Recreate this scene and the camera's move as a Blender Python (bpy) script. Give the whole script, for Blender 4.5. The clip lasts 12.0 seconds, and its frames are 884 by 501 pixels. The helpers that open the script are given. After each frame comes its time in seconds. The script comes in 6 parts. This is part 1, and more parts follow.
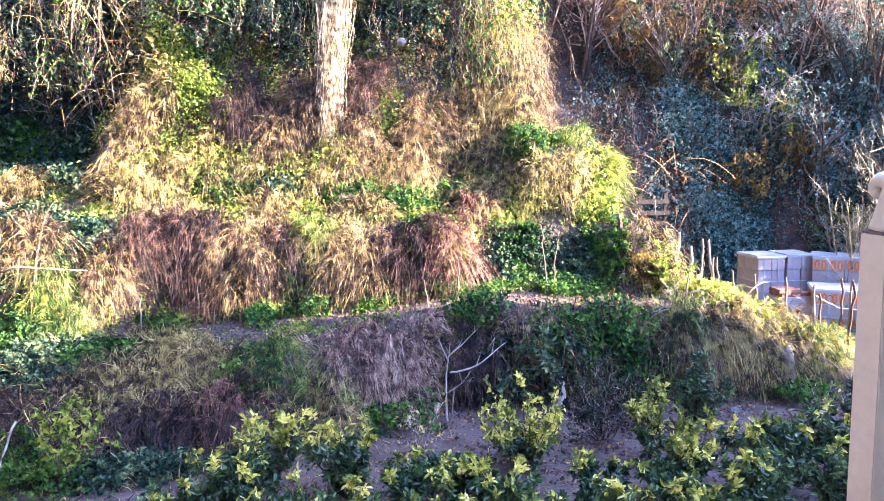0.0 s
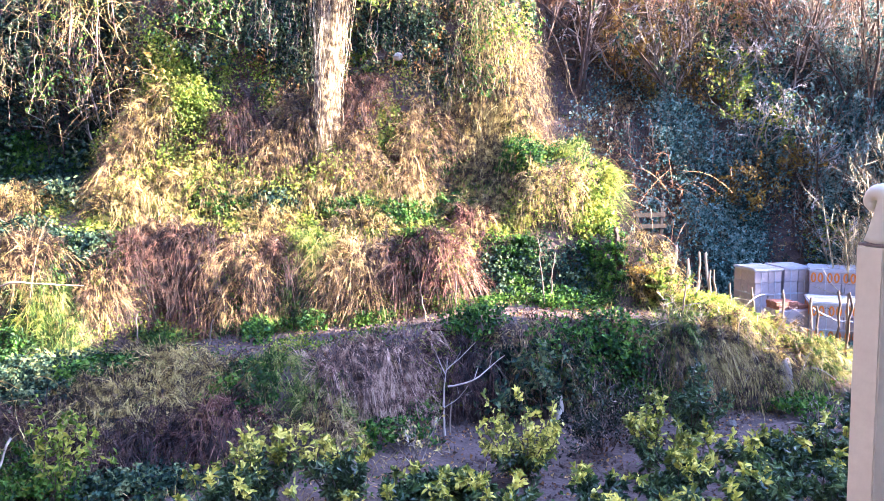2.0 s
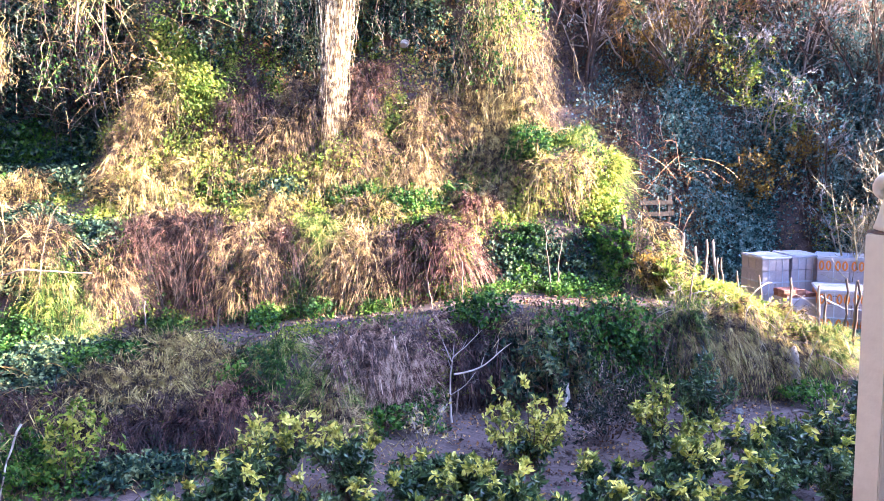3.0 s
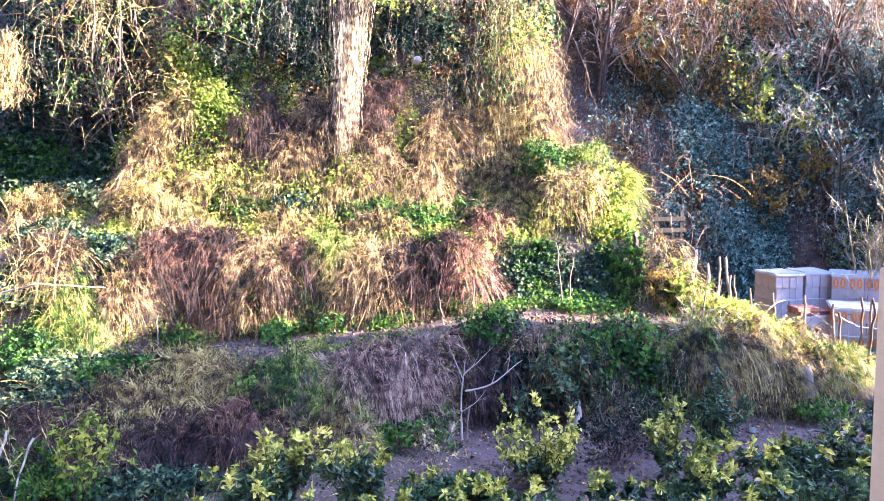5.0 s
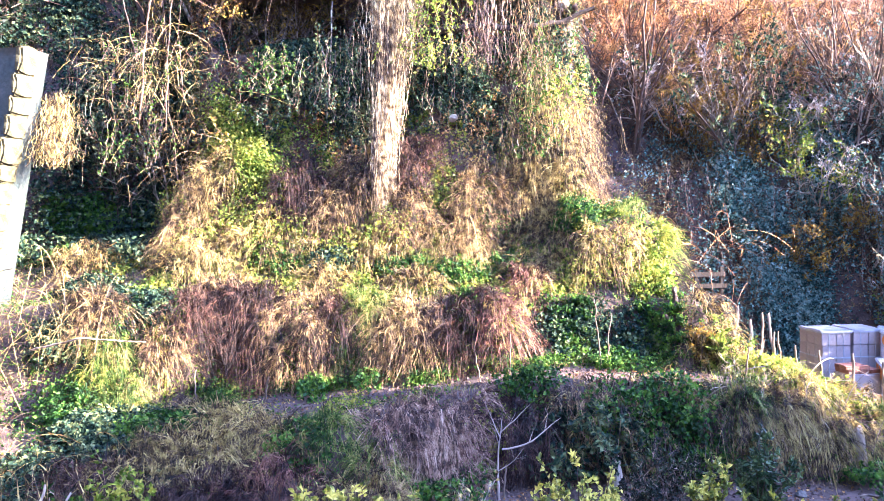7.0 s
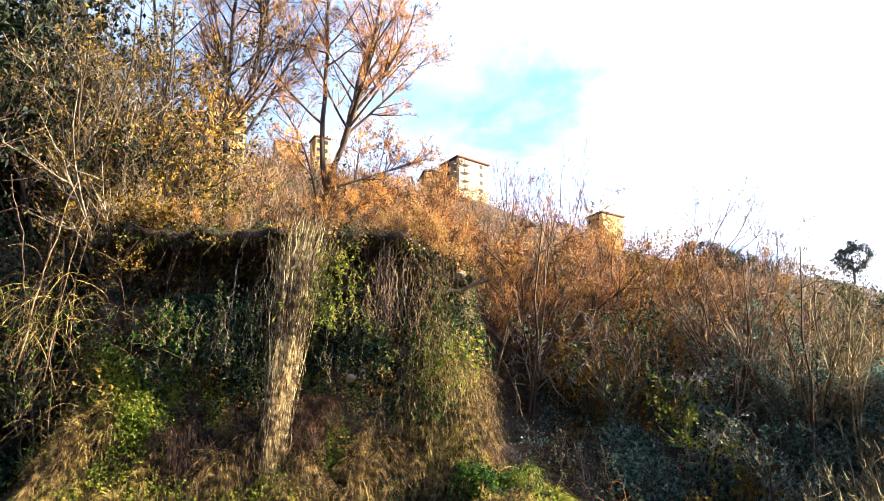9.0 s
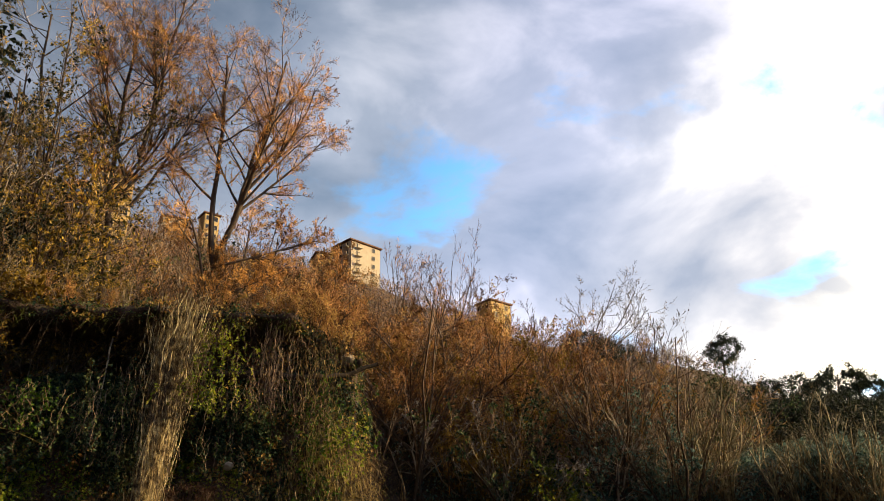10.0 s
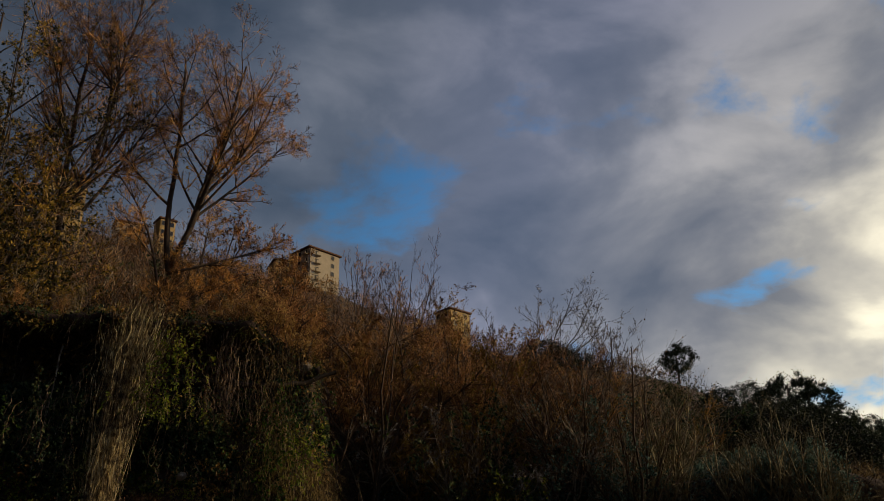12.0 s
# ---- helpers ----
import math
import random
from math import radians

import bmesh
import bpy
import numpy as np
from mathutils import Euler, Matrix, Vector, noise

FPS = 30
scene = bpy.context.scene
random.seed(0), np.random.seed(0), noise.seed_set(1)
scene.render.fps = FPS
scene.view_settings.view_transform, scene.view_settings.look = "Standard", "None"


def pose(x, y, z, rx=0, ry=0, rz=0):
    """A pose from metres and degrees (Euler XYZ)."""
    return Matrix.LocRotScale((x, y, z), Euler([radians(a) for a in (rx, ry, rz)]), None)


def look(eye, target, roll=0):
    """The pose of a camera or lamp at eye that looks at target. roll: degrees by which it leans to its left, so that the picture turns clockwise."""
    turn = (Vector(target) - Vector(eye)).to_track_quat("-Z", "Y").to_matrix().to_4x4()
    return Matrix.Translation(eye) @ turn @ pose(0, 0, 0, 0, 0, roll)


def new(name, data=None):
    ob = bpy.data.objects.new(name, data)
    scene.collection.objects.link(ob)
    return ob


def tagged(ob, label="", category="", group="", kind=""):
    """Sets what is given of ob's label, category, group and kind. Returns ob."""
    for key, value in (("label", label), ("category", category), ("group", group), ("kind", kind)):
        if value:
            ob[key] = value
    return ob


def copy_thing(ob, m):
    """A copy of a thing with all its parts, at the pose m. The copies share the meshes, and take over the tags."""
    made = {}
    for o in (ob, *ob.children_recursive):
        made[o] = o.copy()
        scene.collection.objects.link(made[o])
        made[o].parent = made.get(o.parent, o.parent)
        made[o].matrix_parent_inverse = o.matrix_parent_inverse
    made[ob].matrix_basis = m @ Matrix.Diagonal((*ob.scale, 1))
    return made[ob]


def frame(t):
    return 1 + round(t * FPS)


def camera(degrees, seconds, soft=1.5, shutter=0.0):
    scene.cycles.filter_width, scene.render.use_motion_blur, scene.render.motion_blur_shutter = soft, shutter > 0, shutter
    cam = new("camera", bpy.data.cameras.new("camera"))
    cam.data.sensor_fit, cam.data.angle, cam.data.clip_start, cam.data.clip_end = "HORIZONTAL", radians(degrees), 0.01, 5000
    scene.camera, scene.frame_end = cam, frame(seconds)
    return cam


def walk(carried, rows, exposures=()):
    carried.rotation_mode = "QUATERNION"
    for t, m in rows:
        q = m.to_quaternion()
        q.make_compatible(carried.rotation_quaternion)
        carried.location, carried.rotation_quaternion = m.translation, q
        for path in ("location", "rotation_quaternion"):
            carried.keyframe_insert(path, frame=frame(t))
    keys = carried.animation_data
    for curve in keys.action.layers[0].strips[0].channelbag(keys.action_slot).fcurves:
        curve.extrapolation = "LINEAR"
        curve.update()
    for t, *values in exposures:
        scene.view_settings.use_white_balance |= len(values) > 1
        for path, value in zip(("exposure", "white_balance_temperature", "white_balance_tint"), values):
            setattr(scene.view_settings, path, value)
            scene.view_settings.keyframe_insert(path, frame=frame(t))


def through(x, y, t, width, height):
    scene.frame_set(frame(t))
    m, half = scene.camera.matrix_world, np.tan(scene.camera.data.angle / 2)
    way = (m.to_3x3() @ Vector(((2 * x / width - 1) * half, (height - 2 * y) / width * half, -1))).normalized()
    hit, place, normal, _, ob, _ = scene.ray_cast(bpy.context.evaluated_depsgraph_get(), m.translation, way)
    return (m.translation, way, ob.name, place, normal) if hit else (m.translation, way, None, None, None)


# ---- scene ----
# the camera stands on a balcony and turns: seconds, turn to the right, tilt up, lean, rise of the hand
cam = camera(59.7, 12.0, soft=0.55)
TURNS = [
    (0, 0.00, -7.00, -0.69, 0.000),
    (0.5, 0.12, -6.51, -0.78, 0.000),
    (1, 0.04, -6.19, -0.96, 0.000),
    (1.5, 0.13, -6.17, -0.97, 0.000),
    (2, 0.23, -5.98, -0.86, 0.000),
    (2.5, 0.23, -6.21, -0.70, 0.000),
    (3, -0.28, -6.88, -0.90, 0.000),
    (5, -1.12, -5.82, -0.74, 0.033),
    (5.5, -1.06, -5.55, -0.75, 0.033),
    (6, -1.45, -4.32, -0.70, 0.033),
    (6.5, -3.36, -3.54, -0.97, 0.033),
    (6.7, -3.64, -3.18, -1.08, 0.033),
    (8.3, -4.41, 12.10, 0.48, 0.033),
    (8.5, -2.14, 13.99, 0.49, 0.033),
    (9, 3.96, 17.54, -0.02, 0.033),
    (9.5, 7.22, 19.72, -0.59, 0.033),
    (10, 12.66, 23.71, -1.15, 0.033),
    (10.5, 18.50, 27.04, -1.61, 0.033),
    (11, 22.55, 28.87, -1.91, 0.033),
    (11.5, 21.15, 28.31, -1.87, 0.033),
    (12, 15.95, 24.24, -1.96, 0.033),
]


def stand(turn, tilt, lean, rise):
    a, b = radians(turn), radians(tilt)
    eye = Vector((0.0, 0.0, 4.0 + rise))
    return look(eye, eye + Vector((math.sin(a) * math.cos(b), math.cos(a) * math.cos(b), math.sin(b))), lean)


EXPOSURE = [(0.0, 4.35, 4650, 25), (6.7, 4.4, 4650, 27), (8.3, 3.5, 4150, 8), (8.5, 2.92, 4250, 2), (8.8, 2.6, 4900, 1), (9.0, 2.35, 5500, 4), (9.5, 1.2, 6600, 4), (10.0, 0.75, 6800, 4), (10.5, 0.0, 6600, 4), (11.2, -1.05, 6200, 4), (12.0, -1.2, 6200, 4)]
walk(cam, [(t, stand(*r)) for t, *r in TURNS], EXPOSURE)

# ---------------------------------------------------------------- light
SUN_AZ, SUN_EL = 99.0, 21.0
SUN_DIR = Vector((math.sin(radians(SUN_AZ)) * math.cos(radians(SUN_EL)), math.cos(radians(SUN_AZ)) * math.cos(radians(SUN_EL)), math.sin(radians(SUN_EL))))
sun = new("sun", bpy.data.lights.new("sun", "SUN"))
sun.data.energy, sun.data.angle, sun.data.color = 5.0, radians(0.53), (1.0, 0.70, 0.36)
sun.matrix_world = look(SUN_DIR * 200, (0, 0, 0))

world = bpy.data.worlds.new("winter_sky")
scene.world = world
world.use_nodes = True


def wire(tree, kind, inputs=None, operation=""):
    """A node with its settings; an input is a value or another node's output."""
    node = tree.nodes.new(kind)
    if operation:
        node.operation = operation
    for key, value in (inputs or {}).items():
        if isinstance(value, bpy.types.NodeSocket):
            tree.links.new(value, node.inputs[key])
        else:
            node.inputs[key].default_value = value
    return node


def ramp(tree, fac, stops, mode="LINEAR"):
    node = wire(tree, "ShaderNodeValToRGB", {"Fac": fac})
    node.color_ramp.interpolation = mode
    while len(node.color_ramp.elements) < len(stops):
        node.color_ramp.elements.new(0.5)
    for element, (place, colour) in zip(node.color_ramp.elements, stops):
        element.position = place
        element.color = (*colour, 1) if len(colour) == 3 else colour
    return node.outputs["Color"]


def calc(tree, op, a, b=0.0, c=0.0, clamp=False):
    node = wire(tree, "ShaderNodeMath", {0: a, 1: b, 2: c}, op)
    node.use_clamp = clamp
    return node.outputs[0]


def blend(tree, fac, a, b, mode="MIX"):
    node = wire(tree, "ShaderNodeMix", {"Factor": fac})
    node.data_type, node.blend_type = "RGBA", mode
    for key, value in ((6, a), (7, b)):
        if isinstance(value, bpy.types.NodeSocket):
            tree.links.new(value, node.inputs[key])
        else:
            node.inputs[key].default_value = (*value, 1)
    return node.outputs[2]


def build_sky():
    nt = world.node_tree
    nt.nodes.clear()
    way = wire(nt, "ShaderNodeTexCoord").outputs["Generated"]
    air = wire(nt, "ShaderNodeTexSky")
    air.sky_type, air.sun_disc, air.sun_elevation, air.sun_rotation = "NISHITA", False, radians(SUN_EL), radians(SUN_AZ)
    sky = air.outputs[0]
    # a cloud deck, flattened towards the horizon
    sep = wire(nt, "ShaderNodeSeparateXYZ", {0: way})
    up = calc(nt, "ADD", calc(nt, "MAXIMUM", sep.outputs[2], 0.0), 0.22)
    deck = wire(nt, "ShaderNodeCombineXYZ", {0: calc(nt, "ADD", calc(nt, "DIVIDE", sep.outputs[0], up), 0.263), 1: calc(nt, "ADD", calc(nt, "DIVIDE", sep.outputs[1], up), -0.561), 2: 0.0}).outputs[0]
    big = wire(nt, "ShaderNodeTexNoise", {"Vector": deck, "Scale": 2.1, "Detail": 10.0, "Roughness": 0.56, "Distortion": 0.25}).outputs[0]
    puff = wire(nt, "ShaderNodeVectorMath", {0: way, 1: (1.0, 1.0, 1.7)}, operation="MULTIPLY").outputs[0]
    fine = wire(nt, "ShaderNodeTexNoise", {"Vector": puff, "Scale": 4.2, "Detail": 8.0, "Roughness": 0.5, "Distortion": 0.3}).outputs[0]
    cover = ramp(nt, big, [(0.32, (0, 0, 0)), (0.425, (1, 1, 1))], "EASE")
    near = wire(nt, "ShaderNodeVectorMath", {0: way, 1: tuple(Vector((math.sin(radians(57)), math.cos(radians(57)), 0.13)).normalized())}, operation="DOT_PRODUCT").outputs[1]
    glow = ramp(nt, near, [(0.77, (0, 0, 0)), (0.918, (0.13, 0.13, 0.13)), (0.988, (1, 1, 1))], "EASE")
    grey = ramp(nt, fine, [(0.3, (2.05, 2.6, 4.0)), (0.5, (3.6, 4.0, 5.6)), (0.66, (6.6, 6.6, 8.4))])
    lit = ramp(nt, fine, [(0.32, (9.0, 8.6, 8.6)), (0.46, (20.0, 18.0, 15.0)), (0.64, (44.0, 39.0, 29.0))])
    cloud = blend(nt, glow, grey, lit)
    blue = blend(nt, 1.0, sky, (1.5, 2.5, 3.3), "MULTIPLY")
    out = blend(nt, cover, blue, cloud)
    # the clouds darken away from the low sun
    away = wire(nt, "ShaderNodeVectorMath", {0: way, 1: (math.sin(radians(75)), math.cos(radians(75)), 0.0)}, operation="DOT_PRODUCT").outputs[1]
    fade = ramp(nt, calc(nt, "MULTIPLY_ADD", away, 0.5, 0.5), [(0.27, (0.07, 0.07, 0.078)), (0.5, (0.50, 0.54, 0.53)), (0.64, (0.84, 0.88, 0.85)), (0.76, (1.12, 1.12, 1.13)), (0.9, (1.05, 1.03, 1.0))], "EASE")
    out = blend(nt, 1.0, out, fade, "MULTIPLY")
    # the deck is thickest overhead
    over = ramp(nt, sep.outputs[2], [(0.1, (1.1, 1.1, 1.1)), (0.42, (1.15, 1.13, 1.12)), (0.75, (0.85, 0.85, 0.87))], "EASE")
    out = blend(nt, 1.0, out, over, "MULTIPLY")
    bg = wire(nt, "ShaderNodeBackground", {"Color": out, "Strength": 0.08})
    end = wire(nt, "ShaderNodeOutputWorld", {"Surface": bg.outputs[0]})


build_sky()
# ---------------------------------------------------------------- materials
def material(name):
    m = bpy.data.materials.new(name)
    m.use_nodes = True
    m.node_tree.nodes.clear()
    return m, m.node_tree


def plant(name, stops, through=0.28, rough=0.6, patch=0.9, gloss=0.3, tone=0.62):
    """Leaves, straw and twigs: a colour of its own for each blade, drifting from patch to patch."""
    m, nt = material(name)
    geo = wire(nt, "ShaderNodeNewGeometry")
    drift = wire(nt, "ShaderNodeTexNoise", {"Vector": geo.outputs["Position"], "Scale": patch, "Detail": 3.0}).outputs[0]
    # strong flecks also put the dark of shaded gaps into the colour
    fleck = wire(nt, "ShaderNodeTexNoise", {"Vector": geo.outputs["Position"], "Scale": patch * 8, "Detail": 2.0}).outputs[0]
    uneven = calc(nt, "ADD", calc(nt, "MULTIPLY_ADD", drift, 2.2, -1.12), calc(nt, "MULTIPLY_ADD", fleck, 4.6, -2.33))
    mixed = calc(nt, "ADD", calc(nt, "MULTIPLY_ADD", geo.outputs["Random Per Island"], 0.5, 0.22), uneven, clamp=True)
    colour = ramp(nt, mixed, [(s, tuple(c * tone for c in rgb)) for s, rgb in stops])
    body = wire(nt, "ShaderNodeBsdfPrincipled", {"Base Color": colour, "Roughness": rough, "Specular IOR Level": gloss})
    if through:
        light = wire(nt, "ShaderNodeBsdfTranslucent", {"Color": colour})
        body = wire(nt, "ShaderNodeMixShader", {0: through, 1: body.outputs[0], 2: light.outputs[0]})
    wire(nt, "ShaderNodeOutputMaterial", {"Surface": body.outputs[0]})
    return m


def solid(name, stops, scale=3.0, detail=8.0, rough=0.8, bump=0.3, bump_scale=None, metal=0.0, gloss=0.3, stretch=(1, 1, 1), spread=0.0, tone=0.66):
    """Surfaces: two scales of noise drive the colour, a finer one the relief."""
    m, nt = material(name)
    pos = wire(nt, "ShaderNodeTexCoord").outputs["Object"]
    pos = wire(nt, "ShaderNodeVectorMath", {0: pos, 1: stretch}, operation="MULTIPLY").outputs[0]
    coarse = wire(nt, "ShaderNodeTexNoise", {"Vector": pos, "Scale": scale, "Detail": detail, "Roughness": 0.65}).outputs[0]
    grain = wire(nt, "ShaderNodeTexNoise", {"Vector": pos, "Scale": bump_scale or scale * 9, "Detail": 4.0}).outputs[0]
    fac = calc(nt, "ADD", calc(nt, "MULTIPLY", coarse, 0.7), calc(nt, "MULTIPLY", grain, 0.3))
    if spread:
        each = wire(nt, "ShaderNodeObjectInfo").outputs["Random"]
        fac = calc(nt, "ADD", fac, calc(nt, "MULTIPLY_ADD", each, spread, -spread / 2))
    colour = ramp(nt, fac, [(s, tuple(c * tone for c in rgb)) for s, rgb in stops])
    relief = wire(nt, "ShaderNodeBump", {"Height": grain, "Strength": bump, "Distance": 0.02}).outputs[0]
    body = wire(nt, "ShaderNodeBsdfPrincipled", {"Base Color": colour, "Roughness": rough, "Normal": relief, "Metallic": metal, "Specular IOR Level": gloss})
    wire(nt, "ShaderNodeOutputMaterial", {"Surface": body.outputs[0]})
    return m


SOIL = solid("soil", [(0.25, (0.035, 0.024, 0.020)), (0.45, (0.085, 0.058, 0.048)), (0.6, (0.15, 0.105, 0.088)), (0.78, (0.26, 0.19, 0.16))], scale=2.6, bump=1.0, bump_scale=20)
STRAW = plant("straw", [(0.0, (0.05, 0.036, 0.02)), (0.3, (0.24, 0.17, 0.07)), (0.6, (0.54, 0.41, 0.115)), (1.0, (0.82, 0.68, 0.22))])
PALESTRAW = plant("bleached_straw", [(0.0, (0.10, 0.07, 0.045)), (0.3, (0.30, 0.22, 0.12)), (0.6, (0.58, 0.46, 0.24)), (1.0, (0.84, 0.73, 0.45))], tone=0.8)
VINE = plant("dry_vine", [(0.0, (0.025, 0.018, 0.013)), (0.35, (0.14, 0.088, 0.055)), (0.7, (0.36, 0.24, 0.105)), (1.0, (0.60, 0.44, 0.175))], tone=0.54)
DARKVINE = plant("dark_dry_vine", [(0.0, (0.018, 0.012, 0.011)), (0.35, (0.085, 0.048, 0.042)), (0.7, (0.19, 0.105, 0.08)), (1.0, (0.33, 0.20, 0.13))], tone=0.32)
REDVINE = plant("reddish_dry_vine", [(0.0, (0.03, 0.014, 0.012)), (0.35, (0.17, 0.07, 0.055)), (0.7, (0.36, 0.16, 0.11)), (1.0, (0.56, 0.32, 0.20))], tone=0.4)
PALEVINE = plant("tan_dry_vine", [(0.0, (0.05, 0.036, 0.026)), (0.35, (0.25, 0.165, 0.085)), (0.7, (0.50, 0.355, 0.145)), (1.0, (0.74, 0.56, 0.21))], tone=0.58)
# pinkish vines, toned brighter in colour to offset the shade on the lower bank
ROSEVINE = plant("pinkish_dry_vine", [(0.0, (0.06, 0.04, 0.035)), (0.35, (0.23, 0.14, 0.09)), (0.7, (0.42, 0.27, 0.175)), (1.0, (0.62, 0.45, 0.30))], tone=0.8)
GRASS = plant("green_grass", [(0.0, (0.035, 0.075, 0.012)), (0.4, (0.11, 0.19, 0.025)), (0.75, (0.25, 0.33, 0.045)), (1.0, (0.48, 0.46, 0.12))], through=0.45, tone=0.75)
HERB = plant("herb_leaf", [(0.0, (0.02, 0.06, 0.01)), (0.5, (0.06, 0.16, 0.018)), (1.0, (0.17, 0.30, 0.03))], through=0.45, tone=0.78)
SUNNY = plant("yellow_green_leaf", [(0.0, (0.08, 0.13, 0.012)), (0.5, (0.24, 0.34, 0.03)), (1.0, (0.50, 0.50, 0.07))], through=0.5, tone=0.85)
IVY = plant("ivy_leaf", [(0.0, (0.014, 0.034, 0.024)), (0.45, (0.045, 0.095, 0.055)), (0.8, (0.11, 0.17, 0.075)), (1.0, (0.24, 0.29, 0.12))], through=0.25, rough=0.6, gloss=0.15)
# ivy leaf lightened and blued: haze and glare over the valley put into the colour
HAZECREEPER = plant("hazed_creeper_leaf", [(0.0, (0.02, 0.045, 0.04)), (0.4, (0.08, 0.15, 0.125)), (0.75, (0.14, 0.22, 0.19)), (1.0, (0.22, 0.30, 0.25))], through=0.3, rough=0.65, gloss=0.12, tone=1.25)
OLIVE = plant("olive_gold_leaf", [(0.0, (0.02, 0.026, 0.007)), (0.4, (0.12, 0.10, 0.018)), (0.7, (0.32, 0.21, 0.03)), (1.0, (0.62, 0.42, 0.07))], through=0.4, patch=0.5, tone=0.95)
BROADLEAF = plant("citrus_leaf", [(0.0, (0.025, 0.06, 0.022)), (0.6, (0.07, 0.13, 0.04)), (1.0, (0.17, 0.24, 0.07))], through=0.3, rough=0.38, gloss=0.5, tone=0.72)
YOUNG = plant("young_citrus_leaf", [(0.0, (0.12, 0.15, 0.02)), (0.5, (0.40, 0.39, 0.045)), (1.0, (0.70, 0.64, 0.13))], through=0.4, rough=0.4, gloss=0.5, tone=1.0)
RUST = plant("rusty_leaf", [(0.0, (0.08, 0.036, 0.016)), (0.4, (0.24, 0.12, 0.045)), (0.75, (0.46, 0.27, 0.085)), (1.0, (0.64, 0.44, 0.15))], through=0.4, patch=0.25, tone=0.92)
AMBER = plant("amber_leaf", [(0.0, (0.14, 0.085, 0.012)), (0.5, (0.36, 0.23, 0.03)), (1.0, (0.56, 0.40, 0.07))], through=0.4)
DARKLEAF = plant("evergreen_leaf", [(0.0, (0.006, 0.014, 0.009)), (0.6, (0.02, 0.038, 0.018)), (1.0, (0.05, 0.075, 0.025))], through=0.15, patch=0.4)
TWIG = plant("twig", [(0.0, (0.06, 0.036, 0.026)), (0.5, (0.18, 0.115, 0.08)), (1.0, (0.38, 0.27, 0.18))], through=0.0, patch=0.5, tone=0.85)
PALETWIG = plant("pale_twig", [(0.0, (0.10, 0.08, 0.06)), (0.5, (0.26, 0.21, 0.155)), (1.0, (0.46, 0.39, 0.29))], through=0.0, tone=0.95)
WHITETWIG = plant("bleached_twig", [(0.0, (0.24, 0.21, 0.19)), (0.5, (0.46, 0.42, 0.38)), (1.0, (0.68, 0.64, 0.58))], through=0.0, tone=1.0)
SAPTWIG = plant("straw_twig", [(0.0, (0.12, 0.10, 0.055)), (0.5, (0.33, 0.28, 0.15)), (1.0, (0.58, 0.51, 0.31))], through=0.0, patch=0.4, tone=0.8)
RUSTTWIG = plant("rusty_twig", [(0.0, (0.07, 0.028, 0.012)), (0.5, (0.31, 0.145, 0.058)), (1.0, (0.62, 0.34, 0.13))], through=0.0, patch=0.2, tone=1.15)
# brown twig raised to gold: the low sunlight is put into the colour
SUNGOLDTWIG = plant("sunlit_gold_twig", [(0.0, (0.09, 0.045, 0.015)), (0.5, (0.33, 0.17, 0.05)), (1.0, (0.60, 0.34, 0.09))], through=0.0, patch=0.3, tone=1.4)
DARKBARK = solid("dark_bark", [(0.3, (0.018, 0.013, 0.011)), (0.55, (0.05, 0.036, 0.028)), (0.75, (0.10, 0.075, 0.055))], scale=5, bump=0.8, stretch=(1, 1, 0.25))
BARK = solid("bark", [(0.3, (0.05, 0.036, 0.028)), (0.55, (0.14, 0.10, 0.075)), (0.75, (0.27, 0.20, 0.15))], scale=5, bump=0.8, stretch=(1, 1, 0.25))
WOOD = solid("weathered_wood", [(0.3, (0.10, 0.075, 0.055)), (0.55, (0.26, 0.20, 0.145)), (0.75, (0.42, 0.34, 0.25))], scale=4, bump=0.5, stretch=(1, 1, 0.2), spread=0.25)
STONE = solid("stone", [(0.3, (0.10, 0.098, 0.088)), (0.55, (0.23, 0.215, 0.18)), (0.75, (0.40, 0.36, 0.28))], scale=2.2, bump=0.6, spread=0.25)
# mossy wall face, its blue-grey darkened to put the shade into the colour
MORTAR = solid("mortar", [(0.3, (0.03, 0.05, 0.045)), (0.5, (0.08, 0.10, 0.09)), (0.7, (0.17, 0.17, 0.14))], scale=1.6, bump=0.7)
# sunlit edge of the wall, put into a yellower stone colour
LITEDGE = solid("lit_edge_stone", [(0.3, (0.06, 0.057, 0.022)), (0.5, (0.12, 0.11, 0.05)), (0.7, (0.20, 0.185, 0.09))], scale=3.5, bump=0.7)
CREAM = solid("cream_paint", [(0.3, (0.52, 0.50, 0.35)), (0.55, (0.60, 0.585, 0.415)), (0.8, (0.66, 0.645, 0.47))], scale=6, bump=0.08, rough=0.45, gloss=0.5, tone=0.95)
CHIPPED = solid("worn_paint", [(0.3, (0.16, 0.13, 0.11)), (0.7, (0.30, 0.25, 0.20))], scale=14, bump=0.4)
DARKWOOD = solid("dark_painted_wood", [(0.3, (0.012, 0.009, 0.008)), (0.7, (0.04, 0.028, 0.022))], scale=5, bump=0.4, stretch=(1, 1, 0.15), rough=0.6)
PLASTER = solid("pale_plaster", [(0.3, (0.42, 0.36, 0.28)), (0.6, (0.55, 0.48, 0.38)), (0.8, (0.62, 0.56, 0.46))], scale=0.7, bump=0.2, tone=0.95)
OCHRE = solid("ochre_plaster", [(0.3, (0.48, 0.33, 0.13)), (0.7, (0.66, 0.49, 0.22))], scale=0.5, bump=0.2, tone=0.95)
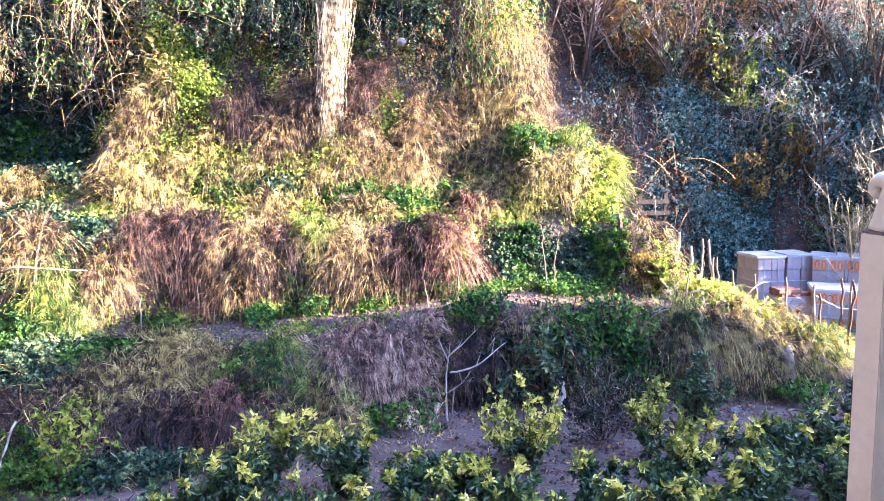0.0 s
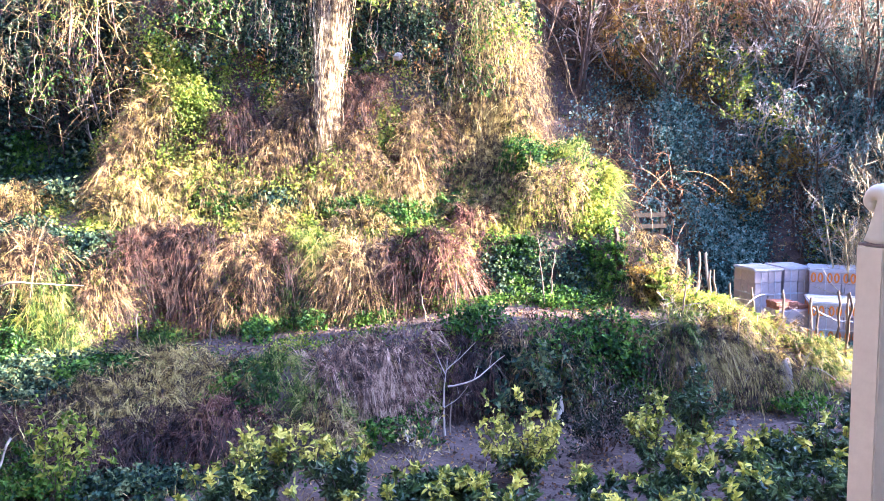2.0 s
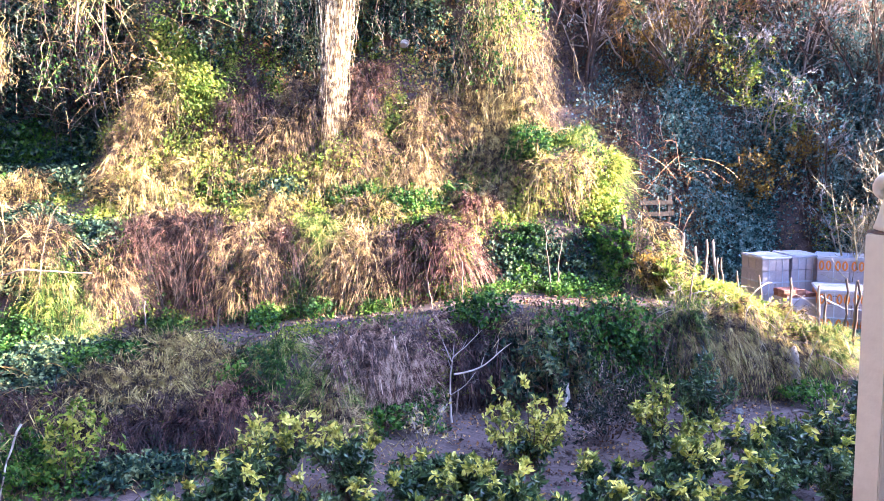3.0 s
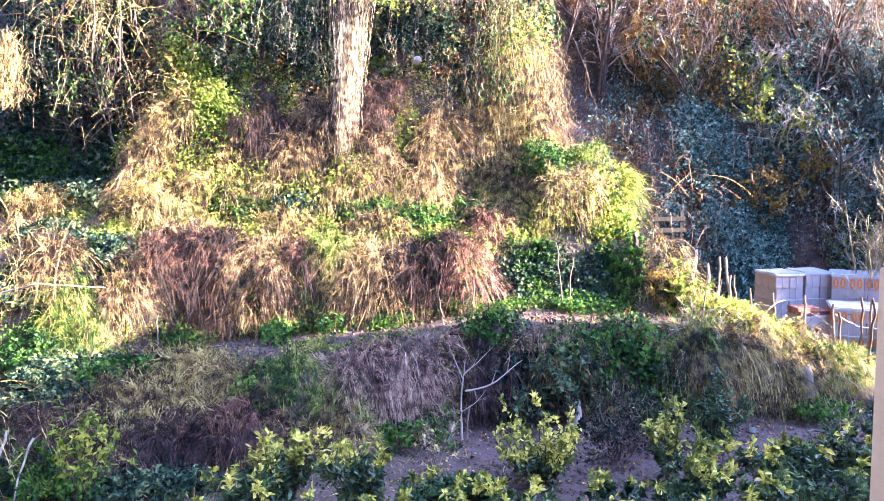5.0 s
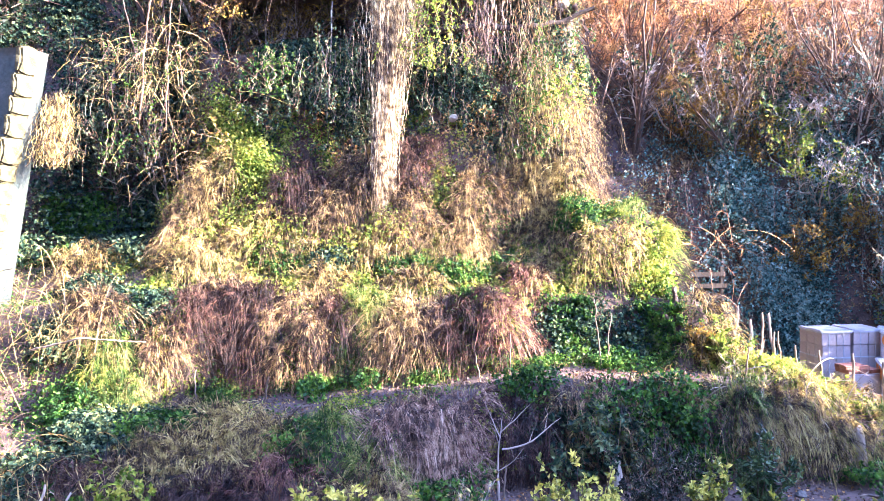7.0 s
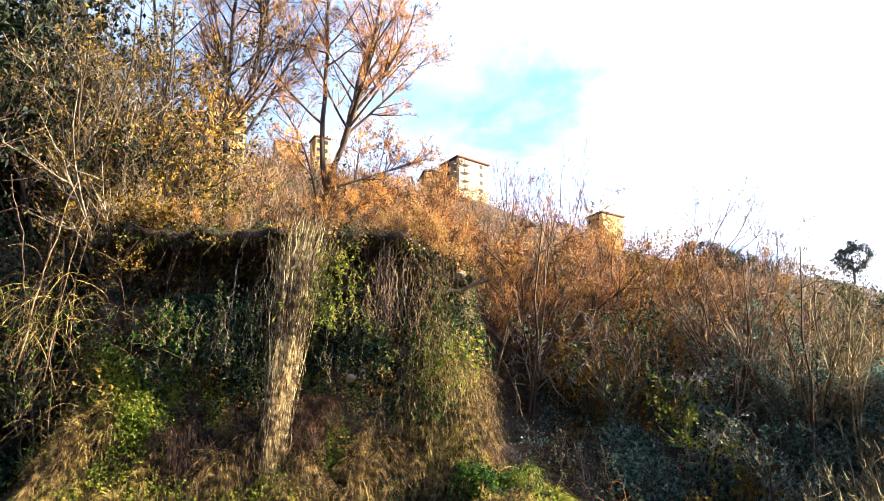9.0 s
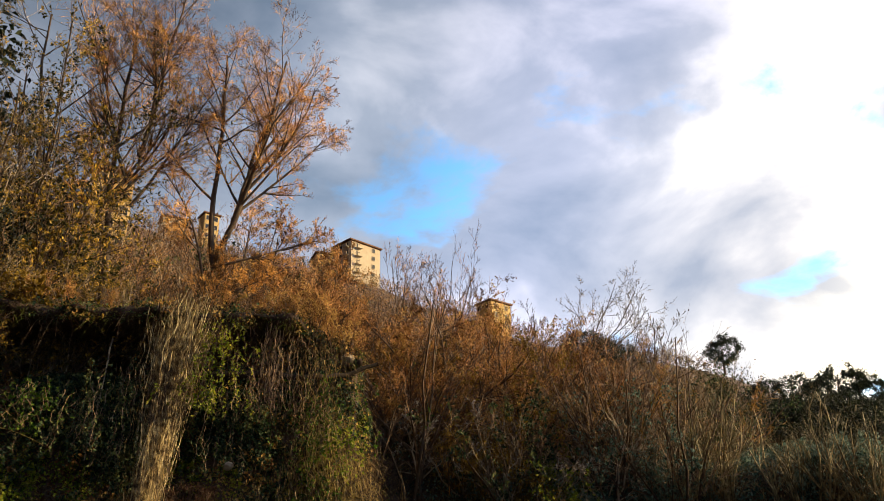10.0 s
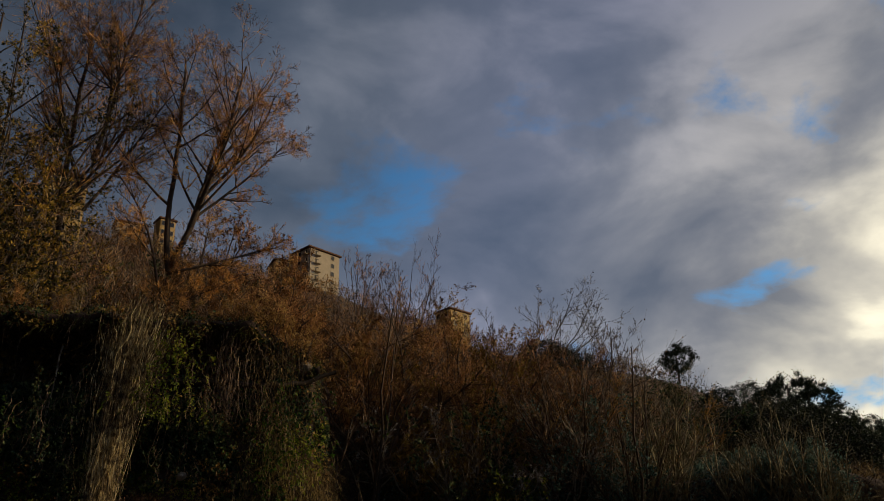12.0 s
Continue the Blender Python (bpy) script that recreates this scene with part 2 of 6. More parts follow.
ROOF = solid("roof_tile", [(0.3, (0.12, 0.06, 0.04)), (0.7, (0.28, 0.14, 0.085))], scale=1.5, bump=0.5)
PANE = solid("window_glass", [(0.3, (0.03, 0.035, 0.04)), (0.7, (0.06, 0.065, 0.07))], scale=1, bump=0.0, rough=0.12, gloss=0.6)
CARTON = solid("carton", [(0.3, (0.40, 0.35, 0.35)), (0.6, (0.54, 0.48, 0.48)), (0.8, (0.66, 0.61, 0.61))], scale=3, bump=0.15, spread=0.12)
WRAP = solid("plastic_wrap", [(0.3, (0.50, 0.53, 0.60)), (0.7, (0.70, 0.72, 0.77))], scale=4, bump=0.5, bump_scale=22, rough=0.25, gloss=0.6)
ORANGE = solid("orange_print", [(0.3, (0.70, 0.20, 0.025)), (0.7, (0.85, 0.30, 0.045))], scale=6, bump=0.1)
CLAY = solid("clay_brick", [(0.3, (0.26, 0.11, 0.075)), (0.7, (0.42, 0.20, 0.14))], scale=6, bump=0.4, spread=0.3)
BLUE = solid("blue_tarp", [(0.3, (0.03, 0.07, 0.10)), (0.7, (0.06, 0.13, 0.17))], scale=5, bump=0.6, rough=0.4)
TERRACOTTA = solid("balcony_tile", [(0.3, (0.25, 0.12, 0.08)), (0.7, (0.40, 0.20, 0.13))], scale=3, bump=0.2)
CORK = solid("bleached_wood", [(0.3, (0.30, 0.24, 0.18)), (0.6, (0.52, 0.45, 0.36)), (0.8, (0.66, 0.60, 0.50))], scale=6, bump=0.6, stretch=(1, 1, 0.3), tone=0.85)
# ---------------------------------------------------------------- the lie of the land
EYE_Z = 4.0


def smooth(v, a, b):
    t = np.clip((np.asarray(v, float) - a) / (b - a), 0, 1)
    return t * t * (3 - 2 * t)


def along(v, *pairs):
    """Straight interpolation between (place, value) pairs."""
    return np.interp(v, [p[0] for p in pairs], [p[1] for p in pairs])


def ripple(x, y, scale, seed):
    """Smooth unevenness, about -1 to 1."""
    a = np.sin(x / scale * 1.7 + seed) * np.cos(y / scale * 1.3 - seed * 2.1)
    b = np.sin(x / scale * 3.1 - y / scale * 2.3 + seed * 3.7)
    c = np.cos(x / scale * 5.3 + y / scale * 4.7 + seed * 1.9)
    return a * 0.5 + b * 0.3 + c * 0.2


def skyline(az):
    """Elevation, in degrees, at which the far hill meets the sky."""
    return along(az, (-180, 1), (-110, 3), (-70, 24), (-30, 27), (-6, 23.2), (7, 21.2), (16, 17.6), (24, 15.4), (30, 14.2), (33, 13.2), (37, 11.2), (40, 10.2), (43, 9.0), (46, 8.0),
                 (52, 7.5), (54.5, 2), (110, 2), (135, 2), (180, 1))


def ground_z(x, y):
    x, y = np.asarray(x, float), np.asarray(y, float)
    r, az = np.hypot(x, y), np.degrees(np.arctan2(x, y))
    wob = ripple(x, y, 2.2, 0.7)
    # lower garden, then the bank up to the path
    path_z = along(x, (-9, 0.75), (-5.5, 0.85), (1, 1.45), (4.6, 1.42), (6.3, 0.9), (8, 0.35))
    foot = along(x, (-9, 9.0), (-3, 9.6), (-1.6, 10.6), (-0.4, 12.1), (6, 12.3), (9, 12.3))
    top = along(x, (-9, 11.8), (-3, 12.1), (0, 12.9), (6, 13.0), (9, 13.0))
    z = path_z * smooth(y + 0.12 * wob, foot, top)
    # second bank, up to the shelf
    foot = along(x, (-9, 12.2), (-6.2, 12.6), (-5, 14.0), (-4, 14.3), (0, 14.0), (0.7, 14.35), (2.95, 14.45), (3.35, 13.9), (5, 13.85))
    width = along(x, (-9, 2.2), (-6, 1.9), (-4.5, 0.9), (5, 0.65))
    nose = along(y, (14, 4.1), (15.3, 3.45), (16.7, 3.3), (17.3, 2.3), (19, 2.05), (23, 2.0))
    inside = 1 - smooth(x + 0.18 * wob, nose - 0.15, nose + along(y, (14.6, 0.6), (15.6, 0.3), (18, 0.6)))
    prom = (2.65 - path_z) * smooth(y + 0.1 * wob, foot, foot + width)
    prom = prom + 0.65 * smooth(y, 14.8, 16.4)
    # square-shouldered hump on the end of the shelf
    prom = prom + 0.95 * smooth(y + 0.08 * wob, 15.25, 15.8) * (1 - smooth(y, 16.7, 18.2)) * smooth(x, 1.2, 2.0)
    # upper slope and the steep face below the ledge
    hollow = 2.1 * smooth(x, -6.9, -5.9) * (1 - smooth(x, -3.3, -2.85)) + 0.5 * smooth(x, -1.9, -1.5) * (1 - smooth(x, 0.2, 0.9))
    # gully beside the stone wall
    gully = 2.3 * (1 - smooth(x + 0.25 * wob, -8.0, -7.1))
    corner = 1 - smooth(x + 0.15 * wob, 1.75, 2.2)
    prom = prom + 3.0 * corner * smooth(y + 0.2 * wob - gully, 16.0, 18.4) + 2.1 * corner * smooth(y + 0.12 * wob - gully, 18.0, 18.6) + 1.7 * corner * smooth(y + 0.12 * wob - hollow - gully, 18.0, 18.75)
    lip = y - 0.10 * (x - 5) + 0.25 * wob
    valley = 5.0 * smooth(lip, 17.6, 20.6) + 1.6 * smooth(lip, 20.4, 25.0)
    valley = np.where(az > 30, valley * (1 - smooth(az, 36, 50)), valley)
    z = z + prom * inside + valley * (1 - inside) - np.where(y > 13.6, (path_z - 0.35) * (1 - inside) * smooth(y, 13.6, 15.0), 0)
    # level yard beside the terraces
    yard = smooth(x, 5.0, 5.9) * smooth(y, 13.0, 13.7) * (1 - smooth(y, 16.3, 17.2)) * (1 - smooth(x, 10, 12))
    z = z * (1 - yard) + 0.3 * yard
    z = z + 6.0 * smooth(r, 13, 21) * smooth(-az, 40, 60) * (1 - smooth(-az, 100, 125)) * (y < 12.2)
    # the hill beyond
    near = along(az, (-180, 0.2), (-110, 2), (-60, 14), (-30, 16), (3, 16), (13, 9), (20, 6.5), (27, 5.5), (33, 6.5), (40, 7.5), (44, 6.0), (47, 3.5), (50, 1.5), (110, 1.5), (135, 1), (180, 0.2))
    rise = near + (skyline(az) - near) * smooth(r, 20, 240) ** 0.7
    reach = along(az, (-180, 40), (-125, 40), (-100, 260), (52, 260), (55, 60), (112, 60), (140, 40), (180, 40))
    far = EYE_Z + np.minimum(r, reach) * np.tan(np.radians(rise)) - 4.0 * (r > 260) * np.minimum((r - 260) / 40, 6)
    far = far + 0.012 * r * ripple(x, y, 9, 1.1) * smooth(r, 24, 40) * (1 - smooth(r, 150, 220))
    w = smooth(r, 21.0, 24.0)
    z = z * (1 - w) + far * w
    # unseen ridge beyond the right edge, added to keep the lower garden in shade
    z = np.maximum(z, 11.4 * smooth(x, 17, 20.5) * (1 - smooth(y + 0.158 * x, 13.0, 13.7)) * smooth(y, -40, -25) * (1 - smooth(x, 60, 90)))
    z = z + 0.05 * wob * smooth(r, 6, 9) + 0.035 * ripple(x, y, 0.5, 2.3) * smooth(r, 9, 11) * (1 - smooth(r, 40, 60))
    return z
# ---------------------------------------------------------------- building blocks
def link(name, data, parent=None, label=""):
    ob = new(name, data)
    if parent is not None:
        ob.parent = parent
    if label:
        ob["label"] = label
    return ob


def mesh_of(name, verts, faces, mat, smooth_shade=False, mats=(), slots=None):
    """A mesh from arrays: verts (n, 3), faces (m, 3) or (m, 4); mats and slots give some faces further materials."""
    me = bpy.data.meshes.new(name)
    verts, faces = np.asarray(verts, np.float32), np.asarray(faces, np.int32)
    me.vertices.add(len(verts))
    me.vertices.foreach_set("co", verts.ravel())
    me.loops.add(faces.size)
    me.loops.foreach_set("vertex_index", faces.ravel())
    me.polygons.add(len(faces))
    me.polygons.foreach_set("loop_start", np.arange(len(faces), dtype=np.int32) * faces.shape[1])
    me.polygons.foreach_set("use_smooth", np.full(len(faces), smooth_shade, bool))
    me.update(calc_edges=True)
    for each in (mat, *mats):
        me.materials.append(each)
    if slots is not None:
        me.polygons.foreach_set("material_index", np.asarray(slots, np.int32))
    return me


def thing(name, place, label, category, group="", kind="", turn=0.0):
    ob = new(name)
    ob.matrix_world = pose(*place, 0, 0, turn)
    return tagged(ob, label, category, group, kind)


def unit(v):
    return v / np.maximum(np.linalg.norm(v, axis=-1, keepdims=True), 1e-9)


def join(*pairs):
    """Several (verts, faces) as one."""
    verts, faces, n = [], [], 0
    for v, f in pairs:
        verts.append(v)
        faces.append(f + n)
        n += len(v)
    return np.concatenate(verts), np.concatenate(faces)


def ribbons(line, width, side):
    """Blades: line (m, k, 3), width (m, k), side (m, 3)."""
    m, k, _ = line.shape
    off = side[:, None, :] * width[..., None] / 2
    verts = np.stack([line - off, line + off], 2).reshape(-1, 3)
    base = (np.arange(m) * 2 * k)[:, None] + (np.arange(k - 1) * 2)[None]
    faces = np.stack([base, base + 1, base + 3, base + 2], -1).reshape(-1, 4)
    return verts, faces


def tubes(line, radius, sides=5):
    """Round stems: line (m, k, 3), radius (m, k)."""
    m, k, _ = line.shape
    way = unit(np.gradient(line, axis=1))
    ref = np.where(np.abs(way[:, :1, 2:]) > 0.9, np.array([1.0, 0.13, 0.0]), np.array([0.05, 0.1, 1.0]))
    a = unit(np.cross(way, np.broadcast_to(ref, way.shape)))
    b = np.cross(way, a)
    ang = np.arange(sides) / sides * 2 * np.pi
    ring = a[:, :, None] * np.cos(ang)[:, None] + b[:, :, None] * np.sin(ang)[:, None]
    verts = (line[:, :, None] + ring * radius[..., None, None]).reshape(-1, 3)
    i, j = np.meshgrid(np.arange(k - 1), np.arange(sides), indexing="ij")
    quad = np.stack([i * sides + j, i * sides + (j + 1) % sides, (i + 1) * sides + (j + 1) % sides, (i + 1) * sides + j], -1).reshape(-1, 4)
    return verts, ((np.arange(m) * k * sides)[:, None, None] + quad[None]).reshape(-1, 4)


def round_leaves(place, way, face, length, width):
    """Oval leaves, folded a little along the midrib."""
    side = unit(np.cross(way, face))
    up = np.cross(side, way)
    n = len(place)
    length, width = np.broadcast_to(length, n)[:, None], np.broadcast_to(width, n)[:, None]
    at = lambda along_by, out_by: place + way * length * along_by + side * width * out_by + up * (width * 0.22 * abs(out_by) * 2 - length * 0.12 * along_by ** 2)
    verts = np.stack([at(0.0, 0.0), at(0.28, 0.42), at(0.72, 0.40), at(1.0, 0.0), at(0.72, -0.40), at(0.28, -0.42)], 1).reshape(-1, 3)
    base = (np.arange(n) * 6)[:, None, None]
    return verts, (base + np.array([[0, 1, 2, 3], [0, 3, 4, 5]])[None]).reshape(-1, 4)


def leaves(place, way, face, length, width):
    """Leaves as folded diamonds: stalk, two flanks and a tip."""
    side = unit(np.cross(way, face))
    up = np.cross(side, way)
    n = len(place)
    length, width = np.broadcast_to(length, n)[:, None], np.broadcast_to(width, n)[:, None]
    mid = place + way * length * 0.45
    verts = np.stack([place, mid + side * width / 2 + up * width * 0.16, place + way * length - up * length * 0.08, mid - side * width / 2 + up * width * 0.16], 1).reshape(-1, 3)
    return verts, (np.arange(n) * 4)[:, None] + np.arange(4)[None]


def rand_dirs(rng, n):
    return unit(rng.normal(size=(n, 3)))


def blade_lines(rng, foot, way, length, droop, k=4, curl=0.15):
    """Blades that leave their foot along way and sink under their own weight."""
    s = np.linspace(0, 1, k)[None, :, None]
    bend = rand_dirs(rng, len(foot))[:, None] * curl * length[:, None, None] * s ** 2
    fall = np.array([0, 0, -1.0]) * (droop * length)[:, None, None] * s ** 2
    return foot[:, None] + way[:, None] * length[:, None, None] * s + bend + fall


def taper(n, k, width, tip=0.25):
    return np.broadcast_to(width, n)[:, None] * np.linspace(1, tip, k)[None]


# ground sheet: fine in front of the balcony, coarse behind it
AZ = np.radians(np.concatenate([np.arange(-180, -48, 4.0), np.arange(-48, 56, 0.4), np.arange(56, 70, 0.7), np.arange(70, 180.1, 4.0)]))
RAD = np.concatenate([[0.4, 2, 4], np.arange(6, 10, 0.3), np.arange(10, 26, 0.11), 26 * 1.035 ** np.arange(0, 68), [290, 340, 420, 600, 1000, 1800, 3000]])
GX, GY = np.sin(AZ)[:, None] * RAD[None], np.cos(AZ)[:, None] * RAD[None]
GZ = ground_z(GX, GY)
GRID = np.stack([GX, GY, GZ], -1)


def build_ground():
    n, m = len(AZ), len(RAD)
    i, j = np.meshgrid(np.arange(n - 1), np.arange(m - 1), indexing="ij")
    f = np.stack([i * m + j, (i + 1) * m + j, (i + 1) * m + j + 1, i * m + j + 1], -1).reshape(-1, 4)
    ob = new("ground", mesh_of("ground", GRID.reshape(-1, 3), f[:, ::-1], SOIL, True))
    tagged(ob, "bare brown soil of a terraced hillside under dry litter", "ground", kind="structure")


build_ground()

# places for plants, picked by the surface that they cover
CELL = (GRID[:-1, :-1] + GRID[1:, 1:]) / 2
C_N = unit(np.cross(GRID[1:, 1:] - GRID[:-1, :-1], GRID[:-1, 1:] - GRID[1:, :-1]))
C_N = C_N * np.sign(C_N[..., 2:])
C_A = np.linalg.norm(np.cross(GRID[1:, 1:] - GRID[:-1, :-1], GRID[:-1, 1:] - GRID[1:, :-1]), axis=-1) / 2
CELL, C_N, C_A = CELL.reshape(-1, 3), C_N.reshape(-1, 3), C_A.ravel()


def strew(rng, n, weight):
    """n places on the ground with their normals; weight gives the density at x, y, z."""
    w = C_A * weight(CELL[:, 0], CELL[:, 1], CELL[:, 2])
    pick = rng.choice(len(CELL), n, p=w / w.sum())
    p, nor = CELL[pick], C_N[pick]
    r = np.hypot(p[:, 0], p[:, 1])[:, None]
    t1 = unit(np.cross(nor, np.array([0.31, 0.2, 0.93])))
    t2 = np.cross(nor, t1)
    size = np.sqrt(C_A[pick])[:, None]
    return p + t1 * rng.uniform(-0.5, 0.5, (n, 1)) * size + t2 * rng.uniform(-0.5, 0.5, (n, 1)) * size, nor


# ---------------------------------------------------------------- low plants
COUNT = [10]


def next_rng():
    COUNT[0] += 1
    return np.random.default_rng(COUNT[0])


def normal_at(x, y):
    e = 0.25
    return unit(np.array([ground_z(x - e, y) - ground_z(x + e, y), ground_z(x, y - e) - ground_z(x, y + e), 2 * e], float))


LOOK = {
    "VINE": ("dry_vine_mound", VINE, "brown mat of dead hanging vines on the bank", "dead vines"),
    "DARKVINE": ("dry_vine_mound", DARKVINE, "dark purplish dome of dead hanging vines on the bank", "dead vines"),
    "REDVINE": ("dry_vine_mound", REDVINE, "reddish mat of dead vines hanging over the bank", "dead vines"),
    "PALEVINE": ("dry_vine_mound", PALEVINE, "tan hair-like mat of dead vines on the bank", "dead vines"),
    "ROSEVINE": ("dry_vine_mound", ROSEVINE, "pinkish-tan mat of dead vines below the path", "dead vines"),
    "STRAW": ("dry_grass_mound", STRAW, "pale straw tussock of winter-dry grass on the slope", "dry grass"),
    "GRASS": ("grass_tussock", GRASS, "green and yellow arching grass tussock on the bank", "grass"),
    "SUNNYGRASS": ("sunlit_grass_tussock", SUNNY, "yellow-green tussock of fresh grass in the sun", "grass"),
    "IVY": ("ivy_mat", IVY, "dark glossy ivy spread over the bank", "ivy"),
    "HERB": ("herb_patch", HERB, "low bright green leafy weeds on the terrace", "weeds"),
    "SUNNY": ("leafy_patch", SUNNY, "bright yellow-green leafy climbers in the sun", "climbers"),
}


def dome(rng, n, x, y, rx, ry, bulge):
    """Places on a bulge of the ground round x, y, with the way outwards."""
    nor = normal_at(x, y)
    across = unit(np.cross(np.array([0.0, 0.0, 1.0]), nor)) if nor[2] < 0.995 else np.array([1.0, 0.0, 0.0])
    down = np.cross(across, nor)
    down = down * (-1 if down[2] > 0 else 1)
    a, q = rng.uniform(0, 2 * np.pi, n), np.sqrt(rng.uniform(0, 1, n))
    q = q * (1 + 0.22 * np.sin(a * 3 + x * 7) + 0.14 * np.sin(a * 5 + y * 9))
    u, v = np.cos(a) * q, np.sin(a) * q
    h = np.sqrt(np.clip(1 - np.minimum(q, 1) ** 2, 0, 1))
    p = np.array([x, y, 0.0]) + across * (u * rx)[:, None] + down * (v * ry)[:, None] + nor * 0
    p[:, 2] = ground_z(p[:, 0], p[:, 1])
    lump = 1 + 0.35 * np.sin(u * 7 + x * 3) * np.sin(v * 6 + y * 5)
    p = p + nor * (bulge * h * lump)[:, None]
    out = unit(nor * (0.35 + h)[:, None] + across * u[:, None] + down * v[:, None])
    return p, out, down


def mound(look_name, x, y, rx, ry, thick=1.0):
    """A tussock or a mat of dead vines: blades that rise from a bulge and hang down its front."""
    rng = next_rng()
    name, mat, label, category = LOOK[look_name]
    grassy = look_name in ("GRASS", "SUNNYGRASS")
    wisps, each = int(185 * rx * ry / 0.4 * thick) + 60, 8
    p, out, down = dome(rng, wisps, x, y, rx * 1.08, ry * 1.08, 0.55 * min(rx, ry) + 0.05)
    p = p + out * rng.normal(0, 0.04, (wisps, 1))
    way = unit(out * 0.75 + down * (0.0 if grassy else 0.15) + rand_dirs(rng, wisps) * (0.45 if grassy else 0.6) + np.array([0, 0, 0.35]))
    L = rng.uniform(0.2, 0.65, wisps) * (0.85 if grassy else 1.0)
    sink = rng.uniform(0.6, 1.5, wisps)
    other = rng.uniform(0, 1, wisps) < (0.15 if grassy else 0.08 if "VINE" in look_name else 0.12)
    p, way, L, sink, other = (np.repeat(a, each, 0) for a in (p, way, L, sink, other))
    n = len(p)
    p = p + rng.normal(0, 0.03, (n, 3))
    way = unit(way + rand_dirs(rng, n) * 0.25)
    L = L * rng.uniform(0.6, 1.25, n)
    line = blade_lines(rng, p, way, L, sink, 4, 0.22)
    width = rng.uniform(0.006, 0.016, n) * np.where(rng.uniform(0, 1, n) < 0.06, 1.9, 1.0)
    side = unit(np.cross(way, rand_dirs(rng, n)))
    base = np.array([x, y, float(ground_z(x, y))])
    v, f = ribbons(line - base, taper(n, 4, width), side)
    second = {"VINE": STRAW, "DARKVINE": REDVINE, "REDVINE": STRAW, "PALEVINE": VINE, "ROSEVINE": REDVINE, "STRAW": VINE, "GRASS": STRAW, "SUNNYGRASS": STRAW}[look_name]
    ob = new(name, mesh_of(name, v, f, mat, False, (second,), np.repeat(other, 3)))
    ob.location = base
    tagged(ob, label, category, kind="stuff")


def leafy(look_name, x, y, rx, ry, size=0.075, thick=1.0, lift=0.0):
    """A mat of small leaves, looser towards its rim."""
    rng = next_rng()
    name, mat, label, category = LOOK[look_name]
    n = int(1500 * rx * ry / 0.3 * thick) + 250
    p, out, down = dome(rng, n, x, y, rx * 1.1, ry * 1.1, 0.22 * min(rx, ry) + 0.06)
    p = p + out * (rng.uniform(-0.05, 0.16, n) + lift + (0.0 if look_name == "IVY" else 0.12))[:, None]
    way = unit(down * 0.5 + rand_dirs(rng, n))
    face = unit(out + rand_dirs(rng, n) * 0.7)
    L = rng.uniform(0.6, 1.35, n) * size
    base = np.array([x, y, float(ground_z(x, y))])
    v, f = leaves(p - base, way, face, L, L * 0.8)
    ob = new(name, mesh_of(name, v, f, mat))
    ob.location = base
    tagged(ob, label, category, kind="stuff")


def in_garden(x, y):
    return (y > 7.5) & (y < 23) & (np.abs(x) < 0.62 * y + 2)


def cover(name, mat, n, weight, low, high, label, category, wide=(0.006, 0.016), droop=0.8, lift=0.9):
    rng = next_rng()
    p, nor = strew(rng, n, weight)
    L = rng.uniform(low, high, n)
    way = unit(nor * lift * 0.7 + np.array([0, 0, 0.3 * lift]) + rand_dirs(rng, n) * 0.6)
    line = blade_lines(rng, p, way, L, rng.uniform(0.4, 1.2, n) * droop, 3, 0.25)
    v, f = ribbons(line, taper(n, 3, rng.uniform(*wide, n)), unit(np.cross(way, rand_dirs(rng, n))))
    tagged(new(name, mesh_of(name, v, f, mat)), label, category, kind="stuff")


def leaf_cover(name, mat, n, weight, size, label, category, out=0.12):
    rng = next_rng()
    p, nor = strew(rng, n, weight)
    p = p + nor * rng.uniform(0.0, out, (n, 1))
    L = rng.uniform(0.5, 1.4, n) * size
    v, f = leaves(p, unit(rand_dirs(rng, n) + np.array([0, 0, -0.35])), unit(nor + rand_dirs(rng, n) * 0.8), L, L * 0.75)
    tagged(new(name, mesh_of(name, v, f, mat)), label, category, kind="stuff")


def bare(x, y, z):
    """1 on the trodden path and the dug plot, 0 on the overgrown banks."""
    path = (y > along(x, (-6, 12.2), (-3, 12.5), (0, 13.0), (5, 13.1))) & (y < along(x, (-6, 13.5), (-4, 14.1), (0, 13.85), (5, 13.85))) & (x > -5.8) & (x < 4.8)
    plot = (x > -0.6) & (y < 12.15) & (x < 7)
    return np.maximum(path, plot).astype(float)


def shady_side(x, y):
    """The valley side beyond the promontory."""
    return smooth(x, along(y, (13, 5.2), (17, 4.2), (18, 3.0), (24, 2.6)), along(y, (13, 5.8), (17, 5.0), (18, 4.2), (24, 3.8)))


def clumpy(x, y, s, seed):
    return np.clip(0.5 + 0.9 * ripple(x, y, s, seed), 0.05, 1.4)


cover("dry_grass", STRAW, 22000, lambda x, y, z: in_garden(x, y) * (1 - 0.97 * bare(x, y, z)) * (1 - 0.75 * shady_side(x, y)) * clumpy(x, y, 1.1, 4.2), 0.12, 0.45, "short straw-dry grass over the terraced banks", "dry grass")
cover("dead_vines", VINE, 46000, lambda x, y, z: in_garden(x, y) * (1 - 0.95 * bare(x, y, z)) * (0.4 + clumpy(x, y, 0.9, 1.3)) * (1 + 1.5 * (y > 16.3)), 0.12, 0.5, "tangle of dead brown stems and vines on the slopes", "dead vines")
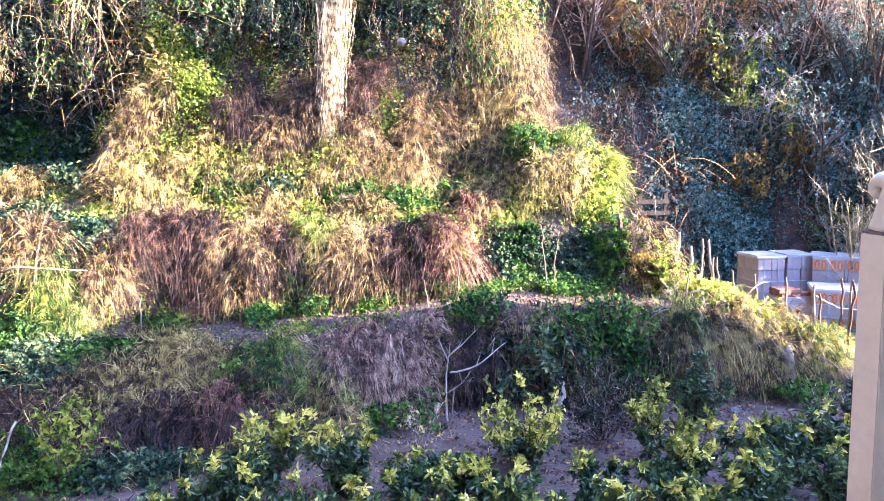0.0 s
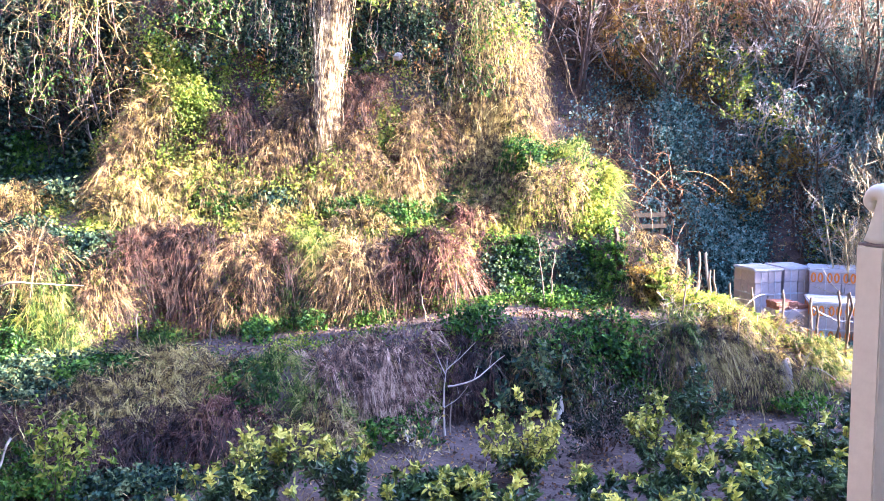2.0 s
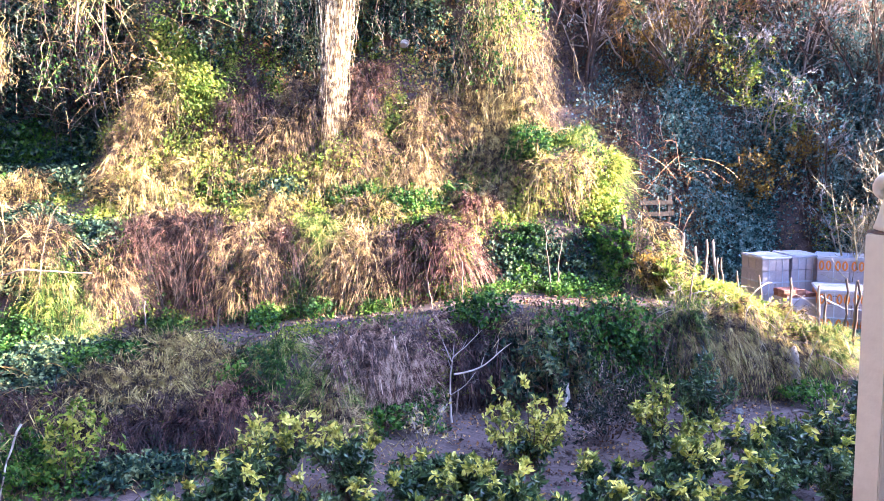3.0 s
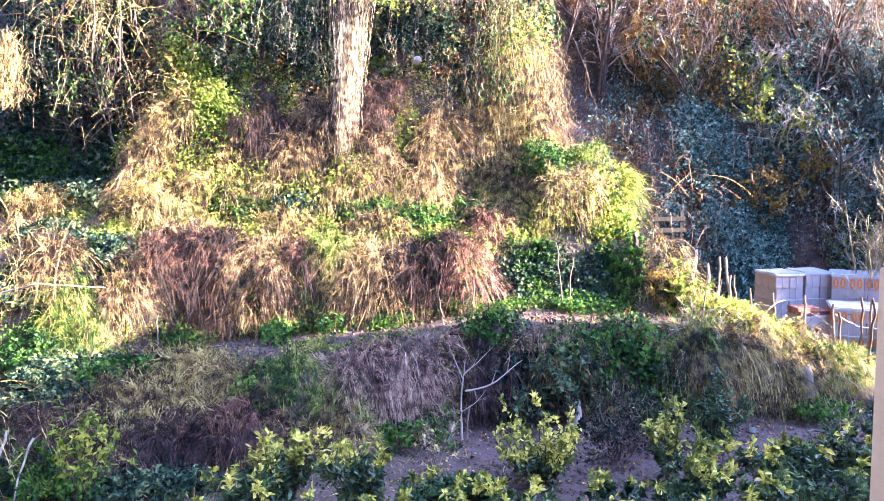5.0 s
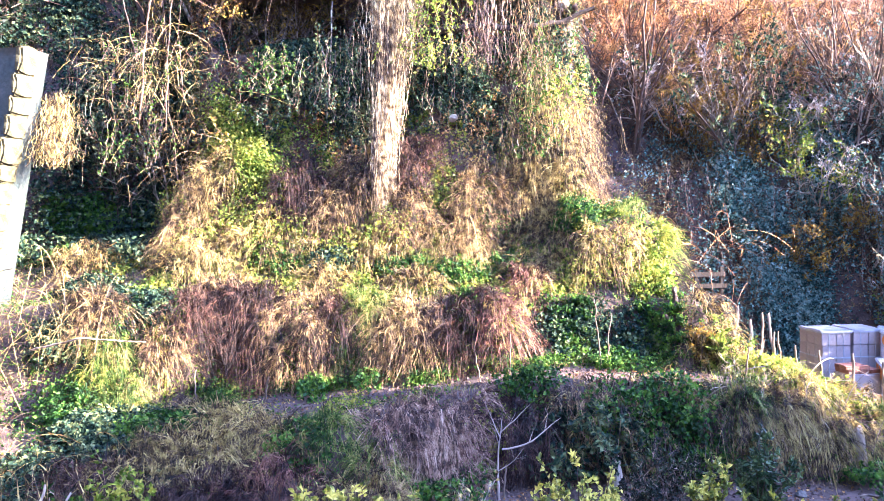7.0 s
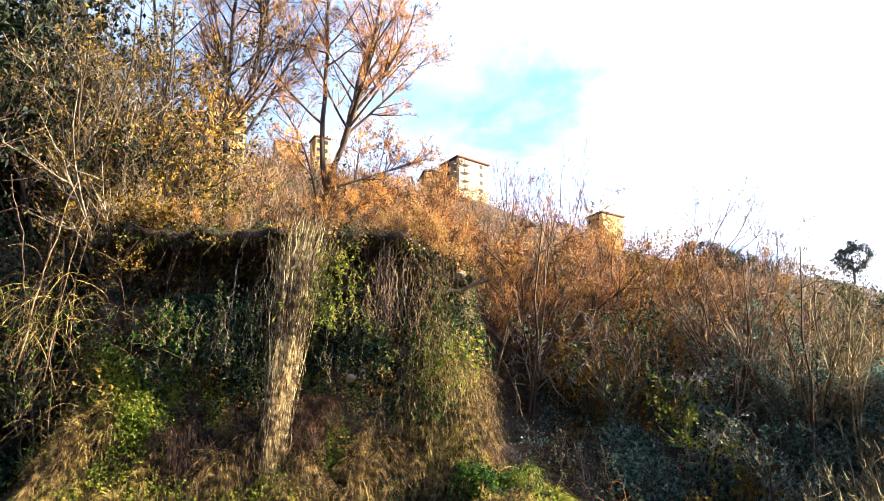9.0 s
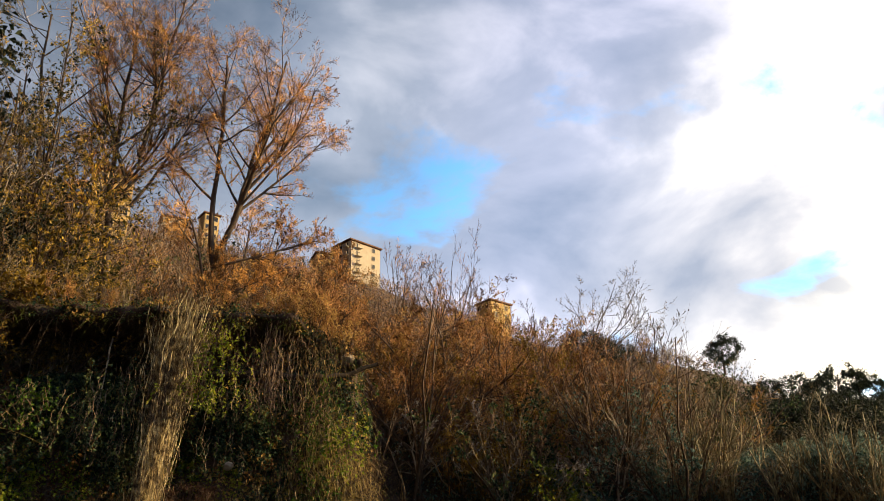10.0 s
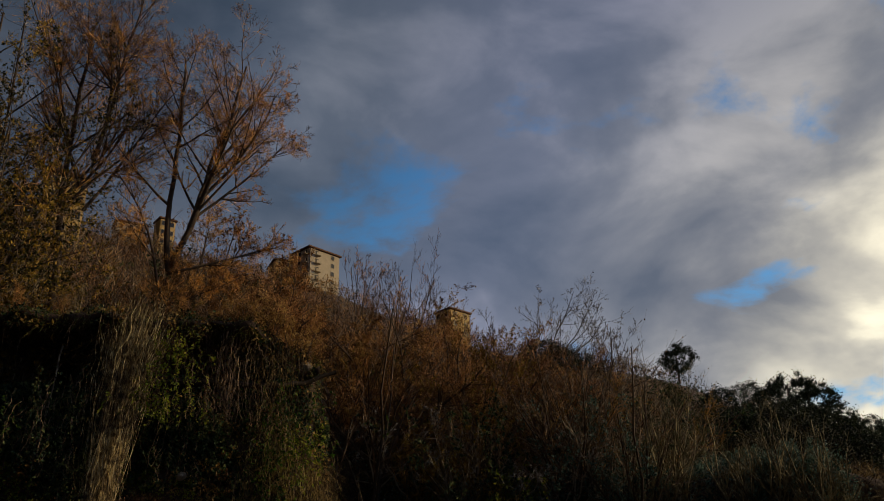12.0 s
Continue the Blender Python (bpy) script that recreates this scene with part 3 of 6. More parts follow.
cover("young_grass", GRASS, 34000, lambda x, y, z: in_garden(x, y) * (1 - 0.9 * bare(x, y, z)) * (y > 12.3) * clumpy(x, y, 0.8, 7.7) ** 2 * (1 - 0.7 * shady_side(x, y)), 0.08, 0.28, "thin green winter grass between dry stems", "grass")
leaf_cover("small_weeds", HERB, 24000, lambda x, y, z: in_garden(x, y) * (1 - 0.93 * bare(x, y, z)) * (y < 17) * clumpy(x, y, 0.6, 2.9) ** 2, 0.055, "scattered small green weeds on the terraces", "weeds")
leaf_cover("fallen_leaves", RUST, 30000, lambda x, y, z: in_garden(x, y) * (0.5 + 0.5 * bare(x, y, z)) * clumpy(x, y, 0.7, 5.1), 0.045, "fallen brown leaves and litter on the soil", "leaf litter", 0.03)
leaf_cover("valley_ivy", HAZECREEPER, 110000, lambda x, y, z: (y < 23) * (y > 13.5) * (x < 16) * shady_side(x, y) * clumpy(x, y, 1.1, 0.4) ** 1.5 * (0.15 + 0.85 * (x > 0.25 * y)), 0.075, "dark ivy hanging over the shaded valley side", "ivy", 0.5)
leaf_cover("cliff_ivy", IVY, 22000, lambda x, y, z: (y > 17.7) * (y < 20.6) * (z < 9.8) * (z > 5.6) * (x > -11) * (x < 2.6) * clumpy(x, y + z, 0.9, 3.3) ** 2, 0.085, "glossy ivy on the steep face under the ledge", "ivy", 0.3)
cover("valley_stems", VINE, 34000, lambda x, y, z: (y < 25) * (y > 15.5) * (x < 20) * shady_side(x, y) * clumpy(x, y, 1.0, 2.4), 0.2, 0.9, "dead stems among ivy on the shaded valley side", "dead vines", (0.008, 0.022), 0.9)
leaf_cover("slope_climbers", SUNNY, 36000, lambda x, y, z: (y > 15.0) * (y < 18.2) * (x > -8) * (x < 3.4) * clumpy(x, y, 0.7, 8.8) ** 3, 0.065, "yellow-green climber leaves among dry stems", "climbers", 0.2)
leaf_cover("brown_leaves", RUST, 16000, lambda x, y, z: (y > 16.2) * (y < 19) * (x > -9) * (x < 2.6) * clumpy(x, y, 0.5, 6.1), 0.07, "withered brown leaves clinging to the slope", "dead leaves", 0.3)
leaf_cover("valley_shade_leaves", HAZECREEPER, 40000, lambda x, y, z: (y < 22) * (y > 14.5) * (x < 16) * (x > 0.28 * y) * shady_side(x, y) * clumpy(x, y, 0.8, 5.4) ** 2, 0.075, "blue-green ivy clumps over the shaded valley side", "ivy", 0.7)


def clods():
    """Lumps of dug earth on the plot and the path."""
    rng = next_rng()
    n = 5200
    p, nor = strew(rng, n, lambda x, y, z: in_garden(x, y) * bare(x, y, z) * (y > 8.5) * clumpy(x, y, 0.7, 1.9))
    shape = np.array([[1, 0, 0], [-1, 0, 0], [0, 1, 0], [0, -1, 0], [0, 0, 0.8], [0, 0, -0.8]], float)
    size = rng.uniform(0.012, 0.05, n) * rng.uniform(0.5, 1.2, n)
    v = p[:, None] + shape[None] * size[:, None, None] * rng.uniform(0.6, 1.4, (n, 6, 1)) + rng.normal(0, 0.2, (n, 6, 3)) * size[:, None, None]
    f = np.array([[0, 2, 4], [2, 1, 4], [1, 3, 4], [3, 0, 4], [2, 0, 5], [1, 2, 5], [3, 1, 5], [0, 3, 5]])
    tagged(new("soil_clods", mesh_of("soil_clods", v.reshape(-1, 3), ((np.arange(n) * 6)[:, None, None] + f[None]).reshape(-1, 3), SOIL)), "clods of dug brown earth on the plot", "soil", kind="stuff")


leaf_cover("shade_ivy", IVY, 60000, lambda x, y, z: (x < -7.4) * (x > -20) * (y > 13.5) * (y < 23) * (z > 3.2) * clumpy(x, y, 0.9, 6.6) ** 1.5, 0.11, "dark ivy on the slope beside the stone wall", "ivy", 0.7)
clods()
cover("shelf_grass", SUNNY, 11000, lambda x, y, z: (y > 14.7) * (y < 16.5) * (x > -6.5) * (x < 3.9) * clumpy(x, y, 0.6, 3.7) ** 2, 0.06, 0.22, "yellow-green young grass on the sunny shelf", "grass")
leaf_cover("bank_weeds", HERB, 24000, lambda x, y, z: (y > 13.7) * (y < 15.0) * (x > -7) * (x < 3.5) * clumpy(x, y, 0.5, 9.3) ** 3, 0.06, "small green leaves among the dead vines of the bank", "weeds", 0.25)
leaf_cover("bank_climbers", SUNNY, 17000, lambda x, y, z: (y > 12.2) * (y < 16.8) * (x > -6.2) * (x < 0.8) * (1 - bare(x, y, z)) * clumpy(x, y, 0.6, 4.9) ** 3, 0.06, "yellow-green leaves scattered over the dry banks", "climbers", 0.25)
mound("DARKVINE", -4.88, 14.91, 0.87, 0.87)
mound("VINE", -3.76, 14.77, 0.84, 0.96)
mound("DARKVINE", -2.95, 14.77, 0.5, 0.6)
mound("PALEVINE", -5.38, 15.14, 0.59, 0.47)
mound("PALEVINE", -1.56, 14.61, 0.65, 0.81)
mound("DARKVINE", -0.75, 14.55, 0.5, 0.6)
mound("REDVINE", 0.07, 14.49, 0.64, 0.53)
mound("REDVINE", 0.70, 15.34, 0.39, 0.51)
mound("DARKVINE", -5.75, 14.48, 0.57, 0.86)
mound("VINE", -6.10, 13.87, 0.45, 0.56)
mound("PALEVINE", -2.10, 14.63, 0.49, 0.66)
mound("STRAW", -3.47, 15.61, 0.59, 0.35)
mound("STRAW", -1.62, 15.39, 0.57, 0.40)
mound("ROSEVINE", -0.79, 12.22, 0.79, 0.56)
mound("ROSEVINE", -1.48, 11.83, 0.59, 0.59)
mound("ROSEVINE", -0.56, 12.02, 0.55, 0.46)
mound("GRASS", -2.61, 11.51, 0.45, 0.49)
mound("GRASS", -2.45, 14.85, 0.42, 0.5, 1.6)
mound("GRASS", -1.82, 11.36, 0.40, 0.53)
mound("STRAW", -3.13, 11.36, 0.49, 0.40)
mound("STRAW", -4.09, 11.68, 0.65, 0.42)
mound("STRAW", -4.54, 10.99, 0.68, 0.45)
mound("REDVINE", -3.11, 10.58, 0.64, 0.51)
mound("DARKVINE", -3.87, 10.45, 0.56, 0.47)
mound("STRAW", -5.17, 10.73, 0.68, 0.45)
mound("GRASS", -6.5, 13.0, 0.5, 0.5)
leafy("HERB", -7.2, 12.7, 0.5, 0.5)
mound("GRASS", -6.97, 13.54, 0.45, 0.4)
leafy("IVY", -6.4, 14.2, 0.4, 0.4, thick=0.8)
mound("VINE", -7.52, 14.12, 0.45, 0.6)
leafy("IVY", -7.9, 13.6, 0.5, 0.5)
mound("STRAW", -8.86, 16.34, 0.68, 0.82)
mound("DARKVINE", -5.82, 10.40, 0.64, 0.55)
mound("VINE", -1.86, 10.75, 0.64, 0.51)
mound("PALEVINE", -7.59, 17.13, 0.55, 0.75)
mound("PALEVINE", -6.72, 16.93, 0.80, 1.00)
mound("STRAW", -6.22, 17.39, 0.68, 1.08)
mound("STRAW", -6.18, 16.19, 0.95, 0.76)
mound("STRAW", -4.98, 16.59, 0.89, 0.63)
mound("DARKVINE", -4.50, 17.24, 0.78, 0.78)
mound("VINE", -3.46, 16.93, 0.76, 0.76)
mound("VINE", -2.94, 17.22, 0.64, 0.90)
mound("VINE", -1.85, 16.76, 0.68, 0.80)
mound("STRAW", -2.65, 16.34, 0.85, 0.49)
mound("STRAW", -3.99, 16.46, 0.74, 0.50)
mound("VINE", -0.27, 17.09, 0.69, 0.88)
mound("STRAW", 1.34, 17.80, 0.72, 1.18)
mound("STRAW", 1.67, 17.23, 0.51, 0.70)
mound("STRAW", 0.61, 17.37, 0.57, 0.76)
mound("VINE", -0.75, 16.62, 0.73, 0.61)
mound("STRAW", 1.19, 16.68, 0.73, 0.55)
mound("DARKVINE", -1.64, 17.50, 0.71, 0.78)
mound("SUNNYGRASS", 3.30, 15.75, 0.22, 0.5)
leafy("SUNNY", 3.1, 15.4, 0.45, 0.35, thick=0.7)
mound("STRAW", 2.0, 15.6, 0.35, 0.4, 0.6)
mound("STRAW", 0.90, 15.89, 0.82, 0.35)
mound("STRAW", 3.89, 14.40, 0.44, 0.66)
mound("VINE", 4.98, 12.98, 0.73, 0.42, 0.4)
mound("VINE", 4.41, 12.68, 0.81, 0.40, 0.35)
mound("GRASS", 6.3, 12.9, 0.45, 0.3, 0.7)
mound("VINE", 3.92, 12.65, 0.60, 0.40, 0.3)
mound("VINE", 3.01, 12.81, 0.79, 0.25, 0.4)
leafy("IVY", 2.25, 12.5, 0.3, 0.3, thick=0.6)
mound("STRAW", 4.6, 12.75, 0.6, 0.35, 0.7)
mound("DARKVINE", 0.41, 12.44, 0.57, 0.57)
mound("GRASS", -6.28, 12.59, 0.5, 0.4)
mound("DARKVINE", -4.67, 10.08, 0.60, 0.43)
mound("STRAW", -0.50, 16.16, 0.71, 0.36)
mound("STRAW", 2.6, 15.6, 0.35, 0.35, 0.6)
mound("GRASS", 2.75, 16.3, 0.4, 0.35, 0.7)
leafy("HERB", 2.2, 16.1, 0.25, 0.2, 0.05, 0.25)
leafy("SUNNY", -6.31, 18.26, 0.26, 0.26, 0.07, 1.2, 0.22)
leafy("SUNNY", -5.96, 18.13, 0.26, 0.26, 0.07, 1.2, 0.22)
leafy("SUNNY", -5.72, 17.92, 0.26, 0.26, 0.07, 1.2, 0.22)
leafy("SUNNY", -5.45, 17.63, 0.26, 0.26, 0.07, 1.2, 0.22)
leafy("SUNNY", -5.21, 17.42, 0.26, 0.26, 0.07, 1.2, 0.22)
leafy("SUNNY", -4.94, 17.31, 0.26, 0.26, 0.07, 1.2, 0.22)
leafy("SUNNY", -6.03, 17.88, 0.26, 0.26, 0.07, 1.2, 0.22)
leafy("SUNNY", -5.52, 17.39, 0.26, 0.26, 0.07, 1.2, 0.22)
mound("SUNNYGRASS", -6.66, 16.56, 0.3, 0.26, 0.35)
mound("SUNNYGRASS", -5.76, 16.36, 0.3, 0.26, 0.35)
mound("SUNNYGRASS", -5.23, 16.66, 0.3, 0.26, 0.35)
mound("SUNNYGRASS", -4.24, 16.53, 0.3, 0.26, 0.35)
mound("SUNNYGRASS", -6.58, 17.08, 0.3, 0.26, 0.35)
mound("SUNNYGRASS", -3.61, 16.35, 0.3, 0.26, 0.35)
mound("SUNNYGRASS", -2.86, 16.16, 0.3, 0.26, 0.35)
mound("SUNNYGRASS", -1.45, 16.23, 0.3, 0.26, 0.35)
leafy("SUNNY", 1.16, 16.28, 0.3, 0.2, 0.06, 0.5)
leafy("SUNNY", 1.89, 15.43, 0.3, 0.2, 0.06, 0.5)
leafy("SUNNY", 2.35, 15.54, 0.3, 0.2, 0.06, 0.5)
leafy("HERB", -10.3, 18.9, 0.7, 0.5, 0.12)
leafy("HERB", -9.4, 18.95, 0.6, 0.5, 0.12)
leafy("IVY", -7.6, 14.9, 0.6, 0.4)
leafy("IVY", -8.2, 15.3, 0.55, 0.4)
leafy("IVY", -4.44, 18.38, 1.26, 0.84)
leafy("IVY", -1.04, 18.29, 1.15, 0.81)
leafy("IVY", -3.39, 18.35, 0.55, 1.24)
leafy("IVY", 0.93, 18.48, 0.75, 0.82)
leafy("HERB", -4.53, 16.20, 0.68, 0.35)
leafy("HERB", -2.58, 14.49, 0.60, 0.35)
leafy("HERB", -1.22, 14.28, 0.59, 0.17)
leafy("HERB", -0.72, 15.65, 0.52, 0.25)
leafy("HERB", 0.32, 15.91, 0.41, 0.19)
leafy("HERB", 0.10, 16.86, 0.35, 0.30)
leafy("SUNNY", -1.19, 17.14, 0.28, 0.44)
leafy("IVY", 1.1, 14.6, 0.5, 0.5, thick=0.7)
leafy("IVY", 1.9, 14.68, 0.45, 0.5, thick=0.6)
leafy("IVY", 2.65, 14.7, 0.4, 0.5, thick=0.6)
leafy("HERB", 3.2, 12.5, 0.5, 0.48)
mound("VINE", 1.55, 12.62, 0.7, 0.5, 0.5)
mound("VINE", 2.35, 12.6, 0.6, 0.5, 0.5)
leafy("HERB", 0.62, 12.77, 0.38, 0.21)
leafy("HERB", -9.42, 17.09, 0.57, 0.79)
leafy("HERB", -8.36, 16.84, 0.83, 0.44)
leafy("HERB", -2.94, 11.25, 0.40, 0.35)
leafy("HERB", -0.73, 10.99, 0.39, 0.19)
leafy("HERB", 5.8, 12.1, 0.35, 0.22, thick=0.6)
leafy("IVY", -6.54, 11.99, 0.72, 0.46)
leafy("HERB", -3.25, 13.82, 0.53, 0.16)
leafy("HERB", -5.00, 11.76, 0.48, 0.13)
leafy("HERB", 2.2, 14.2, 0.35, 0.12, thick=0.6)
leafy("IVY", 1.05, 12.45, 0.3, 0.3, thick=0.7)
mound("GRASS", 3.95, 12.77, 0.4, 0.35)
leafy("IVY", 3.10, 14.44, 0.25, 0.40)
leafy("IVY", -9.45, 17.81, 0.89, 1.19)
leafy("IVY", -8.31, 17.81, 0.87, 0.87)
leafy("HERB", -0.43, 11.89, 0.28, 0.28)
leafy("IVY", -5.54, 9.54, 0.52, 0.34)
leafy("IVY", -4.18, 9.28, 0.56, 0.32)
leafy("HERB", -1.90, 15.93, 0.47, 0.21)
leafy("HERB", 1.76, 16.38, 0.60, 0.36)
leafy("SUNNY", -1.11, 16.58, 0.30, 0.24)
mound("SUNNYGRASS", 4.25, 13.95, 0.35, 0.60)
mound("SUNNYGRASS", 4.95, 13.35, 0.60, 0.35, 0.5)
mound("VINE", 5.70, 13.05, 0.80, 0.45, 0.35)
mound("STRAW", 5.3, 12.75, 0.5, 0.35, 0.7)
leafy("SUNNY", 5.5, 13.2, 0.7, 0.35)
leafy("SUNNY", 4.75, 13.5, 0.60, 0.30)
mound("SUNNYGRASS", 5.2, 13.0, 0.5, 0.3, 0.7)
mound("GRASS", 6.5, 12.9, 0.4, 0.3)
mound("VINE", 1.95, 17.6, 0.3, 0.8)
mound("PALEVINE", 1.9, 18.2, 0.35, 0.8)
mound("VINE", -2.5, 18.55, 0.55, 0.5)
mound("STRAW", -2.2, 18.75, 0.4, 0.4)
leafy("IVY", -3.0, 18.2, 0.5, 0.6)
leafy("IVY", -6.6, 14.6, 0.4, 0.35, thick=0.7)
leafy("IVY", -7.1, 13.3, 0.4, 0.3, thick=0.6)
mound("VINE", -7.3, 13.9, 0.5, 0.5)
leafy("SUNNY", -5.6, 16.2, 0.3, 0.3, thick=0.6)
leafy("SUNNY", -3.9, 16.3, 0.25, 0.25, thick=0.6)
leafy("IVY", -6.9, 16.2, 0.4, 0.35, thick=0.6)
leafy("HERB", -2.3, 13.95, 0.4, 0.15, thick=0.8)
leafy("IVY", -5.9, 12.3, 0.5, 0.35)
leafy("IVY", -5.2, 12.1, 0.45, 0.3, thick=0.7)
leafy("IVY", -6.6, 12.5, 0.5, 0.4)
mound("GRASS", -4.6, 12.5, 0.4, 0.3, 0.6)
mound("STRAW", -4.9, 12.2, 0.5, 0.4, 0.6)
leafy("IVY", -5.0, 10.6, 0.4, 0.35, thick=0.7)
leafy("IVY", -6.4, 11.65, 0.6, 0.4)
leafy("IVY", -5.9, 11.1, 0.5, 0.4, thick=0.8)
leafy("HERB", -5.3, 11.55, 0.45, 0.25, thick=0.6)
mound("STRAW", -5.0, 11.3, 0.5, 0.35, 0.7)
mound("DARKVINE", -5.5, 10.6, 0.6, 0.4, 0.8)
mound("STRAW", -4.3, 11.2, 0.5, 0.4, 0.7)
leafy("IVY", -6.6, 10.7, 0.6, 0.5, thick=0.8)
leafy("IVY", -6.2, 10.0, 0.6, 0.4, thick=0.8)
leafy("IVY", -3.6, 9.4, 0.5, 0.3, thick=0.8)
leafy("HERB", -4.9, 9.2, 0.4, 0.3, thick=0.8)
# ---------------------------------------------------------------- trees and shrubs
def branch_lines(rng, start, way, length, k=5, wander=0.12, rise=0.0):
    """Crooked lines from start along way."""
    m = len(start)
    step = length / (k - 1)
    pts, w = [start], way
    for _ in range(k - 1):
        w = unit(w + rand_dirs(rng, m) * wander + np.array([0, 0, rise]))
        pts.append(pts[-1] + w * step[:, None])
    return np.stack(pts, 1)


def fork(rng, lines, radii, lengths, per, spread, ratio, first=0.3, k=4, wander=0.14, rise=0.05):
    """Side branches along lines: new lines, radii at their feet and lengths."""
    m, kk, _ = lines.shape
    who = np.repeat(np.arange(m), per)
    s = rng.uniform(first, 0.99, len(who))
    i = np.minimum((s * (kk - 1)).astype(int), kk - 2)
    t = (s * (kk - 1) - i)[:, None]
    foot = lines[who, i] * (1 - t) + lines[who, i + 1] * t
    along_way = unit(lines[who, i + 1] - lines[who, i])
    aside = unit(np.cross(along_way, rand_dirs(rng, len(who))))
    ang = np.radians(rng.normal(spread, spread * 0.3, len(who)))[:, None]
    way = unit(along_way * np.cos(ang) + aside * np.sin(ang))
    L = lengths[who] * ratio * rng.uniform(0.55, 1.15, len(who)) * (1.15 - 0.55 * s)
    r = radii[who] * (1 - 0.75 * s) * 0.62
    return branch_lines(rng, foot, way, L, k, wander, rise), r, L


def stem_mesh(name, groups, mat):
    """groups of (lines, foot radius, sides) as one mesh of tapered stems."""
    parts = []
    for lines, r, sides in groups:
        k = lines.shape[1]
        rad = r[:, None] * np.linspace(1, 0.3, k)[None]
        parts.append(tubes(lines, rad, sides))
    v, f = join(*parts)
    return mesh_of(name, v, f, mat, True)


def twig_mesh(name, rng, lines, r, mat, thin=0.009):
    way = unit(lines[:, -1] - lines[:, 0])
    side = unit(np.cross(way, rand_dirs(rng, len(way))))
    v, f = ribbons(lines, taper(len(lines), lines.shape[1], np.maximum(r * 2.2, thin), 0.4), side)
    return mesh_of(name, v, f, mat)


def leaf_mesh(name, rng, lines, per, size, mat, low=0.3, shape=leaves, slim=0.55):
    """Leaves along lines."""
    who = np.repeat(np.arange(len(lines)), per)
    k = lines.shape[1]
    s = rng.uniform(low, 1, len(who)) * (k - 1)
    i = np.minimum(s.astype(int), k - 2)
    t = (s - i)[:, None]
    foot = lines[who, i] * (1 - t) + lines[who, i + 1] * t
    L = rng.uniform(0.6, 1.3, len(who)) * size
    ahead = unit(lines[who, i + 1] - lines[who, i])
    v, f = shape(foot, unit(ahead * 0.4 + rand_dirs(rng, len(who))), unit(rand_dirs(rng, len(who)) + np.array([0, 0, 0.7])), L, L * slim)
    return mesh_of(name, v, f, mat)


def bare_tree(name, place, stems, label, twig_mat=TWIG, leaf_mat=None, leaf_size=0.06, per=(7, 6, 5), leaf_per=2, spread=38, category="tree", group="", thick=0.013, fine=0.012, bark=None, bend=0.13, tips=2, seed=0):
    """A winter tree. stems: (foot offset, way, length) of its main stems."""
    rng = np.random.default_rng(seed) if seed else next_rng()
    ob = thing(name, place, label, category, group)
    start = np.array([s[0] for s in stems], float)
    way = unit(np.array([s[1] for s in stems], float))
    length = np.array([s[2] for s in stems], float)
    main = branch_lines(rng, start, way, length, 11, bend, 0.04)
    r0 = length * thick
    l1, r1, n1 = fork(rng, main, r0, length, per[0], spread, 0.42, 0.25, 6, bend + 0.01, 0.07)
    l2, r2, n2 = fork(rng, l1, r1, n1, per[1], spread, 0.52, 0.2, 5, 0.14, 0.08)
    l3, r3, n3 = fork(rng, l2, r2, n2, per[2], spread * 0.85, 0.55, 0.15, 4, 0.14, 0.07)
    link("trunk", stem_mesh("trunk", [(main, r0, 7), (l1, r1, 5)], bark or BARK), ob)
    l4, r4, n4 = fork(rng, l3, r3, n3, tips, spread * 1.15, 0.62, 0.15, 4, 0.2, 0.04)
    tagged(link("crown", twig_mesh("crown", rng, np.concatenate([l2[:, [0, 1, 2, 4]], l3, l4]), np.concatenate([r2, r3, r4]), twig_mat, fine), ob), kind="stuff")
    if leaf_mat is not None:
        tagged(link("foliage", leaf_mesh("foliage", rng, l3, leaf_per, leaf_size, leaf_mat), ob), kind="stuff")
    return ob


def shrub(name, place, height, width, label, twig_mat, leaf_mat, stems=9, per=(5, 5), leaf_per=3, leaf_size=0.07, category="shrub", group="", upright=1.0, branch=0.5):
    rng = next_rng()
    ob = thing(name, place, label, category, group)
    a = rng.uniform(0, 2 * np.pi, stems)
    lean = rng.uniform(0.05, 1, stems) * width / height / upright
    way = unit(np.stack([np.cos(a) * lean, np.sin(a) * lean, np.ones(stems)], 1))
    start = np.stack([np.cos(a) * 0.06, np.sin(a) * 0.06, np.full(stems, -0.05)], 1) * width
    length = height * rng.uniform(0.65, 1.05, stems)
    main = branch_lines(rng, start, way, length, 6, 0.22, 0.03)
    r0 = length * 0.009
    l1, r1, n1 = fork(rng, main, r0, length, per[0], 40, branch, 0.15, 5, 0.16, 0.06)
    l2, r2, n2 = fork(rng, l1, r1, n1, per[1], 36, 0.55, 0.1, 4, 0.16, 0.05)
    for i in range(stems):
        link("stem", stem_mesh("stem", [(main[i:i + 1], r0[i:i + 1], 4)], twig_mat if twig_mat in (PALETWIG, WHITETWIG, SAPTWIG) else BARK), ob)
    tagged(link("twig_crown", twig_mesh("twig_crown", rng, np.concatenate([l1[:, [0, 1, 2, 4]], l2]), np.concatenate([r1, r2]), twig_mat), ob), kind="stuff")
    if leaf_mat is not None:
        tagged(link("foliage", leaf_mesh("foliage", rng, l2, leaf_per, leaf_size, leaf_mat, 0.1), ob), kind="stuff")
    return ob


def at_ground(x, y, lift=0.0):
    return (x, y, float(ground_z(x, y)) + lift)


def polar(az, r, lift=0.0):
    x, y = r * math.sin(radians(az)), r * math.cos(radians(az))
    return at_ground(x, y, lift)


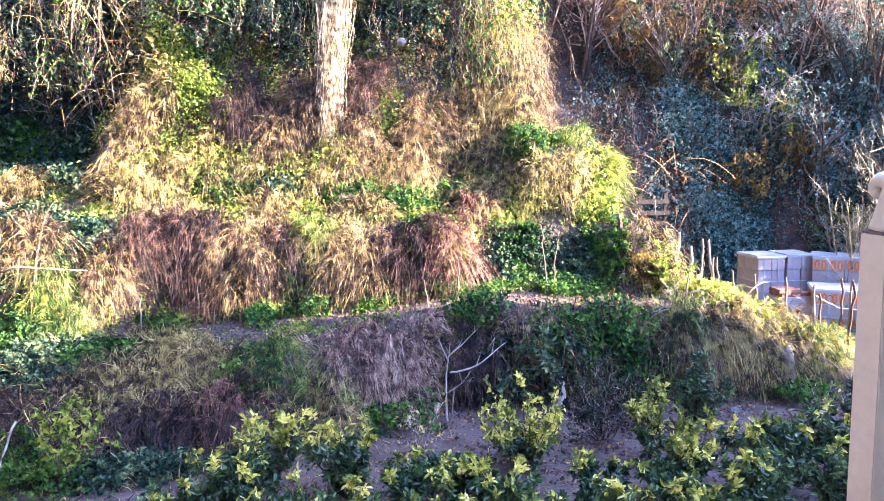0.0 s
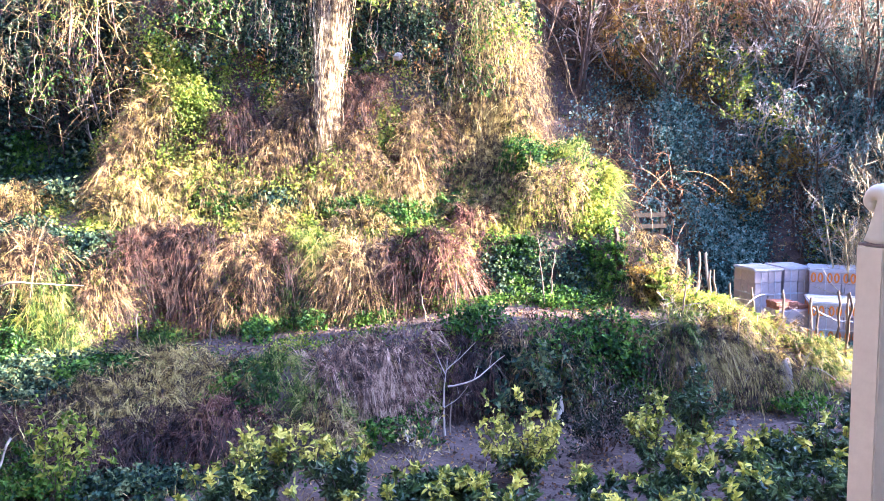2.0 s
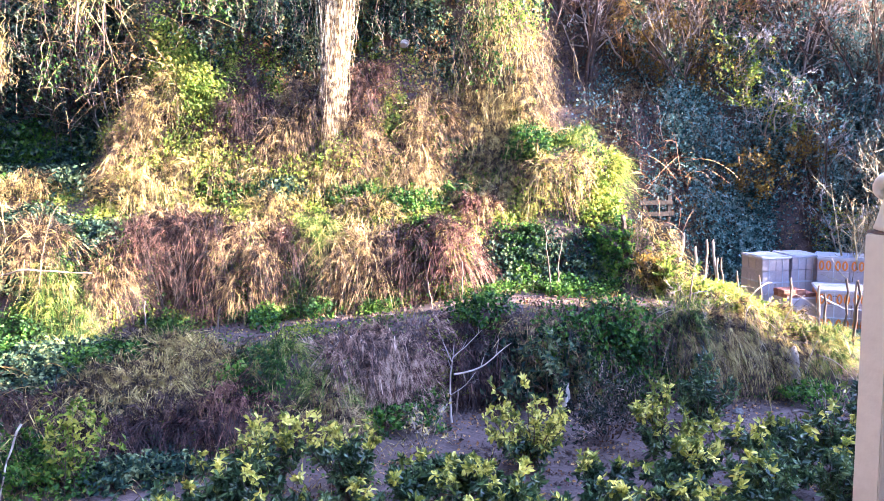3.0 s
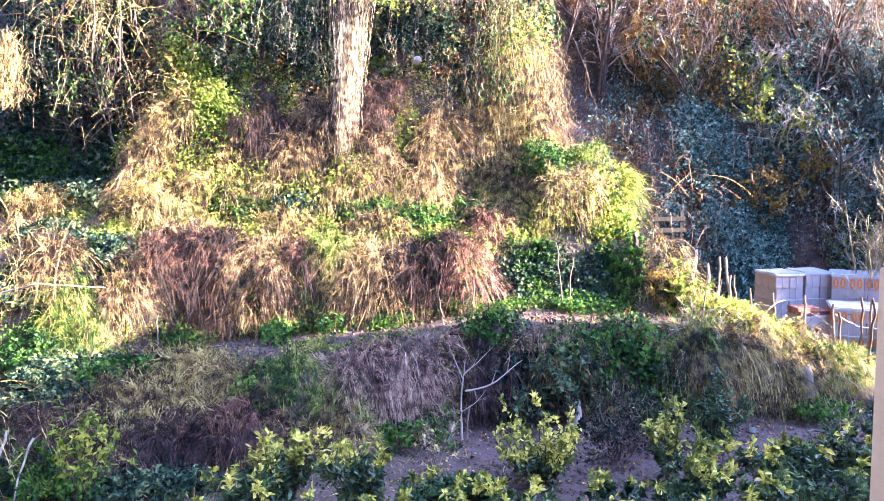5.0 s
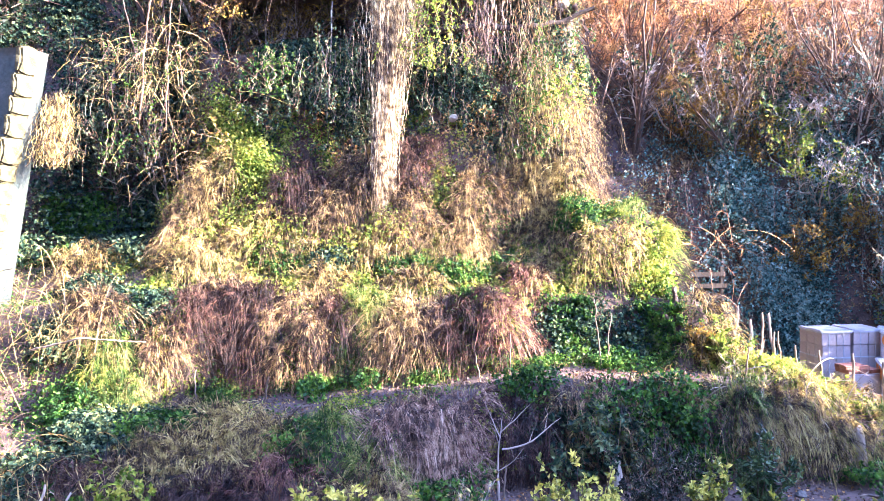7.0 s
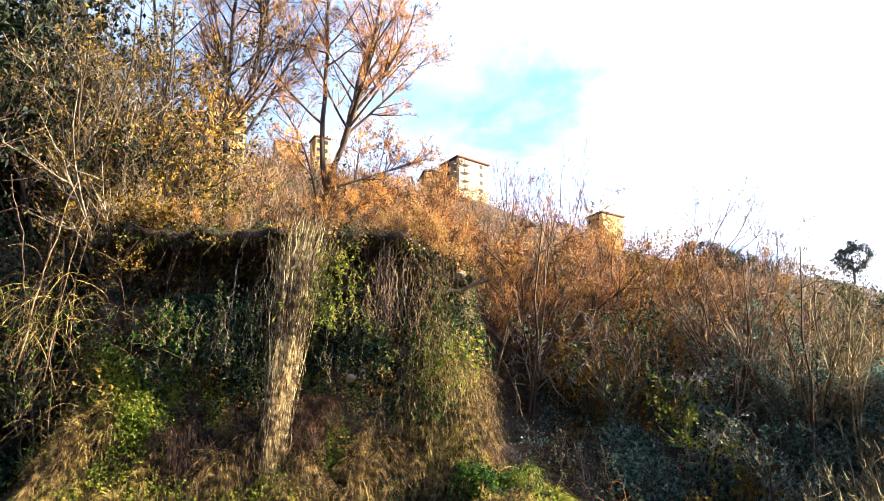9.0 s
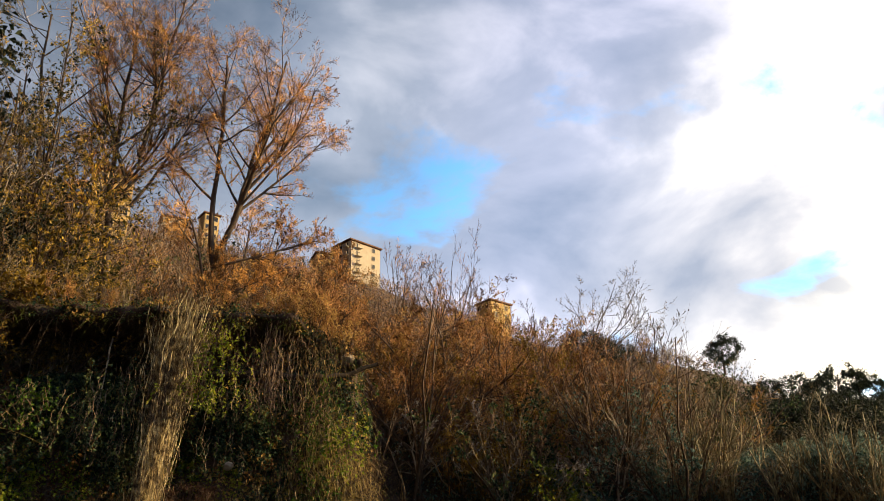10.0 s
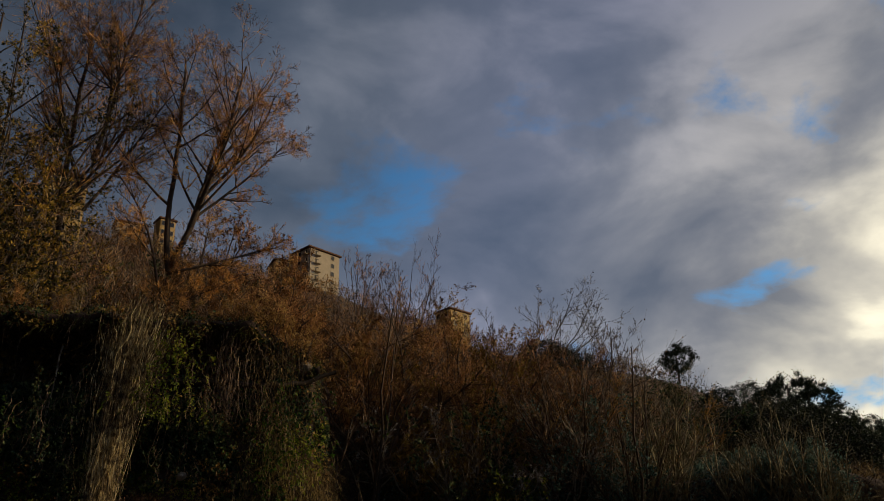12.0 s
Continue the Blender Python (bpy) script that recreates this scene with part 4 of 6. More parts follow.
# the two tall winter trees on the ledge
bare_tree("winter_tree", (-5.05, 22.9, 9.9), [((0, 0, 0), (0.09, 0.02, 1), 12.6), ((0.28, 0.0, 5.2), (0.55, 0.1, 1), 5.2), ((0.3, 0, 7.0), (0.1, 0.1, 1), 6.6), ((0.1, 0, 6.0), (-0.5, 0.1, 1), 4.8), ((0.4, 0, 7.6), (0.3, -0.1, 1), 5.4)],
          "tall bare winter tree on the ledge, twigs coloured as sunlit gold", SUNGOLDTWIG, None, 0.03, (17, 11, 6), 1, 44, thick=0.0105, fine=0.010, tips=6, bend=0.11, seed=501)
bare_tree("winter_tree", (-2.45, 22.9, 10.6), [((0, 0, 0), (0.13, 0, 1), 3.0), ((0.35, 0, 2.7), (-0.12, 0, 1), 8.0), ((0.2, 0, 2.0), (-0.35, 0, 1), 4.0), ((0.35, 0, 2.7), (0.34, 0.05, 1), 8.0), ((0.8, 0, 4.2), (0.2, 0.1, 1), 6.6), ((1.0, 0, 5.2), (0.6, 0.1, 1), 4.8), ((0.95, 0, 4.6), (0.85, -0.1, 0.9), 4.0),
          ((0.3, 0, 2.6), (1.2, -0.05, 0.55), 3.6), ((0.2, 0, 1.5), (1.9, -0.1, 0.65), 2.6)],
          "spreading many-stemmed bare tree with rust-coloured twigs on the ledge", SUNGOLDTWIG, None, 0.03, (15, 10, 6), 1, 46, thick=0.0125, fine=0.010, tips=6, bend=0.11, seed=502)

# overgrown trees beside the ledge
for az, r, h, mat, leaf, k in ((-17.3, 22.5, 8, TWIG, OLIVE, 5), (-19.0, 24.5, 12, PALETWIG, OLIVE, 5), (-21.5, 23.5, 9, PALETWIG, OLIVE, 3), (-24, 22.5, 9.5, PALETWIG, OLIVE, 2), (-18.5, 27, 9, PALETWIG, AMBER, 2)):
    bare_tree("climber_clad_tree", polar(az, r, -0.3), [((0, 0, 0), (0.05, 0, 1), h), ((0.2, 0, h * 0.12), (0.4, 0.1, 1), h * 0.75), ((-0.2, 0, h * 0.12), (-0.45, 0.1, 1), h * 0.8), ((0, 0, h * 0.1), (0.1, -0.4, 1), h * 0.7)],
              "straggling tree with olive and amber leaves above the ledge", mat, leaf, 0.10, (10, 7, 4), k, 46, group="trees above the ledge", thick=0.008)

# rust-coloured scrub that covers the hill behind
kinds = [
    shrub("scrub_bush", polar(2.5, 25, -0.1), 3.4, 2.6, "twiggy rust-brown winter scrub on the hillside", RUSTTWIG, RUST, 6, (8, 8), 1, 0.055, group="scrub on the hill"),
    shrub("scrub_bush", polar(6.0, 27, -0.1), 3.8, 3.0, "twiggy rust-brown winter scrub on the hillside", RUSTTWIG, RUST, 6, (9, 8), 1, 0.05, group="scrub on the hill"),
    shrub("scrub_bush", polar(9.5, 24, -0.1), 3.0, 2.6, "golden-leaved thicket bush on the hillside", SUNGOLDTWIG, AMBER, 6, (8, 7), 2, 0.06, group="scrub on the hill"),
    shrub("scrub_bush", polar(13.5, 26, -0.1), 4.0, 2.4, "bare grey-brown twiggy bush on the hillside", TWIG, RUST, 6, (9, 8), 1, 0.045, group="scrub on the hill"),
    shrub("scrub_bush", polar(22.0, 26, -0.1), 4.2, 2.4, "bare pale-twigged bush on the hillside", PALETWIG, RUST, 6, (9, 8), 1, 0.045, group="scrub on the hill"),
    shrub("scrub_bush", polar(18.0, 23, -0.1), 2.8, 2.6, "dark green evergreen bush in the valley", TWIG, IVY, 6, (6, 6), 6, 0.10, group="scrub on the hill"),
]
thickets = [
    shrub("thicket_bush", polar(-15, 20.6, -0.1), 3.2, 2.8, "overgrown thicket bush with olive and gold leaves", TWIG, OLIVE, 6, (9, 8), 5, 0.095, group="thicket above the ledge"),
    shrub("thicket_bush", polar(-19, 21.0, -0.1), 4.2, 3.0, "overgrown thicket bush with dark green leaves", TWIG, DARKLEAF, 6, (9, 8), 7, 0.11, group="thicket above the ledge"),
    shrub("thicket_bush", polar(-23, 21.0, -0.1), 4.0, 3.0, "overgrown thicket bush with amber leaves", PALETWIG, AMBER, 6, (9, 8), 2, 0.09, group="thicket above the ledge"),
]
rng = np.random.default_rng(77)
for i in range(62):
    az, r = rng.uniform(-44, -15.2), rng.uniform(20.0, 31)
    x, y, z = polar(az, r + (2.0 if az < -26 else 0.0), -0.15)
    w = [0.62, 0.03, 0.35] if az > -22 else [0.25, 0.7, 0.05] if az > -25 else [0.0, 1.0, 0.0]
    size = rng.uniform(0.9, 1.35) * (1 + 0.02 * (r - 20)) * (1.25 if az < -26 else 1.0)
    copy_thing(thickets[rng.choice(3, p=w)], pose(x, y, z, 0, 0, rng.uniform(0, 360)) @ Matrix.Diagonal((size, size, size * rng.uniform(0.9, 1.3), 1)))
for az, r, k, size in ((-14.5, 19.9, 2, 0.55), (-16.2, 20.2, 2, 0.6), (-19.0, 20.0, 0, 0.65), (-13.5, 21.0, 0, 0.6)):
    copy_thing(thickets[k], pose(*polar(az, r, -0.1), 0, 0, az * 40) @ Matrix.Scale(size, 4))
verdant = shrub("leafy_bush", polar(21.5, 21.6, -0.1), 2.4, 1.6, "leafy yellow-green bush on the valley shelf", PALETWIG, SUNNY, 6, (7, 6), 4, 0.10, group="bushes on the valley shelf")
gold = shrub("amber_bush", polar(15.5, 22.3, -0.1), 2.2, 2.2, "sunlit amber-leaved bush on the valley shelf", TWIG, AMBER, 6, (8, 7), 4, 0.10, group="bushes on the valley shelf")
for az, r, which, size in ((14.0, 22.8, gold, 0.6), (16.6, 21.6, gold, 0.9), (18.2, 21.8, gold, 0.9), (19.8, 21.6, gold, 0.7), (23.0, 21.6, verdant, 0.8), (21.0, 22.8, verdant, 0.7), (22.3, 20.9, gold, 0.8), (24.2, 21.6, gold, 0.7), (27.5, 21.4, verdant, 0.8), (12.0, 23.2, gold, 0.7), (16.2, 21.4, gold, 0.6), (21.0, 20.8, gold, 0.6), (29.5, 21.0, verdant, 0.7)):
    copy_thing(which, pose(*polar(az, r, -0.1), 0, 0, az * 33) @ Matrix.Scale(size, 4))
shade_bush = shrub("creeper_bush", polar(26.3, 21.6, -0.1), 3.2, 1.8, "pale-twigged bush draped in blue-green creepers", TWIG, HAZECREEPER, 7, (8, 7), 4, 0.10, group="bushes on the valley shelf")
for az, r, size in ((25.6, 22.0, 1.0), (27.0, 22.6, 0.95), (24.6, 23.0, 1.0), (28.6, 22.8, 0.8)):
    copy_thing(shade_bush, pose(*polar(az, r, -0.2), 0, 0, az * 51) @ Matrix.Scale(size, 4))
for i in range(300):
    az, q = rng.uniform(-16, 46), rng.uniform(0, 1)
    r = 21.5 + 70 * q ** 1.5
    if r < 24 and -14 < az < -3:
        continue
    if az > 33 and r < 75:
        continue
    x, y, z = polar(az, r, -0.15)
    w = [0.17, 0.15, 0.08, 0.46, 0.10, 0.04] if az < 15 else [0.14, 0.12, 0.16, 0.24, 0.24, 0.10] if az < 26 else [0.03, 0.04, 0.15, 0.2, 0.28, 0.30]
    if shady_side(x, y) > 0.5 and r < 23.5:
        w = [0.05, 0.08, 0.12, 0.45, 0.25, 0.05]
    pick = rng.choice(6, p=w)
    which = kinds[pick]
    room = (EYE_Z + r * math.tan(radians(float(skyline(az)) + (-0.9 if 2 < az < 9 or 14 < az < 18.5 else 0.6))) - z) / (3.4, 3.8, 3.0, 4.0, 4.2, 2.8)[pick]
    size = min(rng.uniform(0.8, 1.5) * (1 + 0.016 * (r - 22)), room)
    if size < 0.35:
        continue
    copy_thing(which, pose(x, y, z, 0, 0, rng.uniform(0, 360)) @ Matrix.Diagonal((size, size, size * rng.uniform(0.85, 1.15), 1)))

# pale bare saplings on the valley floor
kinds = [
    shrub("pale_sapling", polar(31.5, 18.5, -0.1), 3.7, 0.8, "slender bare sapling with pale bark", SAPTWIG, None, 5, (9, 8), 0, group="pale saplings", upright=2.2, branch=0.34),
    shrub("pale_sapling", polar(34.0, 19.5, -0.1), 3.4, 0.9, "slender bare sapling with pale bark", SAPTWIG, None, 5, (9, 8), 0, group="pale saplings", upright=2.2, branch=0.34),
]
for i in range(64):
    az, r = rng.uniform(28.5, 42), rng.uniform(17.5, 23)
    x, y, z = polar(az, r, -0.15)
    size = rng.uniform(0.85, 1.2)
    copy_thing(kinds[i % 2], pose(x, y, z, 0, 0, rng.uniform(0, 360)) @ Matrix.Scale(size, 4))
for az, r, h in ((23.5, 23, 4.0), (34.0, 19.5, 3.6), (29.5, 50, 6.5)):
    bare_tree("bare_tree", polar(az, r, -0.2), [((0, 0, 0), (0.1, 0, 1), h), ((0.1, 0, h * 0.15), (0.5, 0.1, 1), h * 0.8), ((0, 0, h * 0.12), (-0.5, 0, 1), h * 0.8), ((0, 0, h * 0.2), (0.15, -0.5, 1), h * 0.7)],
              "open bare tree with pale crooked branches", PALETWIG, None, per=(6, 5, 4), spread=40, group="bare trees on the hill", bend=0.3)


# scrub trees that rise out of the brushwood
for az, r, h, leaf in ((-1.5, 25, 5.0, RUST), (2.0, 23.5, 2.6, RUST), (5.5, 26, 2.6, RUST), (9.0, 24.5, 3.2, RUST), (12.5, 27, 5.5, RUST), (16.5, 25, 5.0, AMBER), (20.0, 28, 5.5, RUST), (8.0, 34, 2.8, RUST), (14.0, 38, 6.0, RUST), (1.0, 36, 3.0, AMBER), (-4.0, 33, 6.5, RUST), (24, 33, 5, RUST), (18, 23, 4.5, AMBER)):
    bare_tree("scrub_tree", polar(az, r, -0.2), [((0, 0, 0), (0.25, 0, 1), h), ((0.1, 0, h * 0.1), (0.8, 0.1, 1), h * 0.85), ((0, 0, h * 0.1), (-0.7, 0, 1), h * 0.8), ((0, 0, h * 0.15), (0.3, -0.7, 1), h * 0.7), ((0.1, 0, h * 0.1), (1.5, -0.2, 0.8), h * 0.7)],
              "crooked dark scrub tree with thin rust-coloured twigs", RUSTTWIG, leaf, 0.09, (9, 7, 5), 2, 42, group="scrub trees", thick=0.009, fine=0.014)


for az, r, h in ((0.3, 22.6, 3.2), (3.6, 22.8, 2.4), (6.8, 22.4, 2.5), (8.3, 23.2, 2.9), (10.4, 22.6, 4.6), (11.8, 24.0, 5.2), (14.6, 23.4, 5.0), (17.4, 24.2, 5.4), (19.2, 25.4, 5.6), (21.6, 24.6, 5.2), (13.2, 29.0, 5.0), (6.4, 30.0, 2.6), (23.6, 27.0, 5.4)):
    bare_tree("scrub_tree", polar(az, r, -0.2), [((0, 0, 0), (0.35, -0.1, 1), h), ((0.1, 0, h * 0.12), (1.0, -0.2, 0.9), h * 0.85), ((0, 0, h * 0.1), (-0.8, -0.1, 0.9), h * 0.8), ((0.1, 0, h * 0.2), (0.5, -0.6, 0.9), h * 0.6)],
              "crooked dark scrub tree with thin rust-coloured twigs", RUSTTWIG, RUST, 0.05, (8, 7, 5), 2, 46, group="scrub trees", thick=0.013, fine=0.011, bend=0.26)


def hill_woods(name, mat, n, weight, size, label):
    """Far woods: ragged leaf clumps heaped over the hill."""
    rng = next_rng()
    p, nor = strew(rng, n // 24, weight)
    r = np.hypot(p[:, 0], p[:, 1])
    p, r = np.repeat(p, 24, 0), np.repeat(r, 24)
    up = rand_dirs(rng, len(p)) * np.array([1.0, 1.0, 0.8])
    p = p + up * (0.011 * r + 0.5)[:, None] * rng.uniform(0.3, 1.1, (len(p), 1)) + np.array([0, 0, 1.0]) * (0.012 * r)[:, None]
    L = rng.uniform(0.5, 1.4, len(p)) * size * (0.4 + r / 110)
    v, f = leaves(p, rand_dirs(rng, len(p)), unit(up + rand_dirs(rng, len(p)) * 0.6), L, L * 0.6)
    tagged(new(name, mesh_of(name, v, f, mat)), label, "woods", kind="stuff")


def view_wedge(x, y, lo, hi, near, far):
    az, r = np.degrees(np.arctan2(x, y)), np.hypot(x, y)
    return ((az > lo) & (az < hi) & (r > near) & (r < far)) / np.maximum(r, 1) ** 1.2


hill_woods("rusty_woods", RUST, 90000, lambda x, y, z: view_wedge(x, y, -24, 33, 30, 262) * clumpy(x, y, 8, 1.0) ** 2, 0.15, "rust-brown winter woods over the hillside")
hill_woods("olive_woods", DARKLEAF, 30000, lambda x, y, z: view_wedge(x, y, -30, 50, 40, 262) * clumpy(x, y, 11, 6.0) ** 2, 0.2, "dark green evergreen woods over the hillside")
hill_woods("amber_woods", AMBER, 9000, lambda x, y, z: view_wedge(x, y, -24, 36, 30, 250) * clumpy(x, y, 7, 3.0) ** 2, 0.15, "golden-leaved patches of woods over the hillside")


def hill_twigs(name, mat, n, weight, label):
    """Bare upright twigs that stand over the far woods."""
    rng = next_rng()
    p, nor = strew(rng, n, weight)
    r = np.hypot(p[:, 0], p[:, 1])
    L = (0.9 + 0.013 * r) * rng.uniform(0.5, 1.7, n)
    way = unit(rand_dirs(rng, n) * 0.55 + np.array([0, 0, 1.0]))
    line = blade_lines(rng, p, way, L, np.zeros(n), 4, 0.3)
    v, f = ribbons(line, taper(n, 4, 0.006 + 0.0004 * r, 0.3), unit(np.cross(way, rand_dirs(rng, n))))
    tagged(new(name, mesh_of(name, v, f, mat)), label, "woods", kind="stuff")


hill_twigs("rusty_brushwood", RUSTTWIG, 30000, lambda x, y, z: view_wedge(x, y, -24, 33, 36, 175) * clumpy(x, y, 9, 5.2) ** 2, "bare rust-brown brushwood over the hillside")
hill_twigs("grey_brushwood", TWIG, 22000, lambda x, y, z: view_wedge(x, y, -24, 35, 32, 175) * clumpy(x, y, 7, 2.2) ** 2, "bare grey-brown brushwood over the hillside")


def crown_tree(name, place, height, radius, flat, label, group="", trunk=0.45, each=80, leaf=0.075, clumps=75, mat=None):
    """A leafy tree seen far off: trunk, limbs and a crown of many leaf clumps."""
    rng = next_rng()
    ob = thing(name, place, label, "tree", group)
    main = branch_lines(rng, np.zeros((1, 3)), np.array([[0.05, 0, 1.0]]), np.array([height * 0.8]), 6, 0.06)
    limbs, r1, n1 = fork(rng, main, np.array([height * 0.03]), np.array([height * 0.8]), 9, 50, 0.5, trunk, 4, 0.12, 0.1)
    link("trunk", stem_mesh("trunk", [(main, np.array([height * 0.03]), 6), (limbs, r1, 4)], BARK), ob)
    c = rand_dirs(rng, clumps) * rng.uniform(0.45, 1.0, (clumps, 1)) ** 0.6 * np.array([radius, radius, radius * flat])
    c = c * (1 + 0.16 * np.sin(c[:, :1] * 3 / radius) + 0.12 * np.cos(c[:, 2:] * 5 / radius)) + np.array([0, 0, height - radius * flat])
    p = np.repeat(c, each, 0)
    off = rand_dirs(rng, len(p))
    p = p + off * rng.uniform(0.1, 1, (len(p), 1)) * radius * 0.26
    L = rng.uniform(0.5, 1.3, len(p)) * radius * leaf
    v, f = leaves(p, rand_dirs(rng, len(p)), unit(off + rand_dirs(rng, len(p)) * 0.5), L, L * 0.7)
    link("crown", mesh_of("crown", v, f, mat or DARKLEAF), ob)
    return ob


def under(az, r, top, h):
    """The foot of a tree of height h whose top stands at that elevation."""
    x, y, z = polar(az, r)
    return (x, y, min(z + 0.5, EYE_Z + r * math.tan(radians(top)) - h))


crown_tree("pine_tree", under(33.0, 232, 16.05, 12.0), 12.0, 4.9, 1.0, "round dark pine standing alone on the ridge", trunk=0.4, clumps=110)
for az, r, h, w in ((22.9, 190, 8.5, 5.5), (24.6, 195, 8.0, 6.0), (26.2, 190, 6.5, 5.0)):
    crown_tree("umbrella_pine", under(az, r, 17.0 - 0.4 * (az - 22.9), h), h, w, 0.42, "flat-topped dark umbrella pine on the ridge", "umbrella pines", 0.6)
for az, r, h, w in ((-40, 25, 13, 4.5), (-35, 27, 14, 4.8), (-30.5, 26, 13, 4.2), (-32, 30, 14, 4.2), (-44, 25, 11, 4.5), (-33, 25, 9, 3.2), (-38, 26, 10, 3.6)):
    crown_tree("evergreen_tree", polar(az, r, -0.5), h, w, 1.25, "dense dark evergreen tree above the stone wall", "dark evergreens", 0.15, 46, 0.065, 90)
for az, r, h, w, top in ((35.2, 100, 6.5, 2.6, 12.8), (37.0, 95, 7.0, 2.7, 13.1), (38.5, 98, 7.0, 2.6, 12.7), (39.8, 92, 7.6, 2.9, 13.4), (41.1, 90, 7.0, 2.8, 12.5), (42.4, 90, 6.2, 2.7, 11.4), (43.9, 88, 5.4, 2.5, 10.2), (45.4, 88, 5.0, 2.5, 9.8), (47.3, 86, 5.0, 2.6, 9.4), (34.2, 80, 5.6, 2.4, 11.7), (36.0, 74, 5.6, 2.5, 11.6), (37.9, 72, 5.6, 2.6, 11.8), (39.6, 70, 5.6, 2.6, 11.6), (41.4, 68, 5.4, 2.6, 10.8), (43.2, 66, 5.0, 2.5, 9.6)):
    crown_tree("evergreen_oak", under(az, r, top, h), h, w, 0.95, "dense dark evergreen oak on the ridge", "evergreens on the ridge", 0.2, 80, 0.068)
crown_tree("golden_tree", under(32.0, 110, 13.5, 6.0), 6.0, 2.6, 0.9, "golden-leaved tree below the lone pine", trunk=0.2, mat=AMBER)
crown_tree("golden_tree", under(30.3, 105, 13.3, 5.5), 5.5, 2.4, 0.9, "rust-leaved tree on the slope below the ridge", trunk=0.2, mat=RUST)
# open bare trees that stand against the sky
bare_tree("bare_tree", polar(22.3, 45, -0.3), [((0, 0, 0), (0.06, 0, 1), 8.0), ((0.4, 0, 6.0), (0.02, 0, 1), 5.8), ((0.4, 0, 6.0), (0.4, 0.1, 1), 6.6), ((0.4, 0, 5.8), (0.75, 0, 1), 7.4), ((0.3, 0, 5.4), (1.2, -0.1, 0.9), 7.0), ((0.3, 0, 5.0), (1.6, 0.1, 0.7), 6.2)],
          "open bare tree with pale crooked branches against the sky", PALETWIG, None, per=(9, 7, 4), spread=42, group="bare trees on the hill", thick=0.0075, fine=0.017, bend=0.2)
for az, r, h, mat in ((9.4, 60, 12.8, RUSTTWIG), (11.2, 66, 13.6, TWIG), (12.4, 58, 12.2, RUSTTWIG), (14.2, 62, 12.4, TWIG), (15.6, 60, 11.4, RUSTTWIG), (19.0, 60, 11.0, TWIG), (27.5, 52, 10.5, PALETWIG)):
    bare_tree("bare_tree", polar(az, r, -0.3), [((0, 0, 0), (0.05, 0, 1), h), ((0.1, 0, h * 0.3), (0.25, 0.1, 1), h * 0.62), ((0, 0, h * 0.3), (-0.25, 0, 1), h * 0.62), ((0, 0, h * 0.35), (0.12, -0.2, 1), h * 0.6), ((0, 0, h * 0.25), (0.55, 0.2, 1), h * 0.6)],
              "bare twiggy tree with upright branches against the sky", mat, None, per=(8, 6, 4), spread=28, group="bare trees on the hill", thick=0.006, fine=0.022)
# bleached branches in the shaded valley
for az, r, h in ((25.4, 21.6, 3.0), (27.6, 21.2, 2.8), (24.0, 22.4, 3.0), (10.8, 22.2, 2.6), (13.6, 22.0, 2.8), (16.4, 22.6, 3.0), (20.6, 22.0, 2.8), (22.4, 21.4, 2.6)):
    bare_tree("bleached_tree", polar(az, r, -0.2), [((0, 0, 0), (0.1, -0.1, 1), h), ((0.05, 0, h * 0.2), (0.9, -0.3, 0.8), h * 0.8), ((0, 0, h * 0.2), (-0.9, -0.2, 0.9), h * 0.8), ((0, 0, h * 0.3), (0.3, -0.8, 0.7), h * 0.6)],
              "leafless tree with bleached crooked branches", WHITETWIG, None, per=(5, 5, 3), spread=44, group="bleached trees in the valley", thick=0.012, bark=CORK, bend=0.5)
for az, r, h, w, top in ((35.0, 58, 4.2, 2.2, 11.4), (36.6, 55, 4.4, 2.3, 11.2), (38.2, 56, 4.6, 2.4, 11.4), (39.9, 54, 4.6, 2.4, 11.2), (41.6, 52, 4.2, 2.3, 10.4), (43.3, 52, 3.8, 2.2, 9.4), (45.0, 50, 3.4, 2.2, 8.8), (46.8, 50, 3.2, 2.2, 8.6), (33.6, 60, 4.0, 2.2, 11.2), (37.4, 46, 3.6, 2.0, 10.4), (40.7, 45, 3.6, 2.0, 10.2), (34.6, 47, 3.4, 2.0, 10.3), (43.8, 44, 3.0, 2.0, 9.0)):
    crown_tree("evergreen_oak", under(az, r, top, h), h, w, 0.85, "dense dark evergreen oak on the slope below the ridge", "evergreens below the ridge", 0.15, 70, 0.065)
